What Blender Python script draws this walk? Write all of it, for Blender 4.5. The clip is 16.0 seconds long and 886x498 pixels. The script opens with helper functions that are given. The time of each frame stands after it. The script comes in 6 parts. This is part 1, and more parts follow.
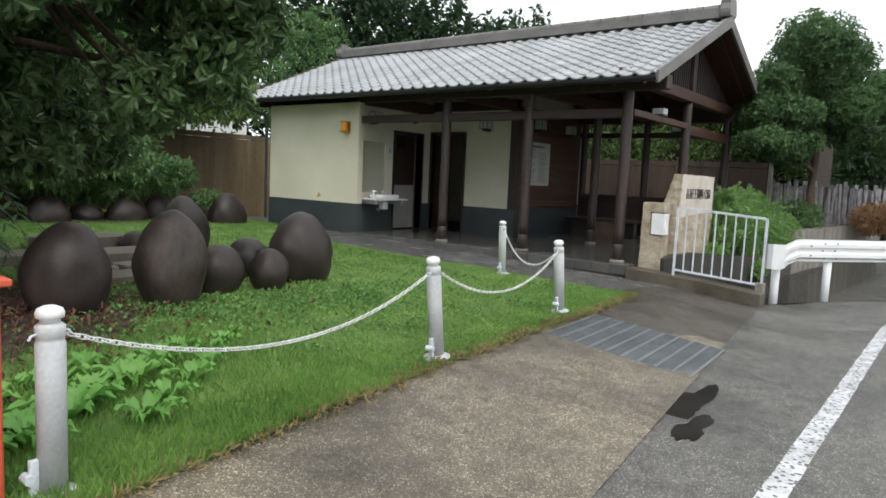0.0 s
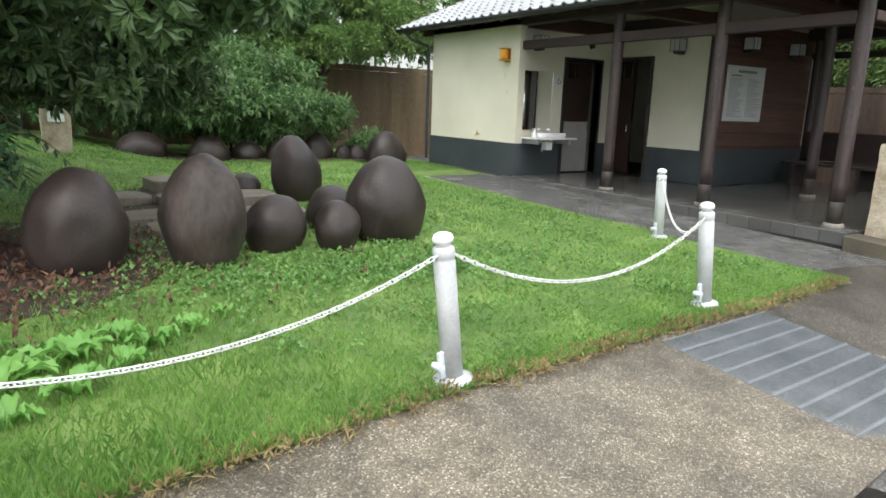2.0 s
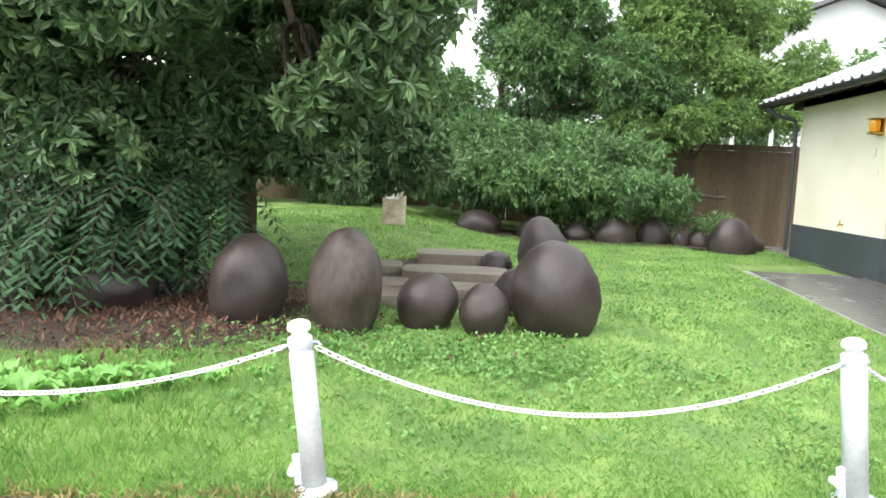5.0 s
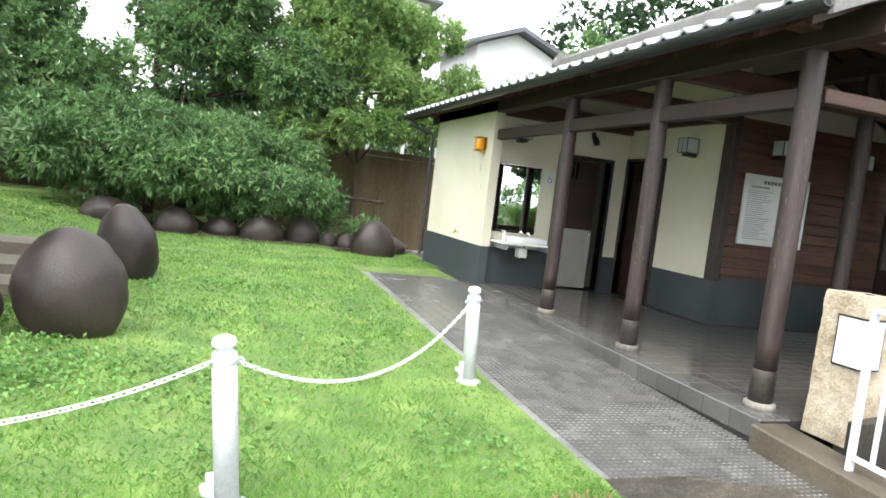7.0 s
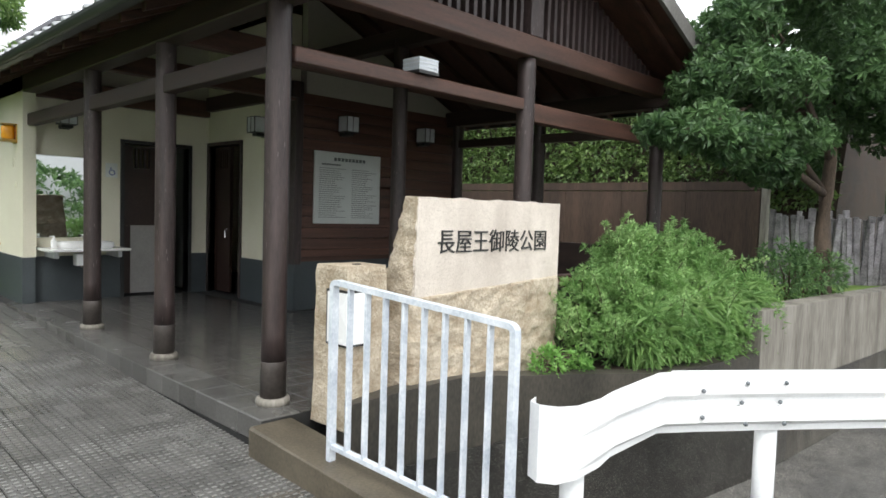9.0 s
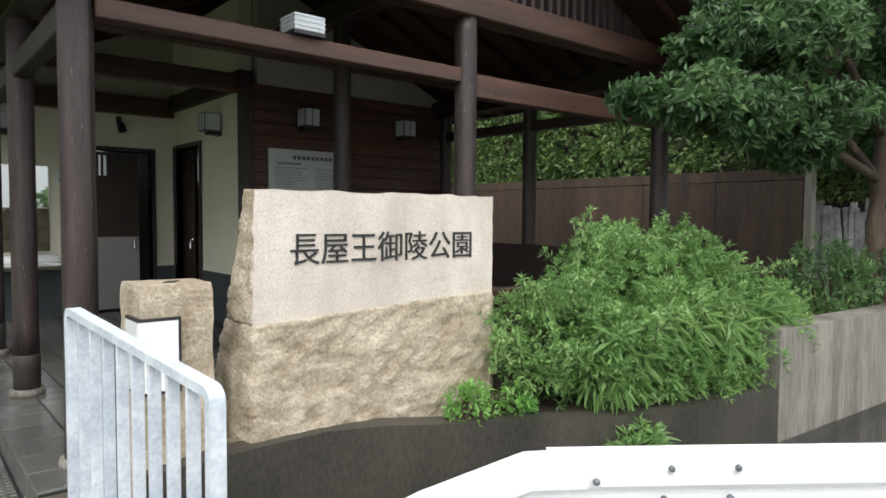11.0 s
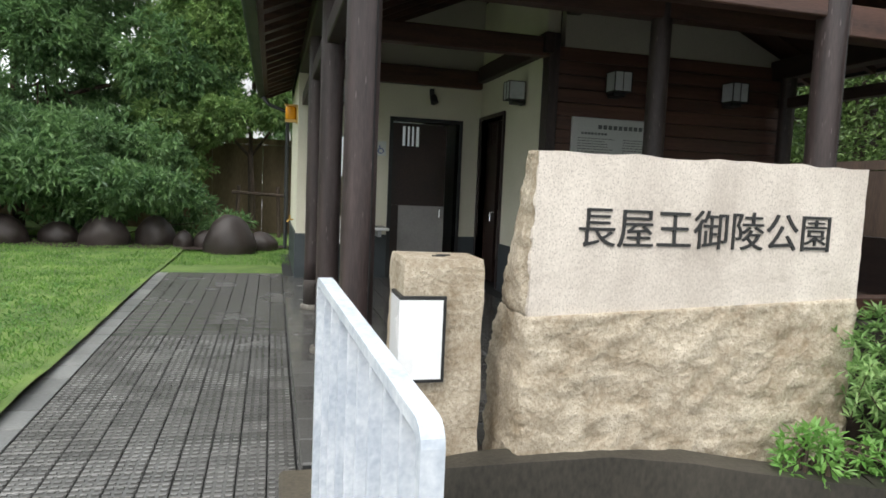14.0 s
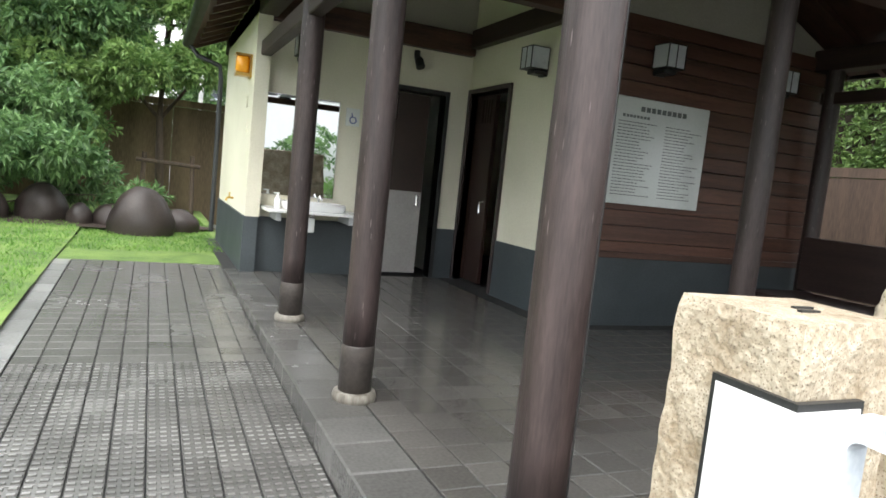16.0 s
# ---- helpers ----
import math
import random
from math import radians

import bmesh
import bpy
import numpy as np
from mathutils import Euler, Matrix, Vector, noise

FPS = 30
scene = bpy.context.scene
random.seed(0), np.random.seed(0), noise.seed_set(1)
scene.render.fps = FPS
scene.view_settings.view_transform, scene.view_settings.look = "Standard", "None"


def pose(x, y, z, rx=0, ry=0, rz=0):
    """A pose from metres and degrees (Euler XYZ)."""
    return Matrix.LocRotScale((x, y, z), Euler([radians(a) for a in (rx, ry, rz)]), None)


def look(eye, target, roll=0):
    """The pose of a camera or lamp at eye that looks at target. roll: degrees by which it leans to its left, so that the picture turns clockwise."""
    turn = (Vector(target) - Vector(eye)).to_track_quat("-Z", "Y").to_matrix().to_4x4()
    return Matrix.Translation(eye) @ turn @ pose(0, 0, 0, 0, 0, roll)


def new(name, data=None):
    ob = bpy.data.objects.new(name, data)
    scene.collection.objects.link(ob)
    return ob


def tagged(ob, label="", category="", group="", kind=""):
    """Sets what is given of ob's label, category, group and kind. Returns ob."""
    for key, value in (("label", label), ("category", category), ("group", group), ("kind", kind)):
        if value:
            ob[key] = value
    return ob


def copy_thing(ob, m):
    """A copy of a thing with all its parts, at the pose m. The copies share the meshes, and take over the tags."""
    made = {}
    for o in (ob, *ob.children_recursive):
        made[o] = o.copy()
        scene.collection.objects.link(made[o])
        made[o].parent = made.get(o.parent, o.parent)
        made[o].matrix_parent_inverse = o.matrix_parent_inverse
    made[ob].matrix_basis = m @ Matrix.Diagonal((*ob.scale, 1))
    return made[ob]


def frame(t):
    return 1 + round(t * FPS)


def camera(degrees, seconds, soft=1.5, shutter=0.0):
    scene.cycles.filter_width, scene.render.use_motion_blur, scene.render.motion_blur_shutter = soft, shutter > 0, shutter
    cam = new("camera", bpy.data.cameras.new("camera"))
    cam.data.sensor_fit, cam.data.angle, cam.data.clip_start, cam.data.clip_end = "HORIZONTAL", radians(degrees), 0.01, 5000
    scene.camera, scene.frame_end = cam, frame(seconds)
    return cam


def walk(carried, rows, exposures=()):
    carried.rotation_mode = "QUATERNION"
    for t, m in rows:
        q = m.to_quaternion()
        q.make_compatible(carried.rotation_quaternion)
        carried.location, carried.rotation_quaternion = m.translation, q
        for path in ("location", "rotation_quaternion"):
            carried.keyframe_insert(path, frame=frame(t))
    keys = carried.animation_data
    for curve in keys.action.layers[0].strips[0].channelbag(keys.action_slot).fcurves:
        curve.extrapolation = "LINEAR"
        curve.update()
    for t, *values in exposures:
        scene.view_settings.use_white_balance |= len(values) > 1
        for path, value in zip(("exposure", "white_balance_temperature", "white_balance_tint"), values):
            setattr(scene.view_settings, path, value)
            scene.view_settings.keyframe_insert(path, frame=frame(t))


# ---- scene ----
cam = camera(67.0, 16.0, soft=1.65)
PATH = [
    (0, (-10.195, -4.347, 1.229), (-8.626, -3.125, 1.018), 2.6),
    (0.5, (-9.719, -4.156, 1.253), (-8.139, -2.95, 1.027), 3.2),
    (1, (-9.176, -4.023, 1.25), (-7.718, -2.682, 0.976), 2.9),
    (1.5, (-8.669, -3.948, 1.245), (-7.299, -2.533, 0.899), 3.1),
    (2, (-8.185, -3.951, 1.25), (-7.102, -2.323, 0.831), 2.0),
    (2.5, (-7.709, -4.006, 1.259), (-6.882, -2.245, 0.797), 0.1),
    (3, (-7.241, -4.136, 1.285), (-6.661, -2.278, 0.827), -1.4),
    (3.5, (-6.768, -4.133, 1.296), (-6.387, -2.22, 0.854), -2.2),
    (6, (-4.858, -4.123, 1.323), (-5.167, -2.152, 1.183), 4.8),
    (6.5, (-4.42, -4.11, 1.329), (-4.172, -2.133, 1.155), 6.8),
    (7, (-4.08, -3.962, 1.343), (-3.437, -2.075, 1.181), 6.8),
    (7.5, (-3.679, -3.962, 1.313), (-2.695, -2.23, 1.135), 7.0),
    (8, (-3.261, -3.925, 1.298), (-1.967, -2.414, 1.094), 6.2),
    (8.5, (-2.851, -3.92, 1.315), (-1.41, -2.555, 1.077), 4.2),
    (9, (-2.474, -3.995, 1.365), (-1.046, -2.599, 1.253), 1.8),
    (11.5, (-0.461, -3.78, 1.324), (0.728, -2.175, 1.229), 0.8),
    (12, (-0.202, -3.655, 1.327), (0.845, -1.954, 1.24), 1.2),
    (12.5, (0.001, -3.627, 1.337), (0.918, -1.852, 1.251), 1.2),
    (13, (0.034, -3.615, 1.328), (0.932, -1.83, 1.241), 1.4),
    (13.5, (-0.079, -3.539, 1.324), (0.711, -1.704, 1.23), 1.8),
    (14, (-0.414, -3.284, 1.288), (0.083, -1.355, 1.107), 2.5),
    (14.5, (-0.616, -2.92, 1.251), (-0.209, -0.975, 1.027), 3.5),
    (15, (-0.789, -2.471, 1.238), (-0.406, -0.517, 1.06), 3.7),
    (15.5, (-0.969, -2.028, 1.206), (-0.323, -0.145, 1.009), 4.8),
    (16, (-1.058, -1.505, 1.202), (-0.245, 0.311, 0.997), 5.9),
]
EXPOSURE = [(0, 0.42), (0.5, 0.8), (2.5, 1.1), (3.5, 1.16), (6.0, 2.1), (7.5, 1.56), (9.0, 1.0), (11.5, 0.85), (12.5, 0.9), (14.5, 0.85), (15.0, 0.98), (15.5, 1.3), (16.0, 1.75)]
walk(cam, [(t, look(*p)) for t, *p in PATH], EXPOSURE)

# ---- light ----
SUN_EL, SUN_AZ = radians(52), radians(215)
world = bpy.data.worlds.new("overcast_sky")
scene.world = world
world.use_nodes = True
wn = world.node_tree.nodes
wl = world.node_tree.links
sky = wn.new("ShaderNodeTexSky")
sky.sky_type = "NISHITA"
sky.sun_disc = False
sky.sun_elevation, sky.sun_rotation = SUN_EL, SUN_AZ
sky.air_density, sky.dust_density, sky.ozone_density = 1.5, 6.0, 1.0
grey = wn.new("ShaderNodeHueSaturation")
grey.inputs["Saturation"].default_value = 0.18
wl.new(sky.outputs[0], grey.inputs["Color"])
veil = wn.new("ShaderNodeMixRGB")
veil.inputs[0].default_value = 0.75
veil.inputs[2].default_value = (7.6, 8.0, 8.3, 1)
wl.new(grey.outputs[0], veil.inputs[1])
wl.new(veil.outputs[0], wn["Background"].inputs["Color"])
wn["Background"].inputs["Strength"].default_value = 0.15

sun_data = bpy.data.lights.new("sun", "SUN")
sun_data.energy, sun_data.angle, sun_data.color = 0.7, radians(25), (1.0, 0.97, 0.92)
sun = new("sun", sun_data)
sun.matrix_world = look((0, 0, 0), (-math.sin(SUN_AZ) * math.cos(SUN_EL), -math.cos(SUN_AZ) * math.cos(SUN_EL), -math.sin(SUN_EL)))


# ---- materials ----
def mat(name, dark, light, rough=0.6, coarse=2.0, fine=60.0, bump=0.25, metal=0.0, stretch=(1, 1, 1), vary=0.0, spots=None, wet=0.0, depth=0.01, trans=0.0):
    """A surface with stains at two scales, fine relief, and optional speckles, grain direction and piece-to-piece change."""
    m = bpy.data.materials.new(name)
    m.use_nodes = True
    n, l = m.node_tree.nodes, m.node_tree.links
    b = n["Principled BSDF"]
    geo = n.new("ShaderNodeNewGeometry")
    mp = n.new("ShaderNodeMapping")
    mp.inputs["Scale"].default_value = stretch
    l.new(geo.outputs["Position"], mp.inputs["Vector"])

    def noise_tex(scale, detail):
        t = n.new("ShaderNodeTexNoise")
        t.inputs["Scale"].default_value, t.inputs["Detail"].default_value = scale, detail
        l.new(mp.outputs[0], t.inputs["Vector"])
        return t.outputs["Fac"]

    big, small = noise_tex(coarse, 5), noise_tex(fine, 4)
    mixv = n.new("ShaderNodeMath")
    mixv.operation = "MULTIPLY_ADD"
    l.new(big, mixv.inputs[0])
    mixv.inputs[1].default_value = 0.6
    half = n.new("ShaderNodeMath")
    half.operation = "MULTIPLY"
    l.new(small, half.inputs[0])
    half.inputs[1].default_value = 0.4
    l.new(half.outputs[0], mixv.inputs[2])
    ramp = n.new("ShaderNodeValToRGB")
    ramp.color_ramp.elements[0].position, ramp.color_ramp.elements[1].position = 0.34, 0.66
    ramp.color_ramp.elements[0].color, ramp.color_ramp.elements[1].color = (*dark, 1), (*light, 1)
    l.new(mixv.outputs[0], ramp.inputs[0])
    col = ramp.outputs[0]
    if spots:
        v = n.new("ShaderNodeTexVoronoi")
        v.inputs["Scale"].default_value = spots[0]
        l.new(mp.outputs[0], v.inputs["Vector"])
        r2 = n.new("ShaderNodeValToRGB")
        r2.color_ramp.elements[0].position, r2.color_ramp.elements[1].position = spots[1], spots[1] + 0.06
        r2.color_ramp.elements[0].color, r2.color_ramp.elements[1].color = (1, 1, 1, 1), (0, 0, 0, 1)
        l.new(v.outputs["Distance"], r2.inputs[0])
        mx = n.new("ShaderNodeMixRGB")
        l.new(r2.outputs[0], mx.inputs[0])
        l.new(col, mx.inputs[1])
        mx.inputs[2].default_value = (*spots[2], 1)
        col = mx.outputs[0]
    if vary:
        info = n.new("ShaderNodeObjectInfo")
        mr = n.new("ShaderNodeMapRange")
        mr.inputs["To Min"].default_value, mr.inputs["To Max"].default_value = 1 - vary, 1 + vary
        l.new(info.outputs["Random"], mr.inputs["Value"])
        hs = n.new("ShaderNodeHueSaturation")
        l.new(mr.outputs[0], hs.inputs["Value"])
        l.new(col, hs.inputs["Color"])
        col = hs.outputs[0]
    l.new(col, b.inputs["Base Color"])
    rr = n.new("ShaderNodeMapRange")
    rr.inputs["To Min"].default_value, rr.inputs["To Max"].default_value = max(rough - 0.12 - wet, 0.04), min(rough + 0.12, 1)
    l.new(big, rr.inputs["Value"])
    l.new(rr.outputs[0], b.inputs["Roughness"])
    b.inputs["Metallic"].default_value = metal
    if trans:
        b.inputs["Transmission Weight"].default_value = trans
    if bump:
        bp = n.new("ShaderNodeBump")
        bp.inputs["Strength"].default_value, bp.inputs["Distance"].default_value = bump, depth
        l.new(mixv.outputs[0], bp.inputs["Height"])
        l.new(bp.outputs[0], b.inputs["Normal"])
    return m


def aggregate(name, binder, chips, worn, scale, rough, wet):
    """Asphalt: stones of many tones in a dark binder, worn paler in broad drifts, with fine cracks of damp."""
    m = bpy.data.materials.new(name)
    m.use_nodes = True
    n, l = m.node_tree.nodes, m.node_tree.links
    b = n["Principled BSDF"]
    geo = n.new("ShaderNodeNewGeometry")
    cell = n.new("ShaderNodeTexVoronoi")
    cell.inputs["Scale"].default_value = scale
    coarse = n.new("ShaderNodeTexVoronoi")
    coarse.inputs["Scale"].default_value = scale * 0.36
    drift = n.new("ShaderNodeTexNoise")
    drift.inputs["Scale"].default_value, drift.inputs["Detail"].default_value = 1.1, 7
    patch = n.new("ShaderNodeTexNoise")
    patch.inputs["Scale"].default_value, patch.inputs["Detail"].default_value = 7.0, 5
    for t in (cell, coarse, drift, patch):
        l.new(geo.outputs["Position"], t.inputs["Vector"])

    def ramp(src, stops):
        r = n.new("ShaderNodeValToRGB")
        e = r.color_ramp.elements
        while len(e) < len(stops):
            e.new(0.5)
        for k, (at, c) in enumerate(stops):
            e[k].position, e[k].color = at, (*c, 1)
        l.new(src, r.inputs[0])
        return r.outputs[0]

    def blend(kind, fac, c1, c2):
        x = n.new("ShaderNodeMixRGB")
        x.blend_type = kind
        if isinstance(fac, float):
            x.inputs[0].default_value = fac
        else:
            l.new(fac, x.inputs[0])
        l.new(c1, x.inputs[1])
        l.new(c2, x.inputs[2])
        return x.outputs[0]
    tone = n.new("ShaderNodeSeparateColor")
    l.new(cell.outputs["Color"], tone.inputs[0])
    tone2 = n.new("ShaderNodeSeparateColor")
    l.new(coarse.outputs["Color"], tone2.inputs[0])
    stones = ramp(tone.outputs[0], [(0.0, binder), (0.45, tuple(0.6 * a + 0.4 * c for a, c in zip(binder, worn))), (0.86, worn), (0.99, chips)])
    big = ramp(tone2.outputs[1], [(0.945, (0, 0, 0)), (0.965, (1, 1, 1))])
    near = ramp(coarse.outputs["Distance"], [(0.22, (1, 1, 1)), (0.34, (0, 0, 0))])
    pick = blend("MULTIPLY", 1.0, big, near)
    flat = n.new("ShaderNodeRGB")
    flat.outputs[0].default_value = (*chips, 1)
    col = blend("MIX", pick, stones, flat.outputs[0])
    wear = ramp(drift.outputs["Fac"], [(0.3, (0.55, 0.54, 0.53)), (0.62, (1.2, 1.15, 1.06))])
    col = blend("MULTIPLY", 1.0, col, wear)
    stain = ramp(patch.outputs["Fac"], [(0.36, (0.62, 0.6, 0.58)), (0.56, (1.08, 1.07, 1.05))])
    col = blend("MULTIPLY", 0.7, col, stain)
    l.new(col, b.inputs["Base Color"])
    rr = n.new("ShaderNodeMapRange")
    rr.inputs["From Min"].default_value, rr.inputs["From Max"].default_value = 0.35, 0.65
    rr.inputs["To Min"].default_value, rr.inputs["To Max"].default_value = rough - wet, rough + 0.12
    l.new(drift.outputs["Fac"], rr.inputs["Value"])
    l.new(rr.outputs[0], b.inputs["Roughness"])
    bp = n.new("ShaderNodeBump")
    bp.invert = True
    bp.inputs["Strength"].default_value, bp.inputs["Distance"].default_value = 0.7, 0.006
    l.new(cell.outputs["Distance"], bp.inputs["Height"])
    l.new(bp.outputs[0], b.inputs["Normal"])
    return m


def leaf_mat(name, dark, light, rough=0.45, glow=0.25):
    """Foliage: each leaf has its own tone, and some light comes through."""
    m = bpy.data.materials.new(name)
    m.use_nodes = True
    n, l = m.node_tree.nodes, m.node_tree.links
    b = n["Principled BSDF"]
    geo = n.new("ShaderNodeNewGeometry")
    ramp = n.new("ShaderNodeValToRGB")
    ramp.color_ramp.elements[0].color, ramp.color_ramp.elements[1].color = (*dark, 1), (*light, 1)
    tex = n.new("ShaderNodeTexNoise")
    tex.inputs["Scale"].default_value = 1.3
    l.new(geo.outputs["Position"], tex.inputs["Vector"])
    add = n.new("ShaderNodeMath")
    add.operation = "MULTIPLY_ADD"
    l.new(geo.outputs["Random Per Island"], add.inputs[0])
    add.inputs[1].default_value = 0.65
    sub = n.new("ShaderNodeMath")
    sub.operation = "MULTIPLY_ADD"
    l.new(tex.outputs["Fac"], sub.inputs[0])
    sub.inputs[1].default_value, sub.inputs[2].default_value = 1.2, -0.4
    l.new(sub.outputs[0], add.inputs[2])
    l.new(add.outputs[0], ramp.inputs[0])
    l.new(ramp.outputs[0], b.inputs["Base Color"])
    b.inputs["Roughness"].default_value = rough
    tr = n.new("ShaderNodeBsdfTranslucent")
    l.new(ramp.outputs[0], tr.inputs["Color"])
    mx = n.new("ShaderNodeMixShader")
    mx.inputs[0].default_value = glow
    l.new(b.outputs[0], mx.inputs[1])
    l.new(tr.outputs[0], mx.inputs[2])
    l.new(mx.outputs[0], n["Material Output"].inputs["Surface"])
    return m


ASPHALT = aggregate("wet_asphalt", (0.055, 0.056, 0.058), (0.36, 0.36, 0.35), (0.14, 0.14, 0.138), 150, 0.45, 0.12)
APRON = aggregate("worn_aggregate_asphalt", (0.085, 0.077, 0.065), (0.45, 0.43, 0.38), (0.23, 0.2, 0.155), 135, 0.5, 0.14)
APRON_DARK = aggregate("dark_damp_aggregate_asphalt", (0.034, 0.031, 0.028), (0.26, 0.245, 0.22), (0.085, 0.076, 0.064), 135, 0.48, 0.12)
CONCRETE = mat("weathered_concrete", (0.09, 0.078, 0.062), (0.32, 0.3, 0.26), 0.7, 3.2, 45, 0.4, stretch=(1, 1, 0.12))
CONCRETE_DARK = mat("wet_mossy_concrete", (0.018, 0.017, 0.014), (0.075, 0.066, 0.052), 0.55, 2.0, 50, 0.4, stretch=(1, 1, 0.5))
KERB = mat("mossy_kerb_concrete", (0.05, 0.042, 0.03), (0.13, 0.11, 0.08), 0.5, 3, 60, 0.5)
SOIL = mat("damp_leafy_soil", (0.018, 0.013, 0.009), (0.06, 0.038, 0.026), 0.85, 3, 50, 0.8, depth=0.03)
TURF = mat("short_turf", (0.045, 0.1, 0.02), (0.2, 0.29, 0.07), 0.85, 2.2, 90, 0.8, depth=0.03)
FIELD = mat("green_field", (0.1, 0.2, 0.03), (0.22, 0.33, 0.07), 0.9, 0.2, 3, 0.3)
TILE = mat("wet_grey_paving_tile", (0.082, 0.08, 0.076), (0.13, 0.127, 0.12), 0.28, 1.5, 60, 0.12, vary=0.2, wet=0.08)
EDGE_STONE = mat("pale_grey_edge_stone", (0.13, 0.13, 0.125), (0.24, 0.24, 0.23), 0.45, 2.5, 60, 0.25, vary=0.15, wet=0.08)
TILE_STUD = mat("studded_grey_paving_tile", (0.11, 0.108, 0.102), (0.215, 0.21, 0.2), 0.32, 1.5, 60, 0.15, vary=0.2, wet=0.1)
GROUT = mat("dark_grout", (0.012, 0.012, 0.012), (0.03, 0.03, 0.029), 0.8, 4, 60, 0.3)
FLOOR_TILE = mat("wet_dark_floor_tile", (0.066, 0.062, 0.058), (0.108, 0.102, 0.094), 0.18, 1.2, 60, 0.08, vary=0.18, wet=0.08)
PLASTER = mat("cream_plaster", (0.6, 0.57, 0.45), (0.74, 0.71, 0.58), 0.85, 0.9, 60, 0.15)
# Darker, greyer variant of PLASTER for the wall parts above the beams.
UPPER_PLASTER = mat("pale_soffit_plaster", (0.4, 0.38, 0.33), (0.52, 0.5, 0.44), 0.85, 0.9, 60, 0.1)
DADO = mat("slate_grey_dado", (0.032, 0.04, 0.045), (0.06, 0.072, 0.078), 0.5, 2, 60, 0.2)
WOOD = mat("dark_stained_timber", (0.019, 0.0125, 0.012), (0.066, 0.045, 0.043), 0.5, 2.6, 26, 0.5, stretch=(6, 6, 0.6), spots=(9, 0.08, (0.16, 0.13, 0.125)))
WOOD_Y = mat("dark_stained_beam", (0.018, 0.01, 0.009), (0.05, 0.029, 0.025), 0.55, 2.2, 30, 0.3, stretch=(6, 0.6, 6))
WOOD_X = mat("reddish_stained_beam", (0.028, 0.013, 0.009), (0.105, 0.05, 0.035), 0.55, 2.2, 30, 0.3, stretch=(0.6, 6, 6))
BOARDS = mat("stained_wall_board", (0.046, 0.02, 0.014), (0.14, 0.066, 0.044), 0.45, 1.6, 24, 0.2, stretch=(0.5, 6, 9), vary=0.16)
DARK_DOOR = mat("dark_brown_door", (0.018, 0.01, 0.008), (0.04, 0.02, 0.016), 0.45, 2, 40, 0.2)
FENCE_BROWN = mat("brown_weathered_fence_panel", (0.085, 0.06, 0.032), (0.25, 0.18, 0.105), 0.75, 0.7, 20, 0.4, stretch=(3, 3, 0.35), vary=0.12)
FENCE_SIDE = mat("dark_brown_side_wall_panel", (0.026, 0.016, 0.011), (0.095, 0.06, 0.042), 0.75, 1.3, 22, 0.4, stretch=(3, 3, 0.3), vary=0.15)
BRUSHWOOD = mat("grey_brushwood", (0.1, 0.095, 0.1), (0.36, 0.34, 0.36), 0.85, 6, 40, 0.6, vary=0.35)
ROOF_TILE = mat("silver_grey_roof_tile", (0.24, 0.25, 0.26), (0.4, 0.41, 0.42), 0.33, 1.2, 40, 0.1, vary=0.14)
ROOF_DARK = mat("dark_ridge_tile", (0.1, 0.095, 0.09), (0.2, 0.19, 0.18), 0.5, 2, 40, 0.2)
GUTTER = mat("dark_metal_gutter", (0.02, 0.022, 0.025), (0.04, 0.042, 0.045), 0.4, 3, 40, 0.05)
WHITE_PAINT = mat("white_painted_steel", (0.72, 0.73, 0.74), (0.84, 0.84, 0.84), 0.42, 2, 60, 0.06)
GALV = mat("whitish_galvanised_steel", (0.4, 0.45, 0.52), (0.72, 0.75, 0.79), 0.5, 7, 60, 0.15)
POST_GREY = mat("pale_grey_painted_post", (0.4, 0.41, 0.43), (0.6, 0.61, 0.62), 0.5, 5, 60, 0.1)
CHAIN_MAT = mat("white_chain", (0.6, 0.6, 0.6), (0.8, 0.8, 0.8), 0.5, 9, 60, 0.05)
GRANITE = mat("polished_pinkish_granite", (0.46, 0.4, 0.345), (0.74, 0.67, 0.59), 0.6, 3.2, 90, 0.12, spots=(120, 0.24, (0.4, 0.345, 0.3)), stretch=(1.2, 1, 0.7))
ROCK = mat("split_tan_granite", (0.27, 0.205, 0.13), (0.62, 0.545, 0.43), 0.8, 5.5, 48, 1.0, spots=(120, 0.24, (0.25, 0.195, 0.14)), depth=0.025)
STONE_DARK = mat("wet_dark_brown_boulder", (0.011, 0.0075, 0.007), (0.044, 0.03, 0.026), 0.6, 2.6, 70, 0.5, wet=0.14, stretch=(1, 1, 0.6), depth=0.012, spots=(90, 0.1, (0.06, 0.048, 0.042)))
STONE_STREAK = mat("dark_boulder_with_pale_streaks", (0.012, 0.008, 0.007), (0.068, 0.05, 0.04), 0.62, 3.4, 22, 0.5, wet=0.1, stretch=(1, 1, 0.4), depth=0.012)
SLAB = mat("grey_brown_flagstone", (0.09, 0.075, 0.055), (0.2, 0.17, 0.13), 0.6, 3, 40, 0.5)
INK = mat("black_engraved_ink", (0.012, 0.012, 0.012), (0.03, 0.03, 0.03), 0.6, 5, 50, 0.0)
PLATE = mat("white_glossy_plate", (0.8, 0.8, 0.8), (0.86, 0.86, 0.86), 0.25, 2, 50, 0.0)
BOARD_FACE = mat("pale_grey_notice_face", (0.6, 0.62, 0.6), (0.7, 0.72, 0.7), 0.12, 2, 50, 0.0)
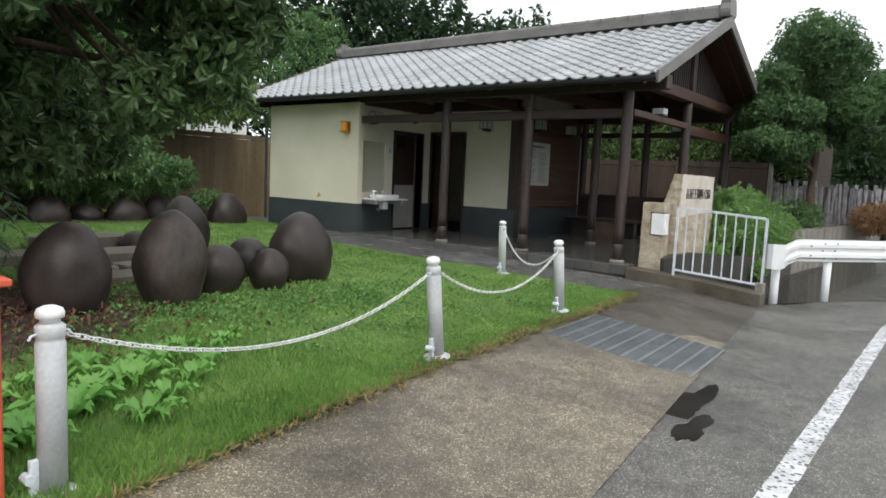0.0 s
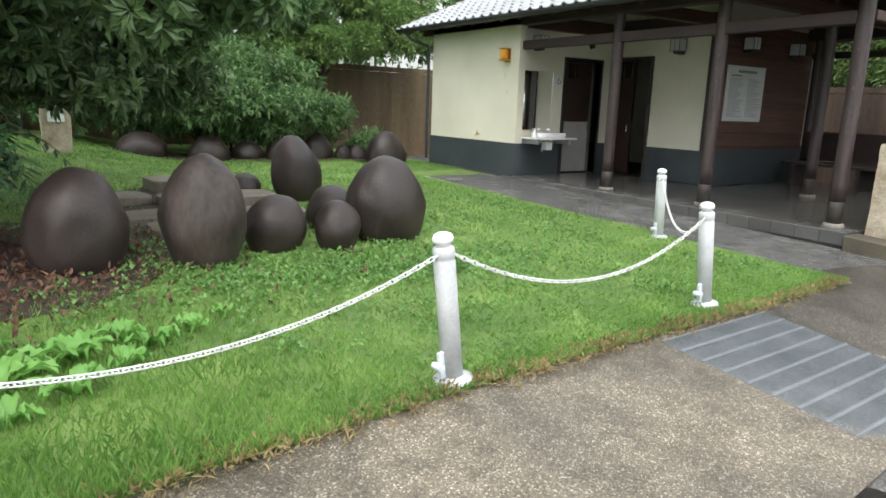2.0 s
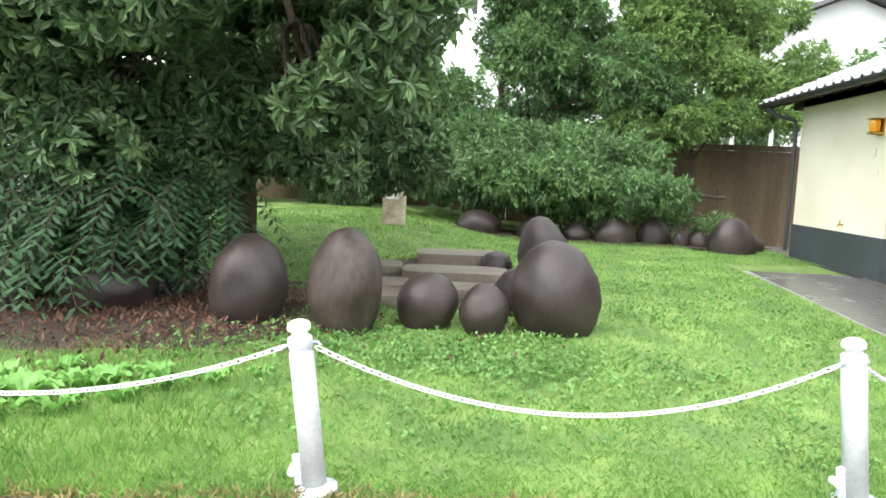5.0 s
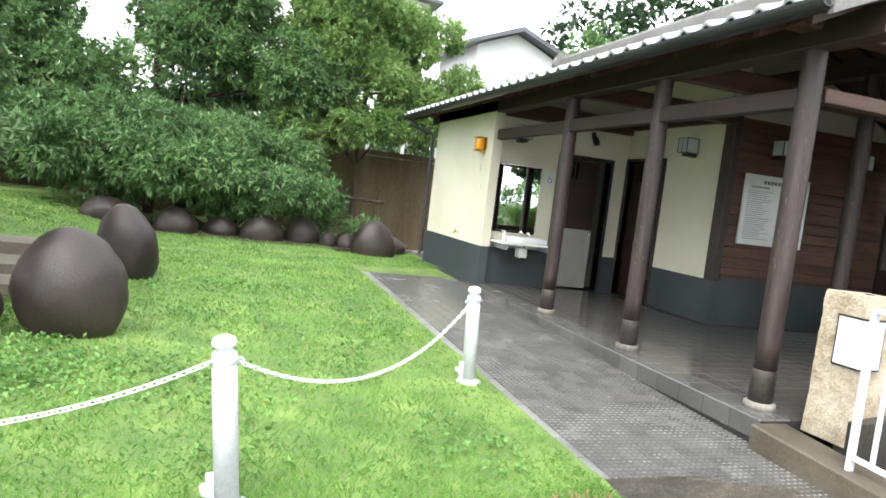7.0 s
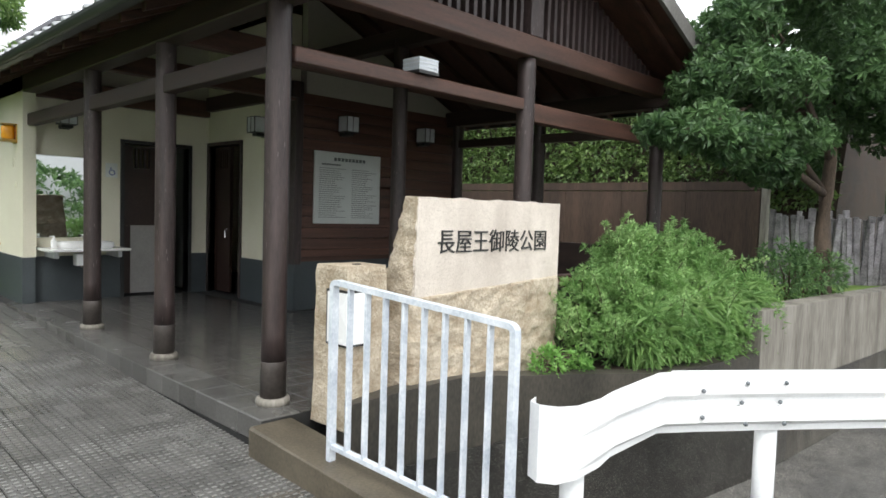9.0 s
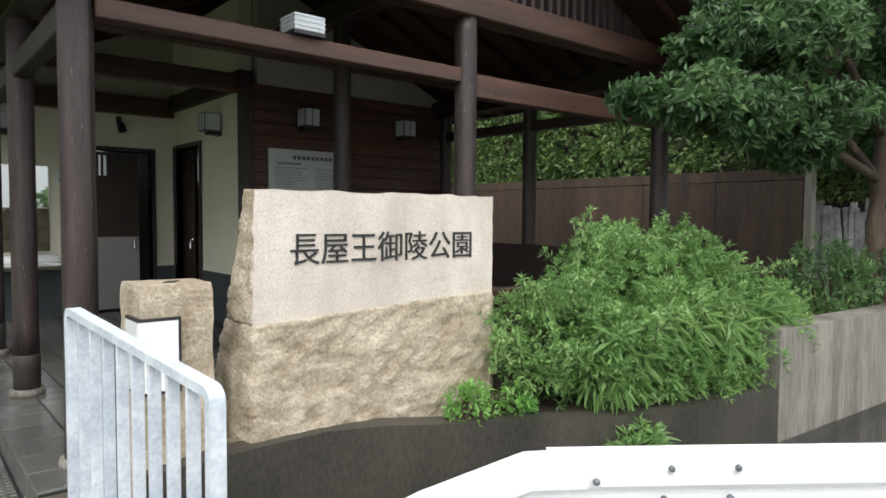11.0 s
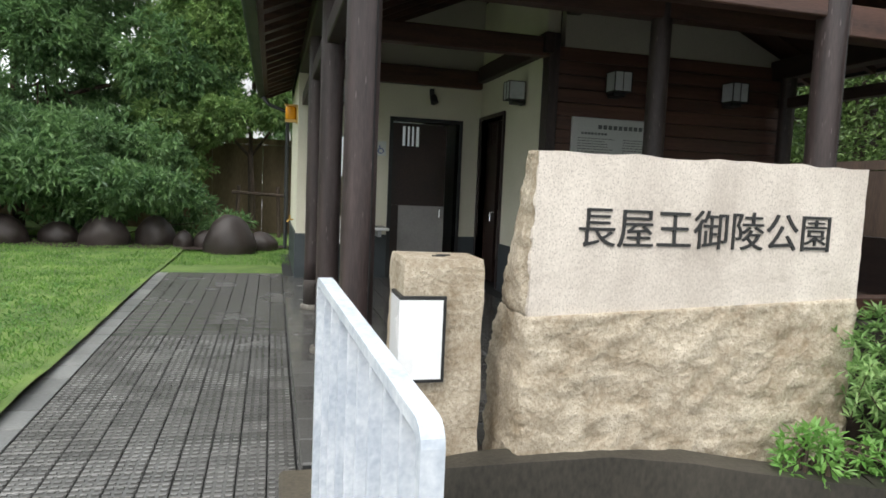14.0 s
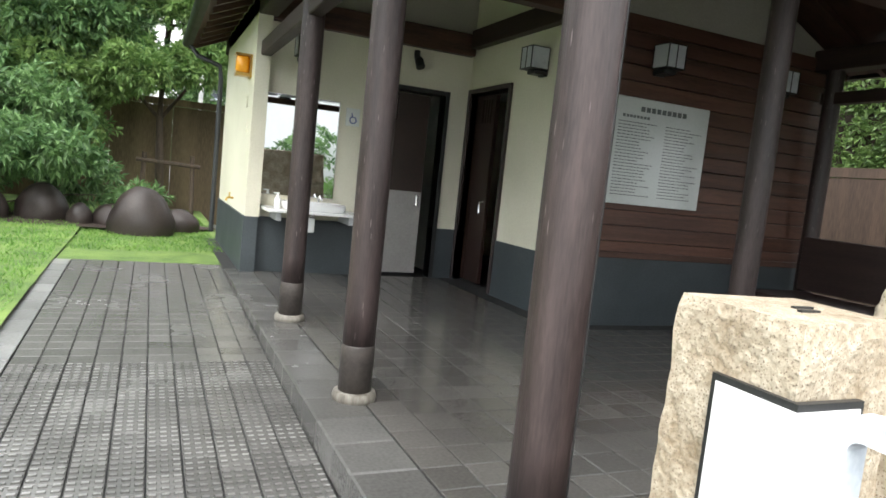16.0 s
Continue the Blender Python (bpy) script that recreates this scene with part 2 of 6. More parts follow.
TEXT_GREY = mat("grey_print", (0.1, 0.11, 0.11), (0.16, 0.17, 0.17), 0.6, 5, 50, 0.0)
CERAMIC = mat("white_ceramic", (0.78, 0.78, 0.77), (0.84, 0.84, 0.83), 0.15, 2, 50, 0.0)
CHROME = mat("chrome", (0.7, 0.7, 0.7), (0.8, 0.8, 0.8), 0.16, 5, 50, 0.0, metal=1.0)
MIRROR = mat("mirror_glass", (0.9, 0.91, 0.91), (0.92, 0.93, 0.93), 0.12, 2, 50, 0.0, metal=1.0)
MIRROR.node_tree.nodes["Principled BSDF"].inputs["Roughness"].default_value = 0.01
for lk in list(MIRROR.node_tree.nodes["Principled BSDF"].inputs["Roughness"].links):
    MIRROR.node_tree.links.remove(lk)
BLACK = mat("black_metal", (0.012, 0.012, 0.013), (0.03, 0.03, 0.03), 0.45, 4, 50, 0.1)
LAMP_GLASS = mat("frosted_lamp_glass", (0.45, 0.48, 0.5), (0.58, 0.6, 0.62), 0.3, 4, 50, 0.0)
AMBER = mat("amber_plastic", (0.75, 0.28, 0.01), (0.9, 0.42, 0.03), 0.25, 4, 50, 0.0)
BRASS = mat("brass", (0.55, 0.35, 0.1), (0.65, 0.42, 0.14), 0.35, 4, 50, 0.05, metal=1.0)
RED = mat("faded_red_paint", (0.5, 0.07, 0.03), (0.62, 0.12, 0.06), 0.5, 3, 50, 0.15)
GRATE = mat("wet_steel_grating", (0.11, 0.125, 0.135), (0.21, 0.225, 0.238), 0.42, 3, 50, 0.2, metal=0.3)
LINE_WHITE = mat("worn_road_paint", (0.3, 0.3, 0.31), (0.72, 0.73, 0.74), 0.6, 6, 45, 0.3, spots=(26, 0.3, (0.1, 0.1, 0.1)))
PUDDLE = mat("puddle_water", (0.016, 0.015, 0.014), (0.03, 0.028, 0.025), 0.14, 4, 30, 0.02)
BARK = mat("brown_bark", (0.035, 0.025, 0.018), (0.12, 0.085, 0.06), 0.85, 5, 40, 0.9, stretch=(3, 3, 0.6), depth=0.02)
WALL_WHITE = mat("white_house_wall", (0.62, 0.62, 0.62), (0.74, 0.74, 0.74), 0.8, 0.6, 20, 0.1)
HOUSE_ROOF = mat("dark_slate_roof", (0.06, 0.06, 0.07), (0.13, 0.13, 0.15), 0.5, 1, 20, 0.2)
WINDOW_DARK = mat("dark_window_glass", (0.02, 0.025, 0.03), (0.04, 0.05, 0.06), 0.08, 2, 20, 0.0)
DRY = mat("dry_brown_brush", (0.2, 0.1, 0.05), (0.42, 0.25, 0.14), 0.9, 3, 30, 0.5)
DOOR_PALE = mat("dull_beige_door_panel", (0.26, 0.245, 0.235), (0.34, 0.325, 0.31), 0.5, 2, 40, 0.08)
ROOM = mat("pale_room_wall", (0.5, 0.49, 0.46), (0.6, 0.59, 0.55), 0.6, 2, 30, 0.05)
FROSTED = bpy.data.materials.new("frosted_window_glass")
FROSTED.use_nodes = True
frost = FROSTED.node_tree.nodes.new("ShaderNodeBsdfTranslucent")
frost.inputs["Color"].default_value = (0.9, 0.92, 0.92, 1)
frost_mix = FROSTED.node_tree.nodes.new("ShaderNodeMixShader")
frost_mix.inputs[0].default_value = 0.85
FROSTED.node_tree.nodes["Principled BSDF"].inputs["Base Color"].default_value = (0.8, 0.82, 0.82, 1)
FROSTED.node_tree.links.new(FROSTED.node_tree.nodes["Principled BSDF"].outputs[0], frost_mix.inputs[1])
FROSTED.node_tree.links.new(frost.outputs[0], frost_mix.inputs[2])
FROSTED.node_tree.links.new(frost_mix.outputs[0], FROSTED.node_tree.nodes["Material Output"].inputs["Surface"])
L_DARK = leaf_mat("dark_evergreen_leaf", (0.026, 0.07, 0.026), (0.2, 0.31, 0.13), 0.4, 0.3)
L_SIDE = leaf_mat("deep_green_leaf", (0.018, 0.055, 0.018), (0.13, 0.235, 0.085), 0.48, 0.3)
L_MID = leaf_mat("mid_green_leaf", (0.035, 0.095, 0.034), (0.22, 0.36, 0.14), 0.45, 0.4)
L_LIGHT = leaf_mat("light_green_leaf", (0.06, 0.15, 0.04), (0.31, 0.44, 0.15), 0.48, 0.42)
L_FAR = leaf_mat("far_woods_leaf", (0.012, 0.032, 0.014), (0.05, 0.1, 0.04), 0.6)
L_FERN = leaf_mat("dark_fern_leaf", (0.006, 0.026, 0.008), (0.034, 0.1, 0.028), 0.7)
L_BUSH = leaf_mat("fresh_bush_leaf", (0.09, 0.22, 0.055), (0.38, 0.58, 0.22), 0.5, 0.4)
L_HEDGE = leaf_mat("ivy_hedge_leaf", (0.03, 0.07, 0.02), (0.2, 0.3, 0.09), 0.5)
L_WEED = leaf_mat("broad_weed_leaf", (0.1, 0.29, 0.05), (0.3, 0.54, 0.15), 0.45, 0.4)
GRASS = leaf_mat("grass_blade", (0.06, 0.16, 0.028), (0.25, 0.43, 0.1), 0.55, 0.4)
L_DRY = leaf_mat("dry_brush_stem", (0.2, 0.1, 0.05), (0.45, 0.28, 0.15), 0.8)
L_LITTER = leaf_mat("fallen_leaf", (0.05, 0.022, 0.014), (0.17, 0.085, 0.05), 0.75, 0.1)


# ---- building helpers ----
def thing(name, label, category, at=(0, 0, 0), group="", kind="", turn=0):
    ob = new(name)
    ob.empty_display_size = 0.1
    ob.matrix_world = pose(*at, 0, 0, turn)
    return tagged(ob, label, category, group, kind)


def finish(name, bm, material, smooth=False):
    me = bpy.data.meshes.new(name)
    bmesh.ops.recalc_face_normals(bm, faces=bm.faces)
    bm.to_mesh(me)
    bm.free()
    me.materials.append(material)
    if smooth:
        me.shade_smooth()
    return me


def part(name, bm, material, parent, label="", smooth=False):
    """One mesh under a thing or part; bm is in the local space of the parent."""
    ob = new(name, finish(name, bm, material, smooth))
    ob.parent = parent
    return tagged(ob, label)


def solo(name, bm, material, label, category, kind="", smooth=False, group=""):
    return tagged(new(name, finish(name, bm, material, smooth)), label, category, group, kind)


def from_arrays(name, verts, faces, material, smooth=False):
    me = bpy.data.meshes.new(name)
    me.from_pydata(verts, [], faces)
    me.materials.append(material)
    if smooth:
        me.shade_smooth()
    return me


def box(bm, x0, x1, y0, y1, z0, z1, bevel=0.0, turn=None):
    r = bmesh.ops.create_cube(bm, size=1)
    for v in r["verts"]:
        v.co = Vector(((x0 + x1) / 2 + v.co.x * (x1 - x0), (y0 + y1) / 2 + v.co.y * (y1 - y0), (z0 + z1) / 2 + v.co.z * (z1 - z0)))
    if bevel:
        bmesh.ops.bevel(bm, geom=list({e for v in r["verts"] for e in v.link_edges}), offset=bevel, segments=1, affect="EDGES", profile=0.5)
    return bm


def boxed(*a, **k):
    return box(bmesh.new(), *a, **k)


def tube(bm, points, radii, sides=8, cap=True):
    """A tapered tube along points."""
    rings = []
    up = Vector((0.13, 0.31, 1)).normalized()
    for i, p in enumerate(points):
        p = Vector(p)
        a, b = Vector(points[max(i - 1, 0)]), Vector(points[min(i + 1, len(points) - 1)])
        d = (b - a).normalized()
        ref = up if abs(d.dot(up)) < 0.95 else Vector((1, 0, 0))
        u = d.cross(ref).normalized()
        w = d.cross(u)
        r = radii[i] if isinstance(radii, (list, tuple)) else radii
        rings.append([bm.verts.new(p + u * (r * math.cos(k * math.tau / sides)) + w * (r * math.sin(k * math.tau / sides))) for k in range(sides)])
    for a, b in zip(rings, rings[1:]):
        for k in range(sides):
            bm.faces.new((a[k], a[(k + 1) % sides], b[(k + 1) % sides], b[k]))
    if cap:
        bm.faces.new(rings[0][::-1])
        bm.faces.new(rings[-1])
    return bm


def lathe(bm, profile, x=0, y=0, sides=20):
    rings = [[bm.verts.new((x + r * math.cos(k * math.tau / sides), y + r * math.sin(k * math.tau / sides), z)) for k in range(sides)] for r, z in profile]
    for a, b in zip(rings, rings[1:]):
        for k in range(sides):
            bm.faces.new((a[k], a[(k + 1) % sides], b[(k + 1) % sides], b[k]))
    bm.faces.new(rings[0][::-1])
    bm.faces.new(rings[-1])
    return bm


def prism(bm, outline, axis, lo, hi):
    """Extrude a 2D outline along an axis ('x', 'y' or 'z')."""
    def place(p, d):
        return {"x": (d, p[0], p[1]), "y": (p[0], d, p[1]), "z": (p[0], p[1], d)}[axis]
    a = [bm.verts.new(place(p, lo)) for p in outline]
    b = [bm.verts.new(place(p, hi)) for p in outline]
    bm.faces.new(a)
    bm.faces.new(b[::-1])
    for i in range(len(a)):
        j = (i + 1) % len(a)
        bm.faces.new((a[i], a[j], b[j], b[i]))
    return bm


def words(text, size, material, parent, m, depth=0.004, name="lettering", align="CENTER"):
    """Raised lettering in the built-in font, turned into a mesh."""
    cu = bpy.data.curves.new("lettering", "FONT")
    cu.body, cu.size, cu.extrude, cu.align_x, cu.align_y = text, size, depth, align, "CENTER"
    tmp = bpy.data.objects.new("tmp_lettering", cu)
    scene.collection.objects.link(tmp)
    me = bpy.data.meshes.new_from_object(tmp.evaluated_get(bpy.context.evaluated_depsgraph_get()))
    bpy.data.objects.remove(tmp)
    me.materials.clear()
    me.materials.append(material)
    ob = new(name, me)
    ob.parent = parent
    ob.matrix_local = m
    return ob


def smooth01(v):
    v = min(max(v, 0.0), 1.0)
    return v * v * (3 - 2 * v)


def tilt(x):
    """The land climbs very gently away from the shelter."""
    return 0.0113 * min(max(-x, 0), 15)


def lawn_z(x, y):
    """The lawn rises from the road towards the back wall and the back left corner."""
    z = -0.17 + 0.15 * min(max((y + 1.2) / 7, 0), 1) + tilt(x)
    z += 0.04 * smooth01((y - 8) / 2) + 0.3 * smooth01((-x - 5) / 2.5) * smooth01((y - 3.5) / 4)
    return z + 0.02 * noise.noise((x * 0.7, y * 0.7, 3.0))


def walk_z(y):
    return -0.03 - 0.19 * (5.6 - y) / 6.6

# ---- ground ----
ROAD_EDGE = [(-0.04, -0.3), (-0.04, -2.22), (0.35, -2.5), (0.95, -2.72), (3.4, -4.6), (300, -236)]
BANK = [(-0.04, -0.3), (0.1, -0.7), (0.6, -0.79), (1.0, -0.8), (1.35, -0.87), (1.6, -0.95), (2.1, -1.1), (2.75, -1.38), (3.4, -1.58), (4.3, -1.72), (8.5, -2.0), (14, -2.3), (300, -20)]


def ground_sheet():
    """Road level, the sunken channel beside it, and the land beyond, in one sheet."""
    bm = bmesh.new()

    def face(points, z):
        f = bm.faces.new([bm.verts.new((x, y, z)) for x, y in points])
        bmesh.ops.triangulate(bm, faces=[f])
    face([(-0.04, -300), (300, -300)] + ROAD_EDGE[:0:-1], -0.345)
    for xa, xb in ((-300, -15), (-15, -0.04)):
        bm.faces.new([bm.verts.new((x, y, -0.345 + tilt(x))) for x, y in ((xa, -300), (xb, -300), (xb, 300), (xa, 300))])
    face(BANK[::-1] + [(-0.04, 300), (300, 300)], -0.345)
    face(ROAD_EDGE[1:] + BANK[::-1], -1.15)
    for line, top in ((ROAD_EDGE, -0.345), (BANK, -0.345)):
        for (ax, ay), (bx, by) in zip(line, line[1:]):
            bm.faces.new([bm.verts.new(p) for p in ((ax, ay, top), (bx, by, top), (bx, by, -1.15), (ax, ay, -1.15))])
    return bm


solo("road", ground_sheet(), ASPHALT, "dark wet asphalt road with fine pale specks", "road", "structure")

# apron between road and lawn
APRON_ROAD = [(-14, -4.2), (-10, -3.5), (-7.24, -3.06), (-4.81, -2.76), (-3.2, -2.56), (-1.78, -2.4), (-0.33, -2.24)]
APRON_LAWN = [(-14, -2.3), (-10.2, -1.98), (-8.5, -1.75), (-6.4, -1.46), (-4.75, -1.34), (-2.9, -1.2), (-0.33, -0.9)]
bm = bmesh.new()
low = [bm.verts.new((x, y, -0.338 + tilt(x))) for x, y in APRON_ROAD]
mid = [bm.verts.new((x, y + 0.3, -0.31 + tilt(x))) for x, y in APRON_ROAD]
high = [bm.verts.new((x, y, (-0.185 if x < -2 else -0.22) + tilt(x))) for x, y in APRON_LAWN]
back = [bm.verts.new((x, y + 0.5, -0.24 + tilt(x))) for x, y in APRON_LAWN]
for a, b in ((low, mid), (mid, high), (high, back)):
    for i in range(len(a) - 1):
        bm.faces.new((a[i], a[i + 1], b[i + 1], b[i]))
apron_ob = solo("pavement", bm, APRON, "worn brownish asphalt apron with exposed pale aggregate", "pavement", "structure", True)
apron_ob.data.materials.append(APRON_DARK)
for p in apron_ob.data.polygons:
    if p.center.x > -3.2:
        p.material_index = 1


def apron_z(x, y):
    """Height of the apron surface by linear blend between its road and lawn edges."""
    lo = np.interp(x, [p[0] for p in APRON_ROAD], [p[1] for p in APRON_ROAD])
    hi = np.interp(x, [p[0] for p in APRON_LAWN], [p[1] for p in APRON_LAWN])
    if y < lo + 0.3:
        return -0.338 + 0.028 * (y - lo) / 0.3 + tilt(x)
    return -0.31 + 0.125 * (y - lo - 0.3) / (hi - lo - 0.3) + tilt(x)


# lawn
def lawn():
    bm = bmesh.new()
    xs = [-16 + 0.25 * i for i in range(58)]
    rows = []
    for j in range(64):
        row = []
        for x in xs:
            x = min(x, -1.9)
            y0 = np.interp(x, [p[0] for p in APRON_LAWN], [p[1] for p in APRON_LAWN]) - 0.03 + 0.05 * noise.noise((x * 3, 0, 7))
            y = y0 + (14.4 - y0) * j / 63
            z = lawn_z(x, y) + 0.012 * noise.noise((x * 4, y * 4, 0)) - (0.03 if j == 0 else 0)
            row.append(bm.verts.new((x, y, z)))
        rows.append(row)
    for a, b in zip(rows, rows[1:]):
        for i in range(len(a) - 1):
            if a[i].co.x < a[i + 1].co.x - 1e-4:
                bm.faces.new((a[i], a[i + 1], b[i + 1], b[i]))
    return bm


solo("lawn", lawn(), TURF, "green mown turf ground rising gently to the back", "lawn", "structure", True)
bm = bmesh.new()
box(bm, -1.9, 0.0, 6.38, 14.3, -0.4, -0.02)
solo("ground_strip", bm, TURF, "mossy ground strip beside the toilet block", "ground", "structure")

# bare damp soil under the big tree and round the slabs
def soil_patch(c0, ax, ay, label):
    bm = bmesh.new()
    rim = []
    for k in range(40):
        a = k * math.tau / 40
        r = 1 + 0.25 * noise.noise((math.cos(a) * 2, math.sin(a) * 2, 5))
        rim.append((c0[0] + ax * r * math.cos(a), c0[1] + ay * r * math.sin(a)))
    rings = [[bm.verts.new((c0[0] + (x - c0[0]) * s, c0[1] + (y - c0[1]) * s, lawn_z(c0[0] + (x - c0[0]) * s, c0[1] + (y - c0[1]) * s) + 0.03 * (1.05 - s))) for x, y in rim] for s in (0.02, 0.35, 0.7, 1.0)]
    for a, b in zip(rings, rings[1:]):
        for k in range(40):
            bm.faces.new((a[k], a[(k + 1) % 40], b[(k + 1) % 40], b[k]))
    solo("soil_bed", bm, SOIL, label, "soil", "structure", True)


soil_patch((-9.0, 1.95), 2.1, 1.75, "bare damp soil strewn with dead leaves under the tree")
soil_patch((-3.6, 9.9), 3.6, 0.95, "bare dark soil of the bed along the back wall")
soil_patch((-6.45, 3.6), 0.95, 1.5, "bare brown soil round the stone slabs")

# planter and channel walls
def wall_strip(bm, line, z_low, z_tops, thick):
    pts = []
    for i, (x, y) in enumerate(line):
        a, b = Vector(line[max(i - 1, 0)]), Vector(line[min(i + 1, len(line) - 1)])
        d = (b - a).normalized()
        nrm = Vector((-d.y, d.x))
        pts.append((Vector((x, y)), Vector((x, y)) + nrm * thick))
    for i in range(len(pts) - 1):
        (a, a2), (b, b2) = pts[i], pts[i + 1]
        v = [bm.verts.new((*p, z)) for p, z in ((a, z_low), (b, z_low), (b2, z_low), (a2, z_low), (a, z_tops[i]), (b, z_tops[i + 1]), (b2, z_tops[i + 1]), (a2, z_tops[i]))]
        for f in ((0, 1, 5, 4), (1, 2, 6, 5), (2, 3, 7, 6), (3, 0, 4, 7), (4, 5, 6, 7)):
            bm.faces.new([v[k] for k in f])
    return bm


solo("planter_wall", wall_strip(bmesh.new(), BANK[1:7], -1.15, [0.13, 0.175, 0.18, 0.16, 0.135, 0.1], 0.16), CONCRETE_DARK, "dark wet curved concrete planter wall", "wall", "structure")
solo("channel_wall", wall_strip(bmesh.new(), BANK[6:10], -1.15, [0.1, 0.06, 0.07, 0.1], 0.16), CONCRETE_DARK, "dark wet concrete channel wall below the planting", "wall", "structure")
solo("channel_wall", wall_strip(bmesh.new(), BANK[9:12], -1.15, [0.5, 0.48, 0.46], 0.25), CONCRETE, "streaked pale concrete channel wall with a dark cap", "wall", "structure")
bm = bmesh.new()
f = bm.faces.new([bm.verts.new((x, y + 0.12, 0.05)) for x, y in BANK[1:10]] + [bm.verts.new(p) for p in ((8, -1.7, 0.3), (8.2, 0.2, 0.25), (5.8, -0.02, 0.06), (0.3, -0.26, 0.03))])
bmesh.ops.triangulate(bm, faces=[f])
solo("planter_soil", bm, SOIL, "dark damp soil in the planter", "soil", "structure")
bm = bmesh.new()
f = bm.faces.new([bm.verts.new(p) for p in ((4.3, -1.5, 0.4), (8.5, -1.85, 0.42), (14, -2.1, 0.42), (60, -5, 0.5), (60, 60, 0.6), (8.4, 60, 0.6), (8.4, -0.1, 0.4))])
bmesh.ops.triangulate(bm, faces=[f])
solo("field", bm, FIELD, "green open field beyond the park", "field", "structure")

# kerb carrying the metal fence and marker stone
bm = bmesh.new()
prism(bm, [(-2.22, -0.6), (-2.22, -0.16), (-1.4, -0.09), (-0.27, -0.015), (-0.27, -0.6)], "x", -0.36, -0.04)
bmesh.ops.bevel(bm, geom=bm.edges[:], offset=0.015, segments=1, affect="EDGES")
solo("kerb", bm, KERB, "mossy concrete kerb sloping beside the walkway", "kerb", "structure")

# platform and walkway beds
solo("platform", boxed(-0.255, 5.7, -0.255, 8.9, -0.4, -0.012), GROUT, "raised concrete platform under the shelter", "platform", "structure")
bm = bmesh.new()
prism(bm, [(-1.02, -0.5), (-1.02, walk_z(-1.02) - 0.014), (6.4, walk_z(6.4) - 0.014), (6.4, -0.5)], "x", -1.95, -0.256)
solo("walkway", bm, GROUT, "gently sloping tiled walkway bed along the shelter", "walkway", "structure")

# ---- shelter and toilet block ----
FRONT_X, RECESS_Y, INNER_X, BOARD_Y, END_Y, BACK_X = -0.1, 6.05, 2.47, 3.58, 8.85, 5.5
RIDGE_X, RIDGE_Z, EAVE_X, EAVE_Z = 2.7, 4.3, -0.6, 2.86
ROOF_Y0, ROOF_Y1 = -0.63, 9.45
SLOPE = (RIDGE_Z - EAVE_Z) / (RIDGE_X - EAVE_X)


def roof_z(x):
    return RIDGE_Z - abs(x - RIDGE_X) * SLOPE


def wall_with_openings(name, axis, at, thick, lo, hi, z0, z1, openings, material, label, top=None):
    """A wall across axis at 'at', running lo..hi, cut by openings (lo, hi, z0, z1)."""
    bm = bmesh.new()
    cuts = sorted(openings)

    def blk(a, b, c, d):
        if b - a < 0.001 or d - c < 0.001:
            return
        if axis == "x":
            box(bm, at, at + thick, a, b, c, d)
        else:
            box(bm, a, b, at, at + thick, c, d)
    cur = lo
    for a, b, c, d in cuts:
        blk(cur, a, z0, z1)
        blk(a, b, z0, c)
        blk(a, b, d, z1)
        cur = b
    blk(cur, hi, z0, z1)
    return solo(name, bm, material, label, "wall", "structure")


D1 = (1.2, 2.15, 0.0, 2.2)
D2 = (5.02, 5.98, 0.0, 2.26)
DADO_Z = 0.6
wall_with_openings("wall_front", "x", FRONT_X, 0.15, RECESS_Y - 0.15, END_Y, DADO_Z, 2.95, [], PLASTER, "cream plastered front wall of the toilet block")
wall_with_openings("wall_front_dado", "x", FRONT_X - 0.015, 0.15, RECESS_Y - 0.165, END_Y + 0.015, -0.35, DADO_Z, [], DADO, "slate grey dado along the front wall")
wall_with_openings("wall_recess", "y", RECESS_Y, 0.15, FRONT_X + 0.15, INNER_X, DADO_Z, 2.75, [(D1[0], D1[1], DADO_Z, D1[3])], PLASTER, "cream plastered recess wall with a doorway")
wall_with_openings("wall_recess_dado", "y", RECESS_Y - 0.015, 0.15, FRONT_X + 0.135, INNER_X - 0.002, -0.02, DADO_Z, [(D1[0], D1[1], -0.02, DADO_Z)], DADO, "slate grey dado along the recess wall")
wall_with_openings("wall_inner", "x", INNER_X, 0.15, BOARD_Y + 0.15, RECESS_Y + 0.15, DADO_Z, 3.9, [(D2[0], D2[1], DADO_Z, D2[3])], PLASTER, "cream plastered inner wall with a doorway")
wall_with_openings("wall_inner_dado", "x", INNER_X - 0.015, 0.15, BOARD_Y + 0.002, RECESS_Y - 0.018, -0.02, DADO_Z, [(D2[0], D2[1], -0.02, DADO_Z)], DADO, "slate grey dado along the inner wall")
wall_with_openings("wall_boards_back", "y", BOARD_Y + 0.03, 0.12, INNER_X + 0.16, BACK_X - 0.02, DADO_Z, 2.75, [], DARK_DOOR, "dark timber backing of the boarded wall")
wall_with_openings("wall_boards_dado", "y", BOARD_Y - 0.015, 0.15, INNER_X - 0.013, BACK_X - 0.02, -0.02, DADO_Z + 0.05, [], DADO, "slate grey dado below the boarded wall")
wall_with_openings("wall_rear", "x", BACK_X, 0.12, BOARD_Y, END_Y, -0.35, 2.9, [], PLASTER, "plain plastered rear wall")
WINDOWS = [(1.2, 2.25, 1.95, 2.5), (2.9, 4.0, 1.95, 2.5)]
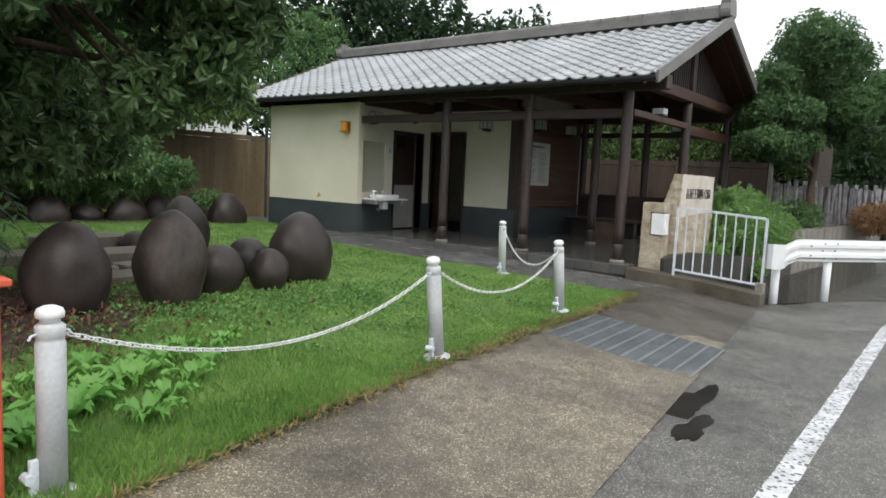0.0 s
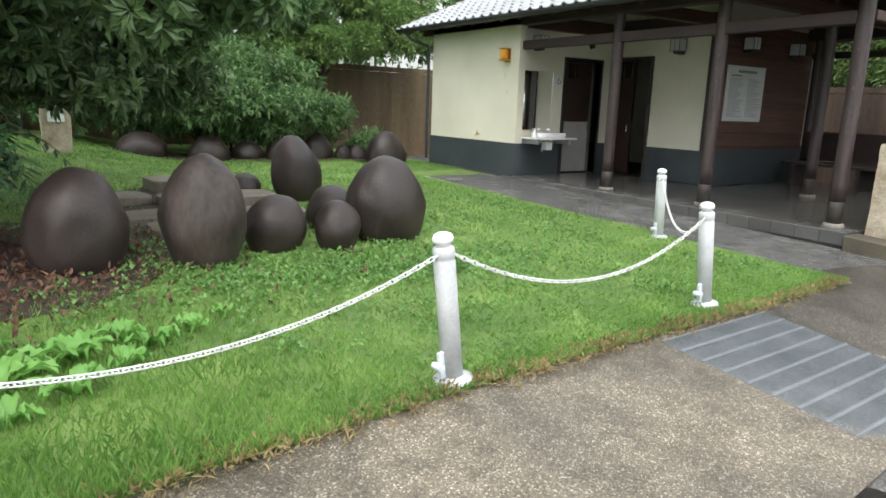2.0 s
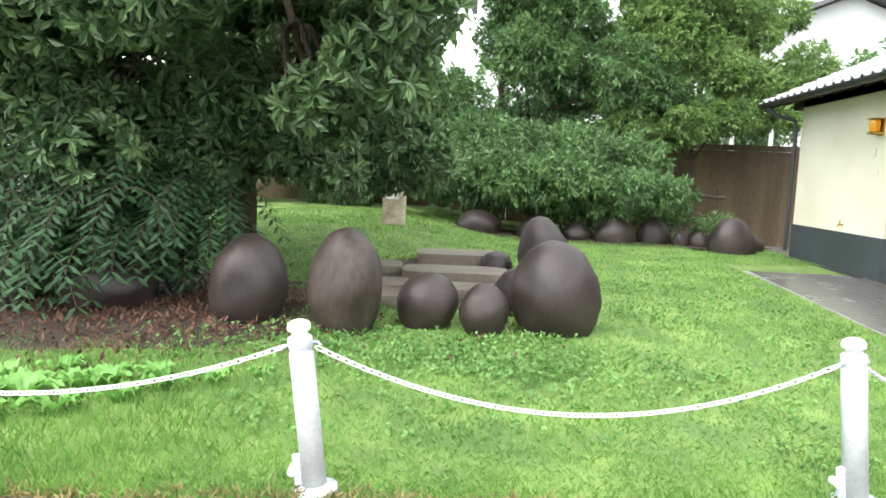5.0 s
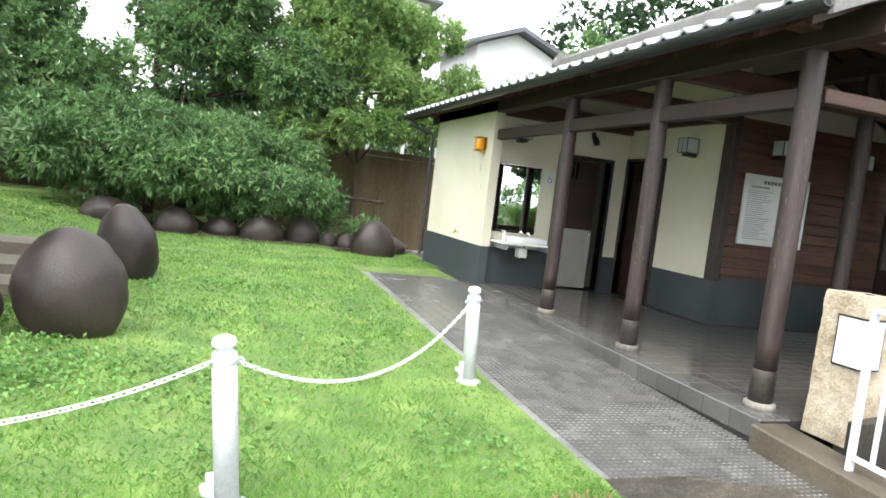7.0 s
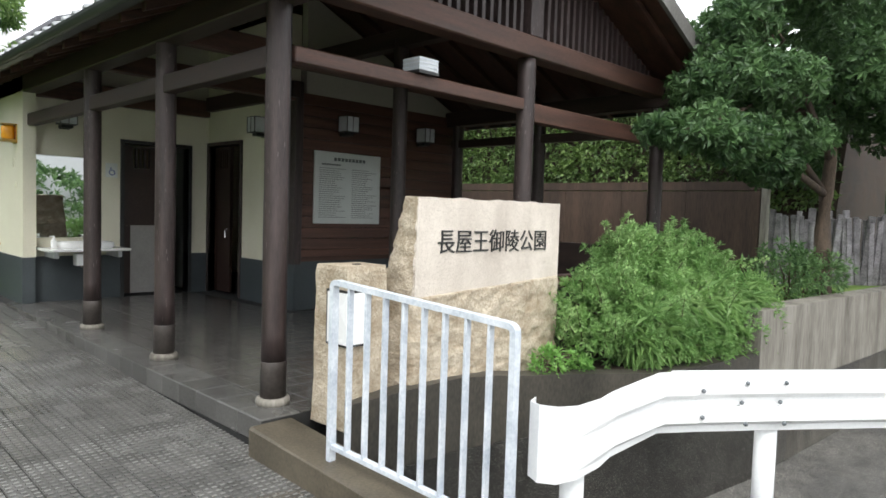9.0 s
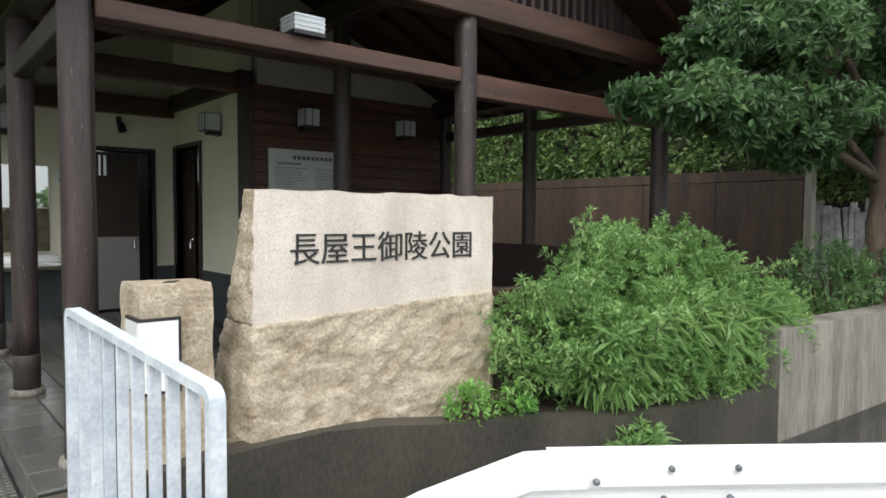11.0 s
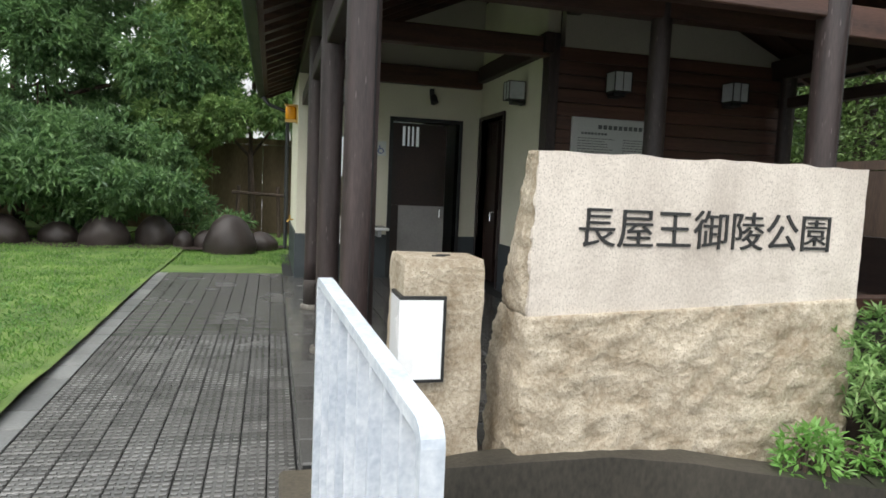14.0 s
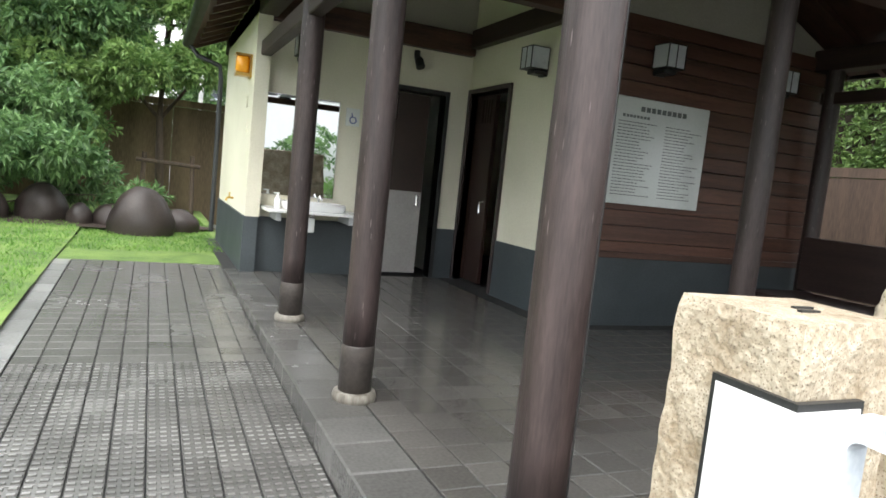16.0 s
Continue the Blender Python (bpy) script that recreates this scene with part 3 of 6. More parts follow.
wall_with_openings("wall_end", "y", END_Y - 0.15, 0.15, FRONT_X + 0.15, BACK_X, -0.35, 2.95, WINDOWS, PLASTER, "plain plastered end wall with high windows")
bm = bmesh.new()
prism(bm, [(FRONT_X + 0.15, 2.95), (BACK_X, 2.95), (RIDGE_X, RIDGE_Z - 0.15)], "y", END_Y - 0.14, END_Y - 0.01)
solo("wall_end_gable", bm, PLASTER, "plain plastered end gable", "wall", "structure")
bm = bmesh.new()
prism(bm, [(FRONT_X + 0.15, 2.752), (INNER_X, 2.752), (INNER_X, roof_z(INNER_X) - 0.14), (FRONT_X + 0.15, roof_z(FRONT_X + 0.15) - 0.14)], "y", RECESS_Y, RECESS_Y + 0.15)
solo("wall_recess_upper", bm, UPPER_PLASTER, "pale plaster above the recess beam, darker than the wall below", "wall", "structure")
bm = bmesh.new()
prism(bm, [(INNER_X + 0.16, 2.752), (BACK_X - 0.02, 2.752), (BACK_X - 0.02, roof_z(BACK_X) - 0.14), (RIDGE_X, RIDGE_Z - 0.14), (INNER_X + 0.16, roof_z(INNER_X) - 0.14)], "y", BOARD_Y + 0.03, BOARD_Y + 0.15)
solo("wall_boards_upper", bm, UPPER_PLASTER, "pale plaster gable above the boarded wall", "wall", "structure")
# small rooms behind the doorways
bm = bmesh.new()
box(bm, D1[0] - 0.1, D1[1] + 0.2, 7.6, 7.7, 0, 1.75)
box(bm, D1[0] - 0.2, D1[0] - 0.1, RECESS_Y + 0.15, 7.6, 0, 2.6)
box(bm, D1[1] + 0.15, D1[1] + 0.25, RECESS_Y + 0.16, 7.6, 0, 2.6)
solo("wall_room_1", bm, ROOM, "pale tiled room walls behind the first doorway", "wall", "structure")
bm = bmesh.new()
box(bm, 4.2, 4.3, BOARD_Y + 0.15, RECESS_Y + 0.15, 0, 2.6)
box(bm, INNER_X + 0.15, 4.2, 4.5, 4.6, 0, 2.6)
solo("wall_room_2", bm, ROOM, "pale tiled room walls behind the second doorway", "wall", "structure")
solo("ceiling_rooms", boxed(1.0, 5.4, RECESS_Y + 0.16, 8.6, 2.6, 2.66), ROOM, "plain ceiling over the toilet rooms", "ceiling", "structure")
solo("ceiling_room_2", boxed(INNER_X + 0.16, 4.3, BOARD_Y + 0.16, RECESS_Y + 0.15, 2.6, 2.66), ROOM, "plain ceiling over the second room", "ceiling", "structure")


def board_wall():
    """Separate horizontal stained boards with shadow gaps."""
    wall = thing("wall_boards", "reddish dark stained horizontal timber boards", "wall", (INNER_X, BOARD_Y, 0), kind="structure")
    me = None
    z, h = DADO_Z + 0.055, 0.148
    while z < 2.78:
        if me is None:
            bm = boxed(0.085, BACK_X - INNER_X - 0.02, 0.0, 0.03, 0, h - 0.008, bevel=0.004)
            me = finish("board", bm, BOARDS)
        ob = new("board", me)
        ob.parent = wall
        ob.location = (0, 0.002 * math.sin(z * 40), z)
        z += h
    part("sill_rail", boxed(0.085, BACK_X - INNER_X - 0.02, -0.03, 0.02, DADO_Z + 0.04, DADO_Z + 0.1, bevel=0.005), WOOD_X, wall, "worn pale-edged timber sill rail")
    part("corner_post", boxed(-0.03, 0.085, -0.03, 0.17, DADO_Z - 0.0, 3.0, bevel=0.008), WOOD, wall)


board_wall()


def door_set(name, m, w, h, label, dark_swing, lower):
    """A timber-framed doorway with a half-dark, half-pale sliding leaf."""
    d = thing(name, label, "door", kind="structure")
    d.matrix_world = m
    bm = bmesh.new()
    box(bm, -0.05, 0.0, -0.03, 0.16, 0, h + 0.05)
    box(bm, w, w + 0.05, -0.03, 0.16, 0, h + 0.05)
    box(bm, 0.0, w, -0.03, 0.16, h, h + 0.05)
    part("door_frame", bm, BLACK if dark_swing else WOOD, d)
    wide = w * (0.84 if dark_swing else 0.5)
    leaf = part("door_leaf", boxed(wide * 0.16, wide, 0.09, 0.13, 0.02, 1.02), lower, d, "plain lower door panel")
    up = bmesh.new()
    box(up, 0.0, w * 0.16, 0.085, 0.135, 1.02, h - 0.02)
    box(up, w * 0.42, wide, 0.085, 0.135, 1.02, h - 0.02)
    box(up, 0.0, wide * 0.158, 0.085, 0.135, 0.02, 1.019)
    box(up, w * 0.16, w * 0.42, 0.085, 0.135, 1.02, h - 0.34)
    box(up, w * 0.16, w * 0.42, 0.085, 0.135, h - 0.06, h - 0.02)
    for k in range(3):
        x = w * (0.16 + 0.26 * (k + 1) / 4)
        box(up, x - 0.012, x + 0.012, 0.09, 0.13, h - 0.34, h - 0.06)
    part("door_panel", up, DARK_DOOR, leaf, "dark brown upper door panel with a barred light")
    hx = wide - 0.07
    part("door_handle", tube(bmesh.new(), [(hx, 0.085, 0.85), (hx, 0.05, 0.86), (hx, 0.05, 0.98), (hx, 0.085, 0.99)], 0.012), CHROME, leaf, "upright steel pull handle")
    return d


door_set("door_1", pose(D1[0], RECESS_Y, 0), D1[1] - D1[0], D1[3], "dark framed toilet doorway, half open sliding door", True, DOOR_PALE)
door_set("door_2", pose(INNER_X, D2[1], 0, 0, 0, -90), D2[1] - D2[0], D2[3], "dark brown timber toilet doorway standing open", False, DARK_DOOR)
for i, (xa, xb, za, zb) in enumerate(WINDOWS):
    w = thing("window_%d" % (i + 1), "high frosted window in the end wall of the toilets", "window", ((xa + xb) / 2, END_Y - 0.08, za), kind="structure")
    half = (xb - xa) / 2
    part("pane", boxed(-half, half, -0.004, 0.004, 0.0, zb - za), FROSTED, w, "frosted glass pane")
    bm = bmesh.new()
    box(bm, -half, half, -0.03, 0.03, -0.001, 0.03)
    box(bm, -half, half, -0.03, 0.03, zb - za - 0.03, zb - za)
    for x in (-half, -0.02, half - 0.04):
        box(bm, x, x + 0.04, -0.029, 0.029, 0.03, zb - za - 0.03)
    part("window_frame", bm, GALV, w)


SHOE = mat("dark_weathered_metal_shoe", (0.03, 0.024, 0.022), (0.085, 0.072, 0.064), 0.5, 6, 40, 0.3)


def column(x, y, top, r=0.085, pad=True):
    """A round timber post on a white stone pad, with a metal shoe."""
    c = thing("column", "weathered dark brown round timber post on a stone pad", "column", (x, y, 0), group="shelter posts")
    prof = [(r * 1.02, 0.3)] + [(r * (1 + 0.012 * math.sin(z * 7 + x * 3)), z) for z in np.linspace(0.5, top - 0.1, 8)] + [(r, top)]
    part("shaft", lathe(bmesh.new(), prof, sides=22), WOOD, c, smooth=True)
    part("shoe", lathe(bmesh.new(), [(r * 1.05, 0.05), (r * 1.05, 0.29), (r * 1.0, 0.305)], sides=22), SHOE, c, "dull brown weathered metal shoe", True)
    split = boxed(-0.005, 0.005, -r - 0.0025, -r * 0.9, 0.31, top - 0.15)
    bmesh.ops.rotate(split, cent=(0, 0, 0), matrix=Matrix.Rotation(radians(38 + 40 * y), 3, "Z"), verts=split.verts)
    part("shrinkage_split", split, BLACK, c, "long dark shrinkage split in the timber")
    part("pad", lathe(bmesh.new(), [(r * 1.36, -0.01), (r * 1.4, 0.02), (r * 1.32, 0.045), (r * 1.1, 0.05)], sides=22), CONCRETE, c, "whitish stone pad", True)
    return c


for cx, cy in ((0, 0.03), (0, 1.82), (0, 3.64), (2.68, 0.0), (2.68, 1.8), (5.36, 0.0), (5.36, 1.8), (5.36, 3.4)):
    column(cx, cy, 2.95 if cx in (0, 5.36) else (2.84 if cy == 0 else 3.3))


def timber(name, bm, label, material=WOOD_Y):
    return solo(name, bm, material, label, "beam")


timber("eave_beam", boxed(-0.1, 0.1, -0.6, 9.3, 2.72, 2.94, bevel=0.01), "dark timber eave beam over the front posts")
timber("eave_beam", boxed(5.27, 5.47, -0.6, 9.3, 2.72, 2.94, bevel=0.01), "dark timber eave beam over the rear posts")
timber("tie_beam", boxed(-0.055, 0.055, 0.1, 5.88, 2.3, 2.45, bevel=0.008), "dark timber tie beam between the front posts and wall")
timber("tie_beam", boxed(5.3, 5.42, 0.1, 3.5, 2.38, 2.5, bevel=0.008), "dark timber rail between the rear posts")
timber("head_rail", boxed(0.08, 2.6, -0.05, 0.06, 2.345, 2.455, bevel=0.008), "reddish timber rail below the gable beam", WOOD_X)
timber("head_rail", boxed(2.76, 5.28, -0.05, 0.06, 2.25, 2.43, bevel=0.008), "dark timber rail below the gable beam", WOOD_X)
timber("gable_beam", boxed(-0.3, 5.66, -0.1, 0.1, 2.84, 3.04, bevel=0.012), "heavy reddish dark gable beam across the posts", WOOD_X)
timber("cross_beam", boxed(0.0, 5.36, 1.72, 1.88, 2.75, 2.95, bevel=0.012), "dark timber cross beam inside the shelter", WOOD_X)
timber("cross_beam", boxed(0.0, 2.46, 3.56, 3.72, 2.75, 2.95, bevel=0.012), "dark timber cross beam at the recess", WOOD_X)
timber("wall_beam", boxed(-0.08, 2.44, 5.93, 6.047, 2.7, 2.95, bevel=0.006), "dark timber beam along the recess wall", WOOD_X)
timber("wall_beam", boxed(2.36, 2.467, 3.5, 5.92, 2.78, 2.99, bevel=0.006), "dark timber beam along the inner wall")
timber("centre_beam", boxed(2.6, 2.76, 0.1, 3.57, 3.2, 3.4, bevel=0.01), "dark timber beam along the middle of the shelter")


def lattice():
    """Upright slats filling the gable above the beam."""
    g = thing("gable_lattice", "dark timber gable lattice of upright slats", "lattice", (RIDGE_X, 0, 3.04))
    part("king_post", boxed(-0.09, 0.09, -0.09, 0.07, 0, RIDGE_Z - 3.15, bevel=0.006), WOOD, g)
    part("backing_board", prism(bmesh.new(), [(-2.55, 0.0), (2.55, 0.0), (0, 1.1)], "y", 0.16, 0.18), DARK_DOOR, g, "dark boarding behind the slats")
    n = 22
    for side in (-1, 1):
        for k in range(n):
            x = side * (0.16 + k * 0.108)
            h = roof_z(RIDGE_X + x) - 0.16 - 3.04
            if h > 0.06:
                part("slat", boxed(x - 0.021, x + 0.021, -0.03, 0.03, 0, h), WOOD, g)
    for z in (0.42,):
        part("lattice_rail", boxed(-1.6, 1.6, 0.031, 0.06, z, z + 0.05), WOOD_X, g)


lattice()


def roof_frame():
    """Decking, rafters, barge boards, gutters."""
    r = thing("roof", "shallow pitched gabled roof of silver grey pantiles on dark timber", "roof", (RIDGE_X, 4, EAVE_Z))
    for side in (-1, 1):
        run = RIDGE_X - EAVE_X
        out = [(side * 0.0, RIDGE_Z - EAVE_Z - 0.02), (side * (run - 0.02), -0.02), (side * (run - 0.02), -0.06), (side * 0.0, RIDGE_Z - EAVE_Z - 0.06)]
        part("roof_deck", prism(bmesh.new(), out, "y", ROOF_Y0 - 4, ROOF_Y1 - 4), WOOD_X, r, "dark timber roof boarding")
        out = [(side * 0.0, RIDGE_Z - EAVE_Z - 0.06), (side * (run - 0.08), -0.061), (side * (run - 0.08), -0.13), (side * 0.0, RIDGE_Z - EAVE_Z - 0.13)]
        me = finish("rafter", prism(bmesh.new(), out, "y", -0.03, 0.03), WOOD_X)
        k = ROOF_Y0 + 0.25
        while k < ROOF_Y1:
            ob = new("rafter", me)
            ob.parent = r
            ob.location = (0, k - 4, 0)
            k += 0.455
        for yy in (ROOF_Y0, ROOF_Y1):
            out = [(side * 0.0, RIDGE_Z - EAVE_Z + 0.06), (side * (run + 0.02), 0.05), (side * (run + 0.02), -0.13), (side * 0.0, RIDGE_Z - EAVE_Z - 0.14)]
            part("barge_board", prism(bmesh.new(), out, "y", yy - 4 - 0.035, yy - 4 + 0.01), ROOF_DARK if yy < 0 else WOOD_X, r, "weathered grey-brown barge board")
        gx = side * (run + 0.05)
        gut = bmesh.new()
        ring = [(gx + 0.06 * math.cos(a), -0.035 + 0.06 * math.sin(a)) for a in np.linspace(math.pi, math.tau, 9)]
        ring += [(gx + 0.05 * math.cos(a), -0.035 + 0.05 * math.sin(a)) for a in np.linspace(math.tau, math.pi, 9)]
        prism(gut, ring, "y", ROOF_Y0 - 4 - 0.02, ROOF_Y1 - 4 + 0.02)
        box(gut, min(gx, gx - side * 0.07), max(gx, gx - side * 0.07), ROOF_Y0 - 4, ROOF_Y1 - 4, -0.1, -0.02)
        part("gutter", gut, GUTTER, r, "dark half-round metal gutter")
    rid = bmesh.new()
    for k, (w, z) in enumerate(((0.17, 0.02), (0.14, 0.08), (0.12, 0.14))):
        box(rid, -w, w, ROOF_Y0 - 4 + 0.15, ROOF_Y1 - 4 - 0.15, RIDGE_Z - EAVE_Z + z, RIDGE_Z - EAVE_Z + z + 0.058)
    part("ridge_course", rid, ROOF_DARK, r, "layered grey ridge course")
    cap = bmesh.new()
    for k in range(34):
        y = ROOF_Y0 - 4 + 0.2 + k * 0.288
        tube(cap, [(0, y, RIDGE_Z - EAVE_Z + 0.2), (0, y + 0.27, RIDGE_Z - EAVE_Z + 0.2)], [0.085, 0.078], 12)
    part("ridge_cap", cap, ROOF_DARK, r, "row of round ridge cap tiles")
    for y, s in ((ROOF_Y0 - 4 + 0.05, -1), (ROOF_Y1 - 4 - 0.05, 1)):
        fin = bmesh.new()
        prism(fin, [(-0.2, 0), (0.2, 0), (0.24, 0.1), (0.15, 0.26), (0.19, 0.33), (0.08, 0.31), (0, 0.36), (-0.08, 0.31), (-0.19, 0.33), (-0.15, 0.26), (-0.24, 0.1)], "y", y - 0.09, y + 0.09)
        bmesh.ops.bevel(fin, geom=fin.edges[:], offset=0.02, segments=2, affect="EDGES")
        for v in fin.verts:
            v.co.z += RIDGE_Z - EAVE_Z + 0.03
        part("ridge_end_tile", fin, ROOF_DARK, r, "ornamental brownish ridge end tile")
    return r


roof = roof_frame()

# downpipe at the far front corner
bm = bmesh.new()
tube(bm, [(-0.6, 9.2, 2.76), (-0.5, 9.1, 2.62), (-0.2, 8.92, 2.5), (-0.18, 8.9, 2.3), (-0.18, 8.9, 0.1)], 0.035, 10)
solo("downpipe", bm, GUTTER, "dark metal rainwater downpipe at the wall corner", "downpipe")


# ---- chain posts ----
def bollard():
    b = thing("chain_post", "pale grey painted round metal chain post with a domed cap", "post", group="chain posts")
    part("tube", lathe(bmesh.new(), [(0.054, 0.0), (0.054, 0.62), (0.05, 0.625), (0.05, 0.64), (0.054, 0.645), (0.054, 0.685), (0.044, 0.695)], sides=20), POST_GREY, b, smooth=True)
    part("cap", lathe(bmesh.new(), [(0.036, 0.694), (0.036, 0.712), (0.05, 0.718), (0.052, 0.735), (0.045, 0.752), (0.025, 0.762), (0.004, 0.765)], sides=20), WHITE_PAINT, b, "white domed cap", True)
    part("flange", lathe(bmesh.new(), [(0.1, -0.03), (0.1, 0.012), (0.06, 0.02), (0.053, 0.03)], sides=18), POST_GREY, b, "round base flange", True)
    bm = bmesh.new()
    box(bm, -0.085, -0.05, -0.012, 0.012, 0.03, 0.17, bevel=0.004)
    tube(bm, [(-0.09, -0.03, 0.1), (-0.09, 0.03, 0.1)], 0.02, 8)
    part("lock", bm, GALV, b, "small steel locking tab")
    for a in (0.2, math.pi + 0.2):
        part("hook", tube(bmesh.new(), [(0.05 * math.cos(a), 0.05 * math.sin(a), 0.66), (0.075 * math.cos(a), 0.075 * math.sin(a), 0.655), (0.085 * math.cos(a), 0.085 * math.sin(a), 0.64)], 0.006, 6), GALV, b, "chain hook")
    return b


POSTS = [(-9.13, -1.63, -0.085), (-6.375, -1.36, -0.095), (-3.935, -1.06, -0.115), (-2.1, 0.86, -0.105)]
LEAN = [(0, 0), (-1.5, -6.5), (-2.0, -5.5), (-1, -2.5)]
first = bollard()
for i, (x, y, z) in enumerate(POSTS):
    if i == 0:
        first.matrix_world = pose(x, y, z)
    else:
        copy_thing(first, pose(x, y, z, LEAN[i][0], LEAN[i][1], 8))

link_mesh = None


def chain(a, b, sag):
    """A hanging chain of oval links, alternate links turned."""
    global link_mesh
    a, b = Vector(a), Vector(b)
    c = thing("chain", "white painted steel link chain hanging between posts", "chain", tuple(a), group="chains")
    if link_mesh is None:
        bm = bmesh.new()
        pts = [(0.021 * math.cos(t) + (0.008 if math.cos(t) > 0 else -0.008), 0.0105 * math.sin(t), 0) for t in np.linspace(0, math.tau, 11)[:-1]]
        rings = []
        for i, p in enumerate(pts):
            q = Vector(p).normalized()
            rings.append([bm.verts.new(Vector(p) + q * (0.0042 * math.cos(s)) + Vector((0, 0, 0.0042 * math.sin(s)))) for s in (0, math.tau / 5, 2 * math.tau / 5, 3 * math.tau / 5, 4 * math.tau / 5)])
        for i in range(10):
            r, s = rings[i], rings[(i + 1) % 10]
            for k in range(5):
                bm.faces.new((r[k], r[(k + 1) % 5], s[(k + 1) % 5], s[k]))
        link_mesh = finish("link", bm, CHAIN_MAT, True)
    n = int((b - a).length / 0.036)
    curve = [a.lerp(b, i / n) - Vector((0, 0, 4 * sag * (i / n) * (1 - i / n))) for i in range(n + 1)]
    for i in range(n):
        d = (curve[i + 1] - curve[i]).normalized()
        ob = new("link", link_mesh)
        ob.parent = c
        rot = d.to_track_quat("X", "Z").to_matrix().to_4x4() @ Matrix.Rotation(0.5 + (i % 2) * 1.5, 4, "X")
        ob.matrix_local = Matrix.Translation((curve[i] + curve[i + 1]) / 2 - a) @ rot


def hook_point(i, toward):
    p, q = Vector(POSTS[i]), Vector(POSTS[toward])
    d = Vector((q.x - p.x, q.y - p.y, 0)).normalized()
    return p + d * 0.07 + Vector((0.64 * math.sin(radians(LEAN[i][1])), 0, 0.64))


chain(hook_point(0, 1), hook_point(1, 0), 0.25)
chain(hook_point(1, 2), hook_point(2, 1), 0.27)
chain(hook_point(2, 3), hook_point(3, 2), 0.3)


# ---- egg-shaped boulders ----
def boulder(x, y, rx, ry, top, turn=0, lean=0.0, seed=0, point=0.5, label="dark brown wet egg-shaped boulder set in the grass", mat_=STONE_DARK, sink=0.22):
    base = lawn_z(x, y)
    h = max(top + tilt(x) - base, 0.3)
    bm = bmesh.new()
    bmesh.ops.create_icosphere(bm, subdivisions=4, radius=1)
    for v in bm.verts:
        c = v.co.copy()
        z01 = (c.z + 1) / 2
        girth = (1 - 0.7 * point * max(z01 - 0.5, 0) ** 1.6) * (1 + 0.1 * z01)
        k = 1 + 0.11 * noise.noise(c * 1.4 + Vector((seed * 7.1, 0, 0))) + 0.035 * noise.noise(c * 4 + Vector((seed, 3, 0))) + 0.012 * noise.noise(c * 11)
        px, py = c.x * rx * girth * k, c.y * ry * girth * k
        pz = -sink * h + z01 * (1 + sink) * h * (1 + 0.02 * noise.noise(c * 2 + Vector((0, seed, 0))))
        px += lean * z01 * h
        v.co = (px, py, pz)
    ob = solo("boulder", bm, mat_, label, "boulder", smooth=True, group="egg boulders")
    ob.matrix_world = pose(x, y, base, 0, 0, turn)
    return ob


boulder(-7.78, 1.5, 0.32, 0.3, 0.64, 10, 0.05, 1, label="large dark brown wet egg-shaped boulder in leaf litter")
boulder(-6.88, 1.42, 0.31, 0.29, 0.75, 0, 0.0, 2, label="large upright dark brown boulder with pale worn streaks", mat_=STONE_STREAK)
boulder(-6.24, 1.7, 0.26, 0.22, 0.37, 0, 0.12, 3, 0.3, "low rounded reddish-brown boulder set in the grass")
boulder(-5.7, 1.52, 0.2, 0.19, 0.33, 0, 0.0, 4, 0.3, "small rounded grey-brown boulder set in the grass")
boulder(-5.05, 1.72, 0.385, 0.3, 0.71, 0, -0.08, 5, 0.7, "tall dark grey-brown pointed boulder with a pale wet top")
boulder(-5.38, 2.35, 0.25, 0.22, 0.36, 0, 0.0, 6, 0.3, "low dark boulder half hidden behind taller ones")
boulder(-4.95, 4.3, 0.31, 0.28, 0.76, 0, -0.15, 7, 0.6, "tall leaning dark grey boulder near stone slabs")
boulder(-5.6, 4.55, 0.2, 0.18, 0.2, 0, 0.0, 8, 0.3, "small low grey boulder near stone slabs")
boulder(-9.1, 1.6, 0.4, 0.32, 0.36, 20, 0.0, 9, 0.3, "low broad dark boulder in leaf litter")
boulder(-9.7, 2.3, 0.38, 0.32, 0.38, 0, 0.0, 10, 0.3, "low dark boulder under fern leaves")
for i, (x, y, r, t) in enumerate(((-4.8, 9.4, 0.34, 0.46), (-4.0, 9.6, 0.28, 0.36), (-3.25, 9.5, 0.36, 0.5), (-2.45, 9.7, 0.3, 0.52), (-1.95, 9.5, 0.15, 0.2), (-1.12, 9.05, 0.39, 0.62), (-6.0, 9.5, 0.4, 0.5), (-1.55, 9.6, 0.22, 0.3), (-0.6, 9.6, 0.26, 0.3))):
    boulder(x, y, r * 1.1, r * 0.85, t + 0.03, 0, 0.0, 20 + i, 0.6, "dark rounded boulder in the bed along the back wall", sink=0.75)


def slab(x, y, w, d, turn, lift):
    bm = bmesh.new()
    n = 14
    edge = [(w * 0.5 * math.copysign(abs(math.cos(a)) ** 0.4, math.cos(a)) * (1 + 0.06 * noise.noise((a, x, 0))), d * 0.5 * math.copysign(abs(math.sin(a)) ** 0.4, math.sin(a)) * (1 + 0.06 * noise.noise((a, y, 4)))) for a in np.linspace(0, math.tau, n * 2 + 1)[:-1]]
    prism(bm, edge, "z", -0.2, lift)
    bmesh.ops.bevel(bm, geom=[e for e in bm.edges if all(v.co.z > 0 for v in e.verts)], offset=0.015, segments=1, affect="EDGES")
    ob = solo("stone_slab", bm, SLAB, "flat grey-brown stone slab sunk in the grass", "stone slab", group="stone slabs")
    ob.matrix_world = pose(x, y, lawn_z(x, y), 0, 0, turn)


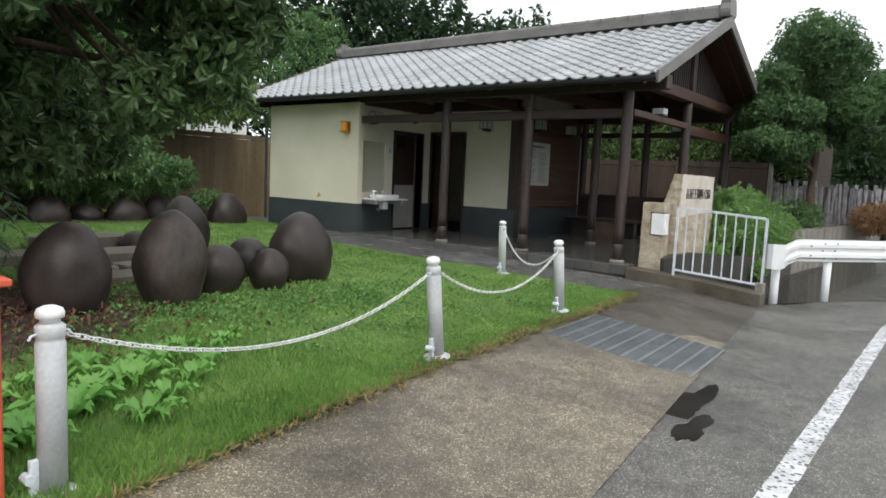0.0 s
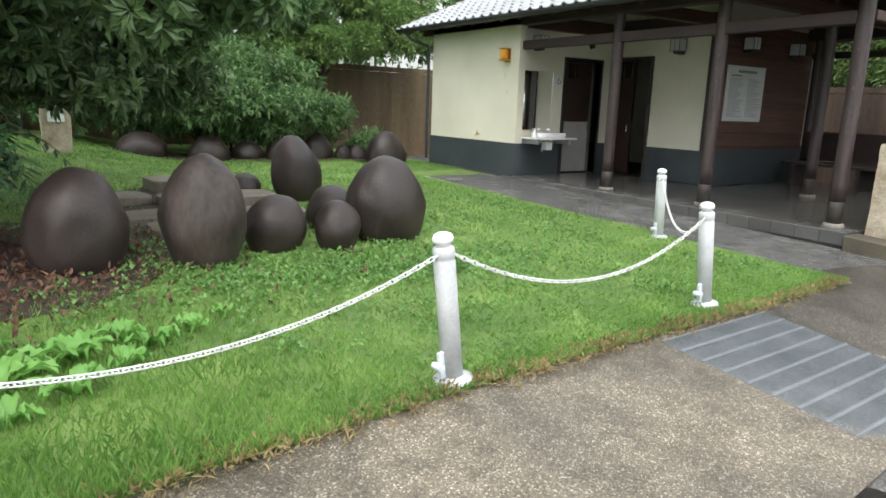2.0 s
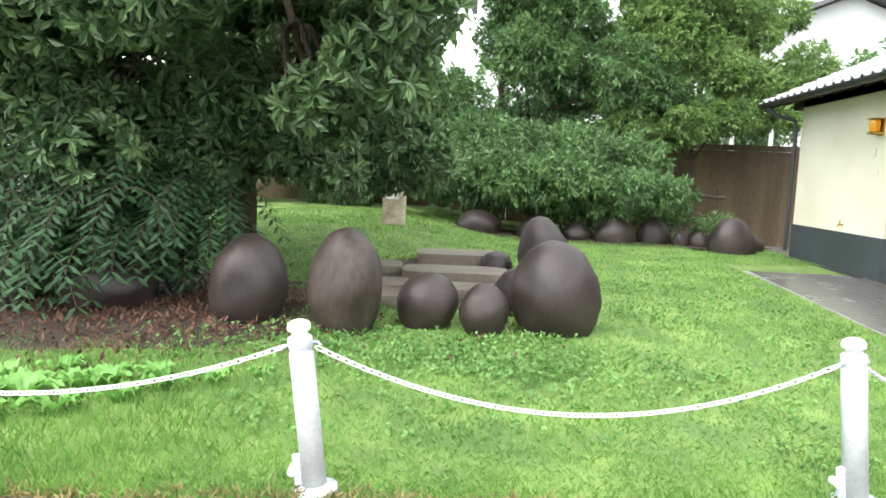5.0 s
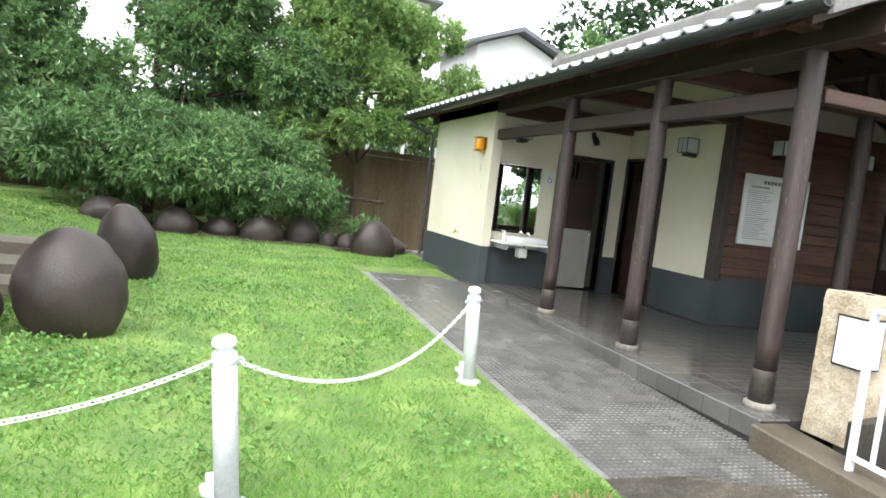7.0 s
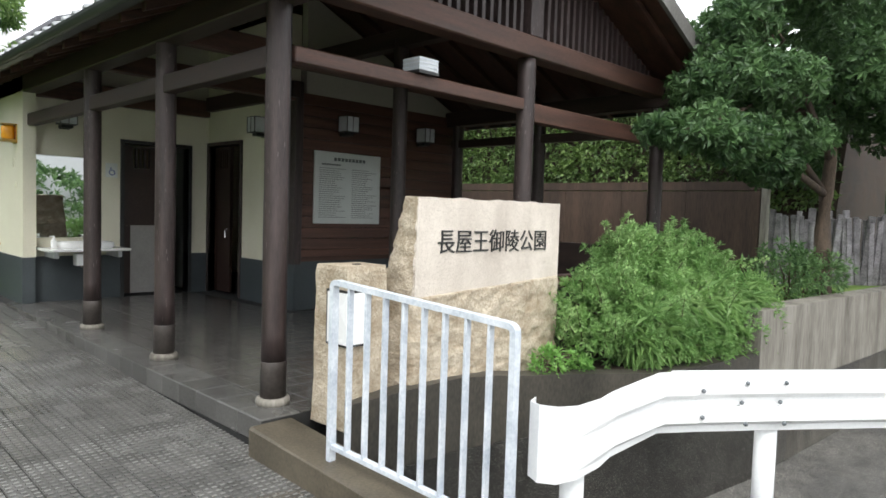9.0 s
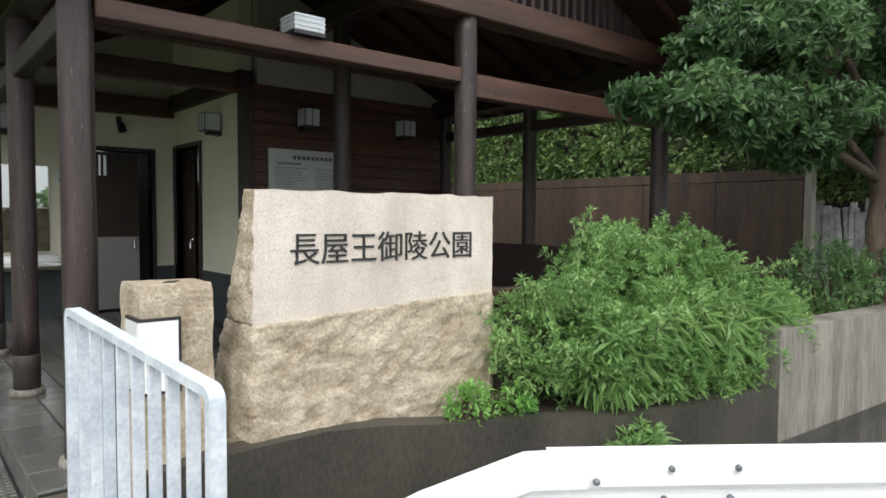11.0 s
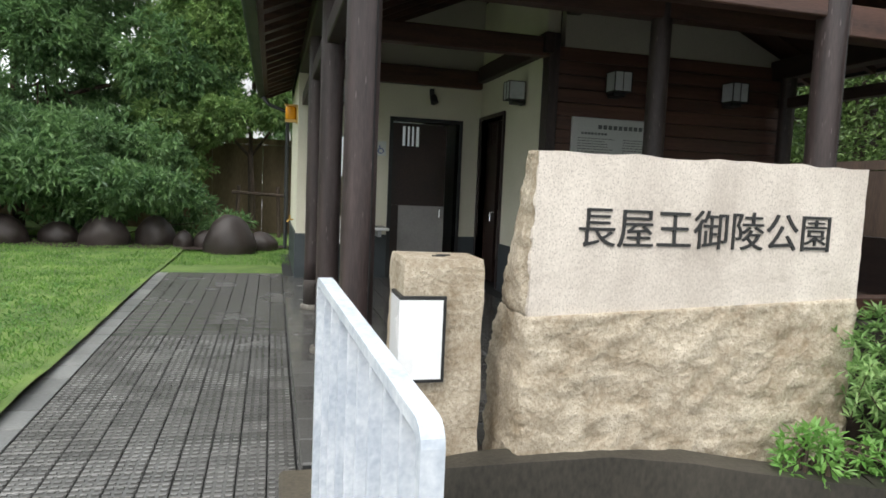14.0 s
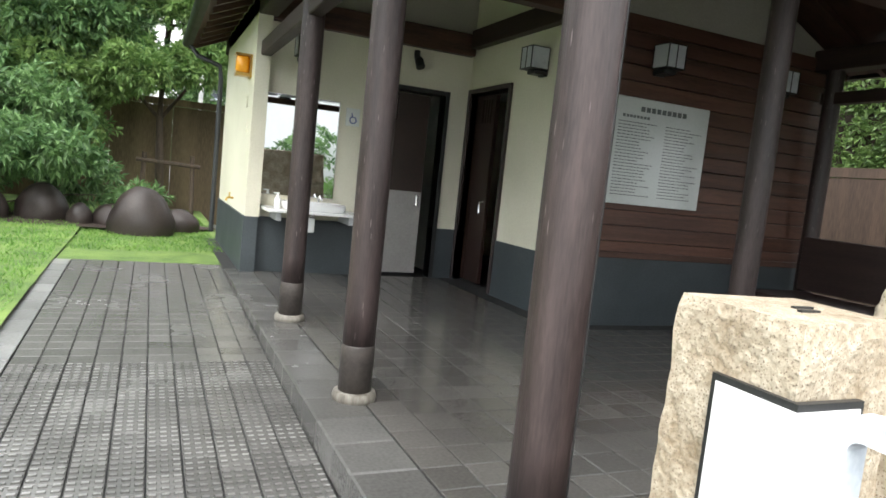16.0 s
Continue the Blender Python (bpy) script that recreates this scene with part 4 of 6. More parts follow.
for a in ((-6.6, 2.6, 1.0, 0.5, 4, 0.09), (-5.95, 3.15, 1.1, 0.55, -3, 0.1), (-6.95, 3.3, 0.8, 0.6, 10, 0.07), (-6.1, 3.95, 1.3, 0.7, 2, 0.14), (-6.1, 5.0, 1.2, 0.7, 5, 0.16), (-7.2, 4.3, 0.8, 0.6, 8, 0.08)):
    slab(*a)


# ---- carved name stone ----
def name_stone():
    s = thing("name_stone", "large pinkish granite park name stone, smooth above, rough split below", "sign stone", (1.47, -0.71, 0.0))

    def slabbed(z0, z1, ny, nz, rough_amt, seed):
        bm = bmesh.new()
        nx, nd = 72, 14

        def depth(z):
            return 0.15 + 0.3 * min(max((1.46 - z) / 0.95, 0), 1)

        def put(u, d, z):
            x = -0.82 + 1.645 * u
            dd = depth(z)
            y = dd * d
            edge = abs(u - 0.5) * 2
            amt = rough_amt if d < 0.01 else max(rough_amt, 0.016)
            p = Vector((x * 3, y * 3 + seed, z * 3))
            k = noise.noise(p * 1.2) * amt * 0.5 + (0.5 - abs(noise.noise(p * 3.1))) * amt * 0.6 + noise.noise(p * 5.5) * amt * 0.7 + noise.noise(p * 13) * amt * 0.6 + (0.3 - noise.voronoi(p * 3.2)[0][0]) * amt * 0.9
            if d < 0.01:
                y -= k + (rough_amt * 0.6 if rough_amt > 0.01 else 0)
            elif d > 0.99:
                y += k
            if u < 0.001:
                x -= 0.01 + k + 0.07 * (1 - z / 1.5) * (1 - abs(d - 0.5))
            elif u > 0.999:
                x += k * 0.5
            z += 0.08 * (u - 0.5) * ((z - z0) / (z1 - z0) if z0 < 0.1 else (z1 - z) / (z1 - z0))
            return (x, y, z + (0.012 * noise.noise(p * 2.5) if z > 1.4 else 0))
        grid = {}

        def vert(u, d, z):
            key = (round(u, 4), round(d, 4), round(z, 4))
            if key not in grid:
                grid[key] = bm.verts.new(put(u, d, z))
            return grid[key]
        us, ds, zs = [i / nx for i in range(nx + 1)], [i / nd for i in range(nd + 1)], [z0 + (z1 - z0) * i / nz for i in range(nz + 1)]
        for z_a, z_b in zip(zs, zs[1:]):
            for a, b in zip(us, us[1:]):
                bm.faces.new([vert(a, 0, z_a), vert(b, 0, z_a), vert(b, 0, z_b), vert(a, 0, z_b)])
                bm.faces.new([vert(b, 1, z_a), vert(a, 1, z_a), vert(a, 1, z_b), vert(b, 1, z_b)])
            for a, b in zip(ds, ds[1:]):
                bm.faces.new([vert(0, b, z_a), vert(0, a, z_a), vert(0, a, z_b), vert(0, b, z_b)])
                bm.faces.new([vert(1, a, z_a), vert(1, b, z_a), vert(1, b, z_b), vert(1, a, z_b)])
        for zz in (z0, z1):
            for a, b in zip(us, us[1:]):
                for c, d in zip(ds, ds[1:]):
                    bm.faces.new([vert(a, c, zz), vert(b, c, zz), vert(b, d, zz), vert(a, d, zz)])
        return bm
    part("rough_base", slabbed(-0.05, 0.81, 12, 48, 0.016, 3), ROCK, s, "rough split tan granite lower half", True)
    face = part("smooth_face", slabbed(0.8101, 1.46, 12, 40, 0.002, 9), GRANITE, s, "dressed pale pinkish granite upper half")
    face.data.materials.append(ROCK)
    for p in face.data.polygons:
        if p.center.y > 0.014:
            p.material_index = 1
            p.use_smooth = True
    words("長屋王御陵公園", 0.185, INK, s, pose(0.0, -0.004, 1.14, 90, 0, 0), 0.004, "carved_lettering")
    return s


name_stone()


def marker_stone():
    """Smaller granite pillar with a white plate folded round its front corner."""
    s = thing("marker_stone", "rough tan granite marker pillar with a folded white plate", "stone pillar", (0.115, -0.63, 0))
    corner = [(0.0, 0.0), (0.345, 0.03), (0.35, 0.3), (0.0, 0.335)]
    bm = bmesh.new()
    n, rows = 14, 34
    rim = []
    for (ax, ay), (bx, by) in zip(corner, corner[1:] + corner[:1]):
        rim += [(ax + (bx - ax) * k / n, ay + (by - ay) * k / n) for k in range(n)]
    rings = []
    for j in range(rows + 1):
        z = -0.06 + 1.055 * j / rows
        ring = []
        for x, y in rim:
            p = Vector((x, y, z))
            grow = 1 + 0.05 * (1 - z) + 0.05 * noise.noise(p * 5) + 0.03 * noise.noise(p * 14)
            if j == rows:
                grow -= 0.03
            ring.append(bm.verts.new((0.17 + (x - 0.17) * grow, 0.165 + (y - 0.165) * grow, z)))
        rings.append(ring)
    for a, b in zip(rings, rings[1:]):
        for k in range(len(rim)):
            bm.faces.new((a[k], a[(k + 1) % len(rim)], b[(k + 1) % len(rim)], b[k]))
    bm.faces.new(rings[-1])
    bm.faces.new(rings[0][::-1])
    part("pillar", bm, ROCK, s)
    fr = bmesh.new()
    box(fr, -0.019, -0.004, -0.024, 0.19, 0.485, 0.845)
    box(fr, -0.004, 0.175, -0.024, -0.008, 0.485, 0.845)
    plate = part("plate_frame", fr, BLACK, s, "dark frame of the folded plate")
    pl = bmesh.new()
    box(pl, -0.023, -0.02, -0.029, 0.175, 0.5, 0.83)
    box(pl, -0.02, 0.16, -0.029, -0.025, 0.5, 0.83)
    part("plate", pl, PLATE, plate, "blank-looking white folded plate")
    hole = bmesh.new()
    box(hole, 0.14, 0.2, 0.12, 0.132, 0.99, 1.0)
    box(hole, 0.17, 0.23, 0.16, 0.172, 0.99, 1.0)
    part("top_slot", hole, BLACK, s, "dark slots cut in the top")
    return s


marker_stone()


# ---- metal fence on the kerb ----
def metal_fence():
    """Flat steel bars welded into a frame with softened upper corners, stepping down with the kerb."""
    a, b = Vector((-0.235, -0.97, 0.0)), Vector((-0.135, -2.175, 0.0))
    s = thing("metal_fence", "pale weathered galvanised flat-bar steel fence on the kerb", "fence", (a.x, a.y, -0.05))
    L = (b - a).length
    turn = Matrix.Rotation(math.atan2(b.y - a.y, b.x - a.x), 4, "Z")
    top, bot, th = 1.02, 0.06, 0.03

    def laid(bm):
        for v in bm.verts:
            v.co.z -= 0.09 * v.co.x / L
        bmesh.ops.transform(bm, matrix=turn, verts=bm.verts)
        return bm

    def arch(inset, r):
        lo, hi, t = inset - 0.015, L + 0.015 - inset, top - inset
        pts = [(lo, -0.06)]
        pts += [(lo + r - r * math.cos(k * math.pi / 8), t - r + r * math.sin(k * math.pi / 8)) for k in range(5)]
        pts += [(hi - r + r * math.sin(k * math.pi / 8), t - r + r * math.cos(k * math.pi / 8)) for k in range(5)]
        return pts + [(hi, -0.06)]
    outer, inner = arch(0.0, 0.045), arch(th, 0.018)
    bm = bmesh.new()
    rings = [[[bm.verts.new((x, y, z)) for x, z in line] for line in (outer, inner)] for y in (-0.023, 0.023)]
    for k in range(len(outer) - 1):
        for ring in rings:
            bm.faces.new((ring[0][k], ring[0][k + 1], ring[1][k + 1], ring[1][k]))
        for j in (0, 1):
            bm.faces.new((rings[0][j][k], rings[0][j][k + 1], rings[1][j][k + 1], rings[1][j][k]))
    for k in (0, len(outer) - 1):
        bm.faces.new((rings[0][0][k], rings[0][1][k], rings[1][1][k], rings[1][0][k]))
    part("outer_rail", laid(bm), GALV, s)
    part("bottom_rail", laid(boxed(th - 0.015, L + 0.015 - th, -0.018, 0.018, bot, bot + 0.03, bevel=0.003)), GALV, s)
    for k in range(1, 9):
        u = L * k / 9
        part("bar", laid(boxed(u - 0.008, u + 0.008, -0.019, 0.019, bot + 0.03, top - th, bevel=0.002)), GALV, s)
    part("base_block", boxed(0.06, 0.16, -1.25, -1.13, -0.14, 0.02, bevel=0.01), CONCRETE, s, "small concrete footing")


metal_fence()


# ---- guard rail ----
def guard_rail():
    s = thing("guard_rail", "white painted steel guard rail with a flared end", "guard rail", (0.1, -2.3, -0.3))
    wave = [(0.0, -0.165), (0.0, -0.13), (0.05, -0.1), (0.05, -0.05), (0.012, -0.02), (0.012, 0.02), (0.05, 0.05), (0.05, 0.1), (0.0, 0.13), (0.0, 0.165)]

    def sweep(path, flats, thick=0.006):
        bm = bmesh.new()
        prev = None
        for i, (x, y, zc, scale, depth) in enumerate(path):
            q = path[min(i + 1, len(path) - 1)]
            p = path[max(i - 1, 0)]
            d = Vector((q[0] - p[0], q[1] - p[1], 0)).normalized()
            nrm = Vector((d.y, -d.x, 0))
            ring = []
            for off in (0, thick):
                pts = [Vector((x - 0.1, y + 2.3, zc + 0.3)) + nrm * (o * depth + off) + Vector((0, 0, z * scale)) for o, z in wave]
                ring.append([bm.verts.new(v) for v in pts])
            if prev:
                for k in range(2):
                    for j in range(len(wave) - 1):
                        bm.faces.new((prev[k][j], prev[k][j + 1], ring[k][j + 1], ring[k][j]))
                for j in (0, len(wave) - 1):
                    bm.faces.new((prev[0][j], prev[1][j], ring[1][j], ring[0][j]))
            prev = ring
        return bm
    main = [(0.88, -2.43, 0.4, 1, 1), (1.3, -2.74, 0.4, 1, 1), (2.2, -3.42, 0.4, 1, 1), (3.4, -4.35, 0.4, 1, 1), (6, -6.4, 0.4, 1, 1)]
    part("rail_beam", sweep(main, False), WHITE_PAINT, s)
    end = [(0.06, -2.16, 0.345, 1.0, 0.0), (-0.03, -2.2, 0.345, 1.05, 0.0), (-0.06, -2.27, 0.345, 1.07, 0.0), (-0.02, -2.34, 0.345, 1.06, 0.0), (0.08, -2.375, 0.345, 1.03, 0.02), (0.28, -2.37, 0.345, 1.0, 0.2), (0.4, -2.36, 0.36, 0.97, 0.5), (0.8, -2.4, 0.4, 0.97, 0.97), (0.97, -2.51, 0.4, 0.985, 1.05)]
    part("rail_end", sweep(end, True), WHITE_PAINT, s, "flared white rail end")
    for x, y in ((0.22, -2.27), (1.42, -2.74), (3.4, -4.25)):
        part("rail_post", tube(bmesh.new(), [(x - 0.1, y + 2.3, -0.3), (x - 0.1, y + 2.3, 0.62)], 0.058, 16), WHITE_PAINT, s, smooth=True)
    bolt = bmesh.new()
    bmesh.ops.create_icosphere(bolt, subdivisions=1, radius=0.014)
    me = finish("bolt", bolt, GRATE, True)
    for t, zs in ((0.12, (0.07, -0.07)), (0.32, (0.11, 0.0, -0.11)), (0.5, (0.11, 0.0, -0.11))):
        for z in zs:
            ob = new("bolt", me)
            ob.parent = s
            x, y = 0.88 + 1.0 * t, -2.43 - 0.745 * t
            ob.location = (x - 0.1 - 0.035, y + 2.3 - 0.047 - (0.006 if z else -0.02), 0.7 + z)


guard_rail()


# ---- shelter fittings ----
def notice_board():
    s = thing("notice_board", "pale grey printed notice board on the boarded wall", "notice board", (3.31, BOARD_Y - 0.002, 1.64))
    part("panel", boxed(-0.57, 0.57, -0.035, 0.0, -0.49, 0.49, bevel=0.004), BOARD_FACE, s)
    bm = bmesh.new()
    for i in range(24):
        z = 0.26 - i * 0.029
        for lo, hi in ((-0.5, -0.03), (0.05, 0.5)):
            w = lo + (hi - lo) * (0.55 + 0.45 * random.random())
            x = lo
            while x < w:
                n = random.uniform(0.012, 0.05)
                box(bm, x, min(x + n, w), -0.0385, -0.036, z, z + 0.008)
                x += n + 0.01
    tagged(part("print_lines", bm, TEXT_GREY, s), "rows of small grey print", kind="stuff")
    glyph = finish("heading_mark", boxed(0, 0.045, -0.039, -0.036, 0, 0.045), TEXT_GREY)
    small = finish("heading_mark", boxed(0, 0.028, -0.039, -0.036, 0, 0.025), TEXT_GREY)
    for me, n, x0, gap, z in ((glyph, 9, -0.26, 0.062, 0.37), (small, 8, -0.46, 0.04, 0.305)):
        for k in range(n):
            ob = new("heading_mark", me)
            ob.parent = s
            ob.location = (x0 + k * gap, 0, z)


notice_board()


def wall_lamp(m):
    """Square frosted lantern on a dark bracket."""
    s = thing("wall_lamp", "square frosted glass wall lantern with dark frame, unlit", "wall lamp", group="wall lanterns")
    s.matrix_world = m
    part("bracket", boxed(-0.07, 0.07, -0.16, 0.0, -0.15, -0.11, bevel=0.005), BLACK, s, "dark bracket")
    part("back_plate", boxed(-0.06, 0.06, -0.03, 0.0, -0.16, 0.0), BLACK, s)
    part("glass", boxed(-0.1, 0.1, -0.22, -0.03, -0.1, 0.1), LAMP_GLASS, s, "frosted pale glass box")
    bm = bmesh.new()
    for x in (-0.103, 0.095, -0.006):
        box(bm, x, x + 0.008, -0.225, -0.217, -0.105, 0.105)
    for x in (-0.105, 0.097):
        for y in (-0.225, -0.03):
            box(bm, x, x + 0.008, y, y + 0.008, -0.105, 0.105)
    for z in (-0.108, 0.1):
        box(bm, -0.106, 0.106, -0.226, -0.022, z, z + 0.008)
    part("frame", bm, BLACK, s, "thin dark frame")


wall_lamp(pose(3.22, BOARD_Y - 0.002, 2.515))
wall_lamp(pose(4.69, BOARD_Y - 0.002, 2.51))
wall_lamp(pose(INNER_X - 0.002, 4.36, 2.47, 0, 0, -90))
wall_lamp(pose(0.42, RECESS_Y - 0.002, 2.47))


def beam_lamp(x, y, z, turn):
    s = thing("beam_lamp", "flat white louvred lamp box on a timber beam, unlit", "lamp", (x, y, z), turn=turn, group="beam lamps")
    part("body", boxed(-0.11, 0.11, -0.1, 0.1, 0.0, 0.025), BLACK, s)
    part("diffuser", boxed(-0.105, 0.105, -0.095, 0.095, 0.026, 0.125), LAMP_GLASS, s, "white ribbed diffuser")
    for k in range(3):
        part("louvre", boxed(-0.11, 0.11, -0.1, 0.1, 0.05 + 0.03 * k, 0.056 + 0.03 * k), GALV, s)


beam_lamp(1.29, 0.0, 2.456, 0)
beam_lamp(5.36, 1.08, 2.501, 90)


def spot_fixture(m, name="spotlight"):
    s = thing(name, "small black swivel spotlight under the ceiling, unlit", "spotlight")
    s.matrix_world = m
    part("mount", lathe(bmesh.new(), [(0.035, -0.06), (0.035, 0.0)], sides=12), BLACK, s)
    bm = bmesh.new()
    tube(bm, [(0, 0, -0.05), (0, -0.05, -0.1)], 0.015, 8)
    part("arm", bm, BLACK, s)
    part("head", tube(bmesh.new(), [(0, 0.0, -0.07), (0.01, -0.06, -0.12), (0.02, -0.1, -0.2)], [0.035, 0.05, 0.055], 12), BLACK, s)


spot_fixture(pose(1.72, 6.0, 2.66))


def amber_lamp():
    s = thing("warning_lamp", "amber box lamp with a brass frame on the corner", "warning lamp", (-0.19, 6.24, 2.22))
    part("lens", lathe(bmesh.new(), [(0.06, -0.09), (0.075, -0.07), (0.075, 0.07), (0.06, 0.09)], sides=14), AMBER, s, "amber lens", True)
    bm = bmesh.new()
    box(bm, -0.085, 0.09, -0.085, 0.085, 0.09, 0.11)
    box(bm, -0.075, 0.09, -0.075, 0.075, -0.125, -0.09)
    box(bm, 0.07, 0.09, -0.085, 0.085, -0.14, 0.11)
    part("housing", bm, BRASS, s, "brass housing")


amber_lamp()


def wash_stand():
    s = thing("wash_basin", "white ceramic wash basin on a counter under a mirror", "wash basin", (0.6, 5.78, 0.69))
    bm = bmesh.new()
    box(bm, -0.53, 0.5, -0.29, 0.25, 0.0, 0.035, bevel=0.006)
    part("counter", bm, CERAMIC, s, "white counter top")
    bm = bmesh.new()
    out = [(0.34 * math.copysign(abs(math.cos(a)) ** 0.5, math.cos(a)), 0.2 * math.copysign(abs(math.sin(a)) ** 0.5, math.sin(a))) for a in np.linspace(0, math.tau, 33)[:-1]]
    prev = None
    for k, z in ((0.96, 0.036), (1.0, 0.06), (1.0, 0.11), (0.95, 0.118), (0.88, 0.11), (0.75, 0.05), (0.3, 0.04)):
        ring = [bm.verts.new((x * k, y * k - 0.02, z)) for x, y in out]
        if prev:
            for i in range(32):
                bm.faces.new((prev[i], prev[(i + 1) % 32], ring[(i + 1) % 32], ring[i]))
        prev = ring
    bm.faces.new(prev)
    part("bowl", bm, CERAMIC, s, "rounded white bowl", True)
    bm = bmesh.new()
    tube(bm, [(0.1, 0.2, 0.035), (0.1, 0.2, 0.16), (0.1, 0.12, 0.19), (0.1, 0.04, 0.15)], 0.014, 8)
    part("tap", bm, CHROME, s, "chrome tap")
    bm = bmesh.new()
    tube(bm, [(0.0, 0.0, 0.0), (0.0, 0.0, -0.2), (0.0, 0.1, -0.26), (0.0, 0.25, -0.2)], 0.022, 8)
    part("trap", bm, CHROME, s, "chrome waste pipe")
    for x in (-0.42, 0.36):
        part("bracket", boxed(x, x + 0.05, -0.2, 0.25, -0.09, -0.001), POST_GREY, s)
    part("dispenser", boxed(-0.15, 0.0, -0.15, 0.0, -0.2, -0.04, bevel=0.01), CERAMIC, s, "white box under the counter")


wash_stand()
bm = lathe(bmesh.new(), [(0.035, 0), (0.035, 0.1), (0.02, 0.115), (0.012, 0.14), (0.012, 0.16)], sides=14)
box(bm, -0.05, 0.012, -0.01, 0.01, 0.15, 0.165)
ob = solo("soap_bottle", bm, CERAMIC, "white pump soap bottle on the counter", "soap bottle", smooth=False)
ob.location = (0.2, 5.7, 0.726)


def mirror():
    s = thing("mirror", "frameless rectangular wall mirror over the basin", "mirror", (0.45, RECESS_Y - 0.002, 1.4))
    part("glass", boxed(-0.415, 0.415, -0.012, -0.004, -0.54, 0.54), MIRROR, s)
    bm = bmesh.new()
    for z in (-0.548, 0.54):
        box(bm, -0.42, 0.42, -0.014, 0.0, z, z + 0.008)
    for x in (-0.423, 0.415):
        box(bm, x, x + 0.008, -0.014, 0.0, -0.54, 0.54)
    part("edge_trim", bm, CHROME, s)


mirror()


def access_sign():
    s = thing("access_sign", "small square wheelchair access sign", "sign", (1.03, RECESS_Y - 0.002, 1.8))
    part("plate", boxed(-0.08, 0.08, -0.008, 0.0, -0.1, 0.1), BOARD_FACE, s)
    bm = bmesh.new()
    ring = [(0.005 + 0.038 * math.cos(a), -0.011, -0.03 + 0.038 * math.sin(a)) for a in np.linspace(2.2, 6.0, 10)]
    tube(bm, ring, 0.006, 5)
    tube(bm, [(-0.012, -0.011, 0.045), (-0.008, -0.011, 0.0), (0.03, -0.011, -0.002), (0.045, -0.011, -0.045)], 0.007, 5)
    part("symbol", bm, mat("blue_sign_paint", (0.02, 0.05, 0.25), (0.04, 0.08, 0.32), 0.5), s, "blue wheelchair symbol")


access_sign()
# tap on the front wall
bm = bmesh.new()
tube(bm, [(-0.1, 7.05, 0.72), (-0.17, 7.05, 0.72), (-0.19, 7.05, 0.68)], 0.014, 8)
tube(bm, [(-0.15, 7.05, 0.72), (-0.15, 7.05, 0.78)], 0.01, 8)
box(bm, -0.16, -0.14, 7.02, 7.08, 0.775, 0.785)
solo("wall_tap", bm, BRASS, "small brass outdoor tap on the front wall", "tap")
solo("wall_plate", boxed(-0.112, -0.099, 6.3, 6.4, 1.78, 1.9), PLASTER, "small pale plate on the front wall", "plate")
solo("wall_plate", boxed(-0.112, -0.099, 6.2, 6.26, 1.5, 1.58), PLASTER, "small pale switch plate on the front wall", "plate")


def bench():
    s = thing("bench", "dark timber bench with a plain back under the shelter", "bench", (4.6, 2.9, 0))
    part("seat", boxed(-0.15, 0.65, -2.4, 0.45, 0.38, 0.43, bevel=0.006), WOOD_Y, s)
    part("backrest", boxed(0.6, 0.65, -2.4, 0.45, 0.45, 1.0, bevel=0.006), WOOD_Y, s)
    for y in (-2.2, -1.0, 0.2):
        part("leg", boxed(-0.1, 0.6, y, y + 0.08, 0.0, 0.38), WOOD, s)


bench()
timber("low_rail", boxed(2.78, 5.26, -0.06, 0.08, 0.62, 0.74, bevel=0.006), "grey weathered low timber rail between the gable posts", WOOD_X)
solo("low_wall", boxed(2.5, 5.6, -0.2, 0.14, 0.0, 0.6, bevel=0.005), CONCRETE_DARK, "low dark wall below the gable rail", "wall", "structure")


# ---- walls at the back and side ----
def panel_fence(name, a, b, z0, z1, label, n, cap=0.14, material=FENCE_BROWN):
    """A run of brown weathered panels with a shadow line below the cap."""
    a, b = Vector(a), Vector(b)
    s = thing(name, label, "wall", (a.x, a.y, 0), kind="structure")
    d = (b - a).normalized()
    L = (b - a).length / n
    turn = math.atan2(d.y, d.x)
    me = finish("panel", boxed(0.004, L - 0.004, -0.05, 0.05, z0, z1 - cap - 0.012), material)
    mc = finish("cap_board", boxed(0.002, L - 0.002, -0.06, 0.06, z1 - cap, z1), material)
    for i in range(n):
        for m in (me, mc):
            ob = new(m.name, m)
            ob.parent = s
            ob.matrix_local = Matrix.Translation((d.x * L * i, d.y * L * i, 0)) @ Matrix.Rotation(turn, 4, "Z")


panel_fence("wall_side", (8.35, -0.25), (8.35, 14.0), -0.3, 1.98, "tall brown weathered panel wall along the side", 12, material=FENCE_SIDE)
panel_fence("wall_back", (-16, 14.0), (7.6, 14.0), -0.3, 2.3, "tall brown weathered panel wall along the back", 20)
solo("side_post", boxed(8.27, 8.4, -0.36, -0.27, 0.2, 2.14), CONCRETE, "pale weathered post at the wall end", "post")


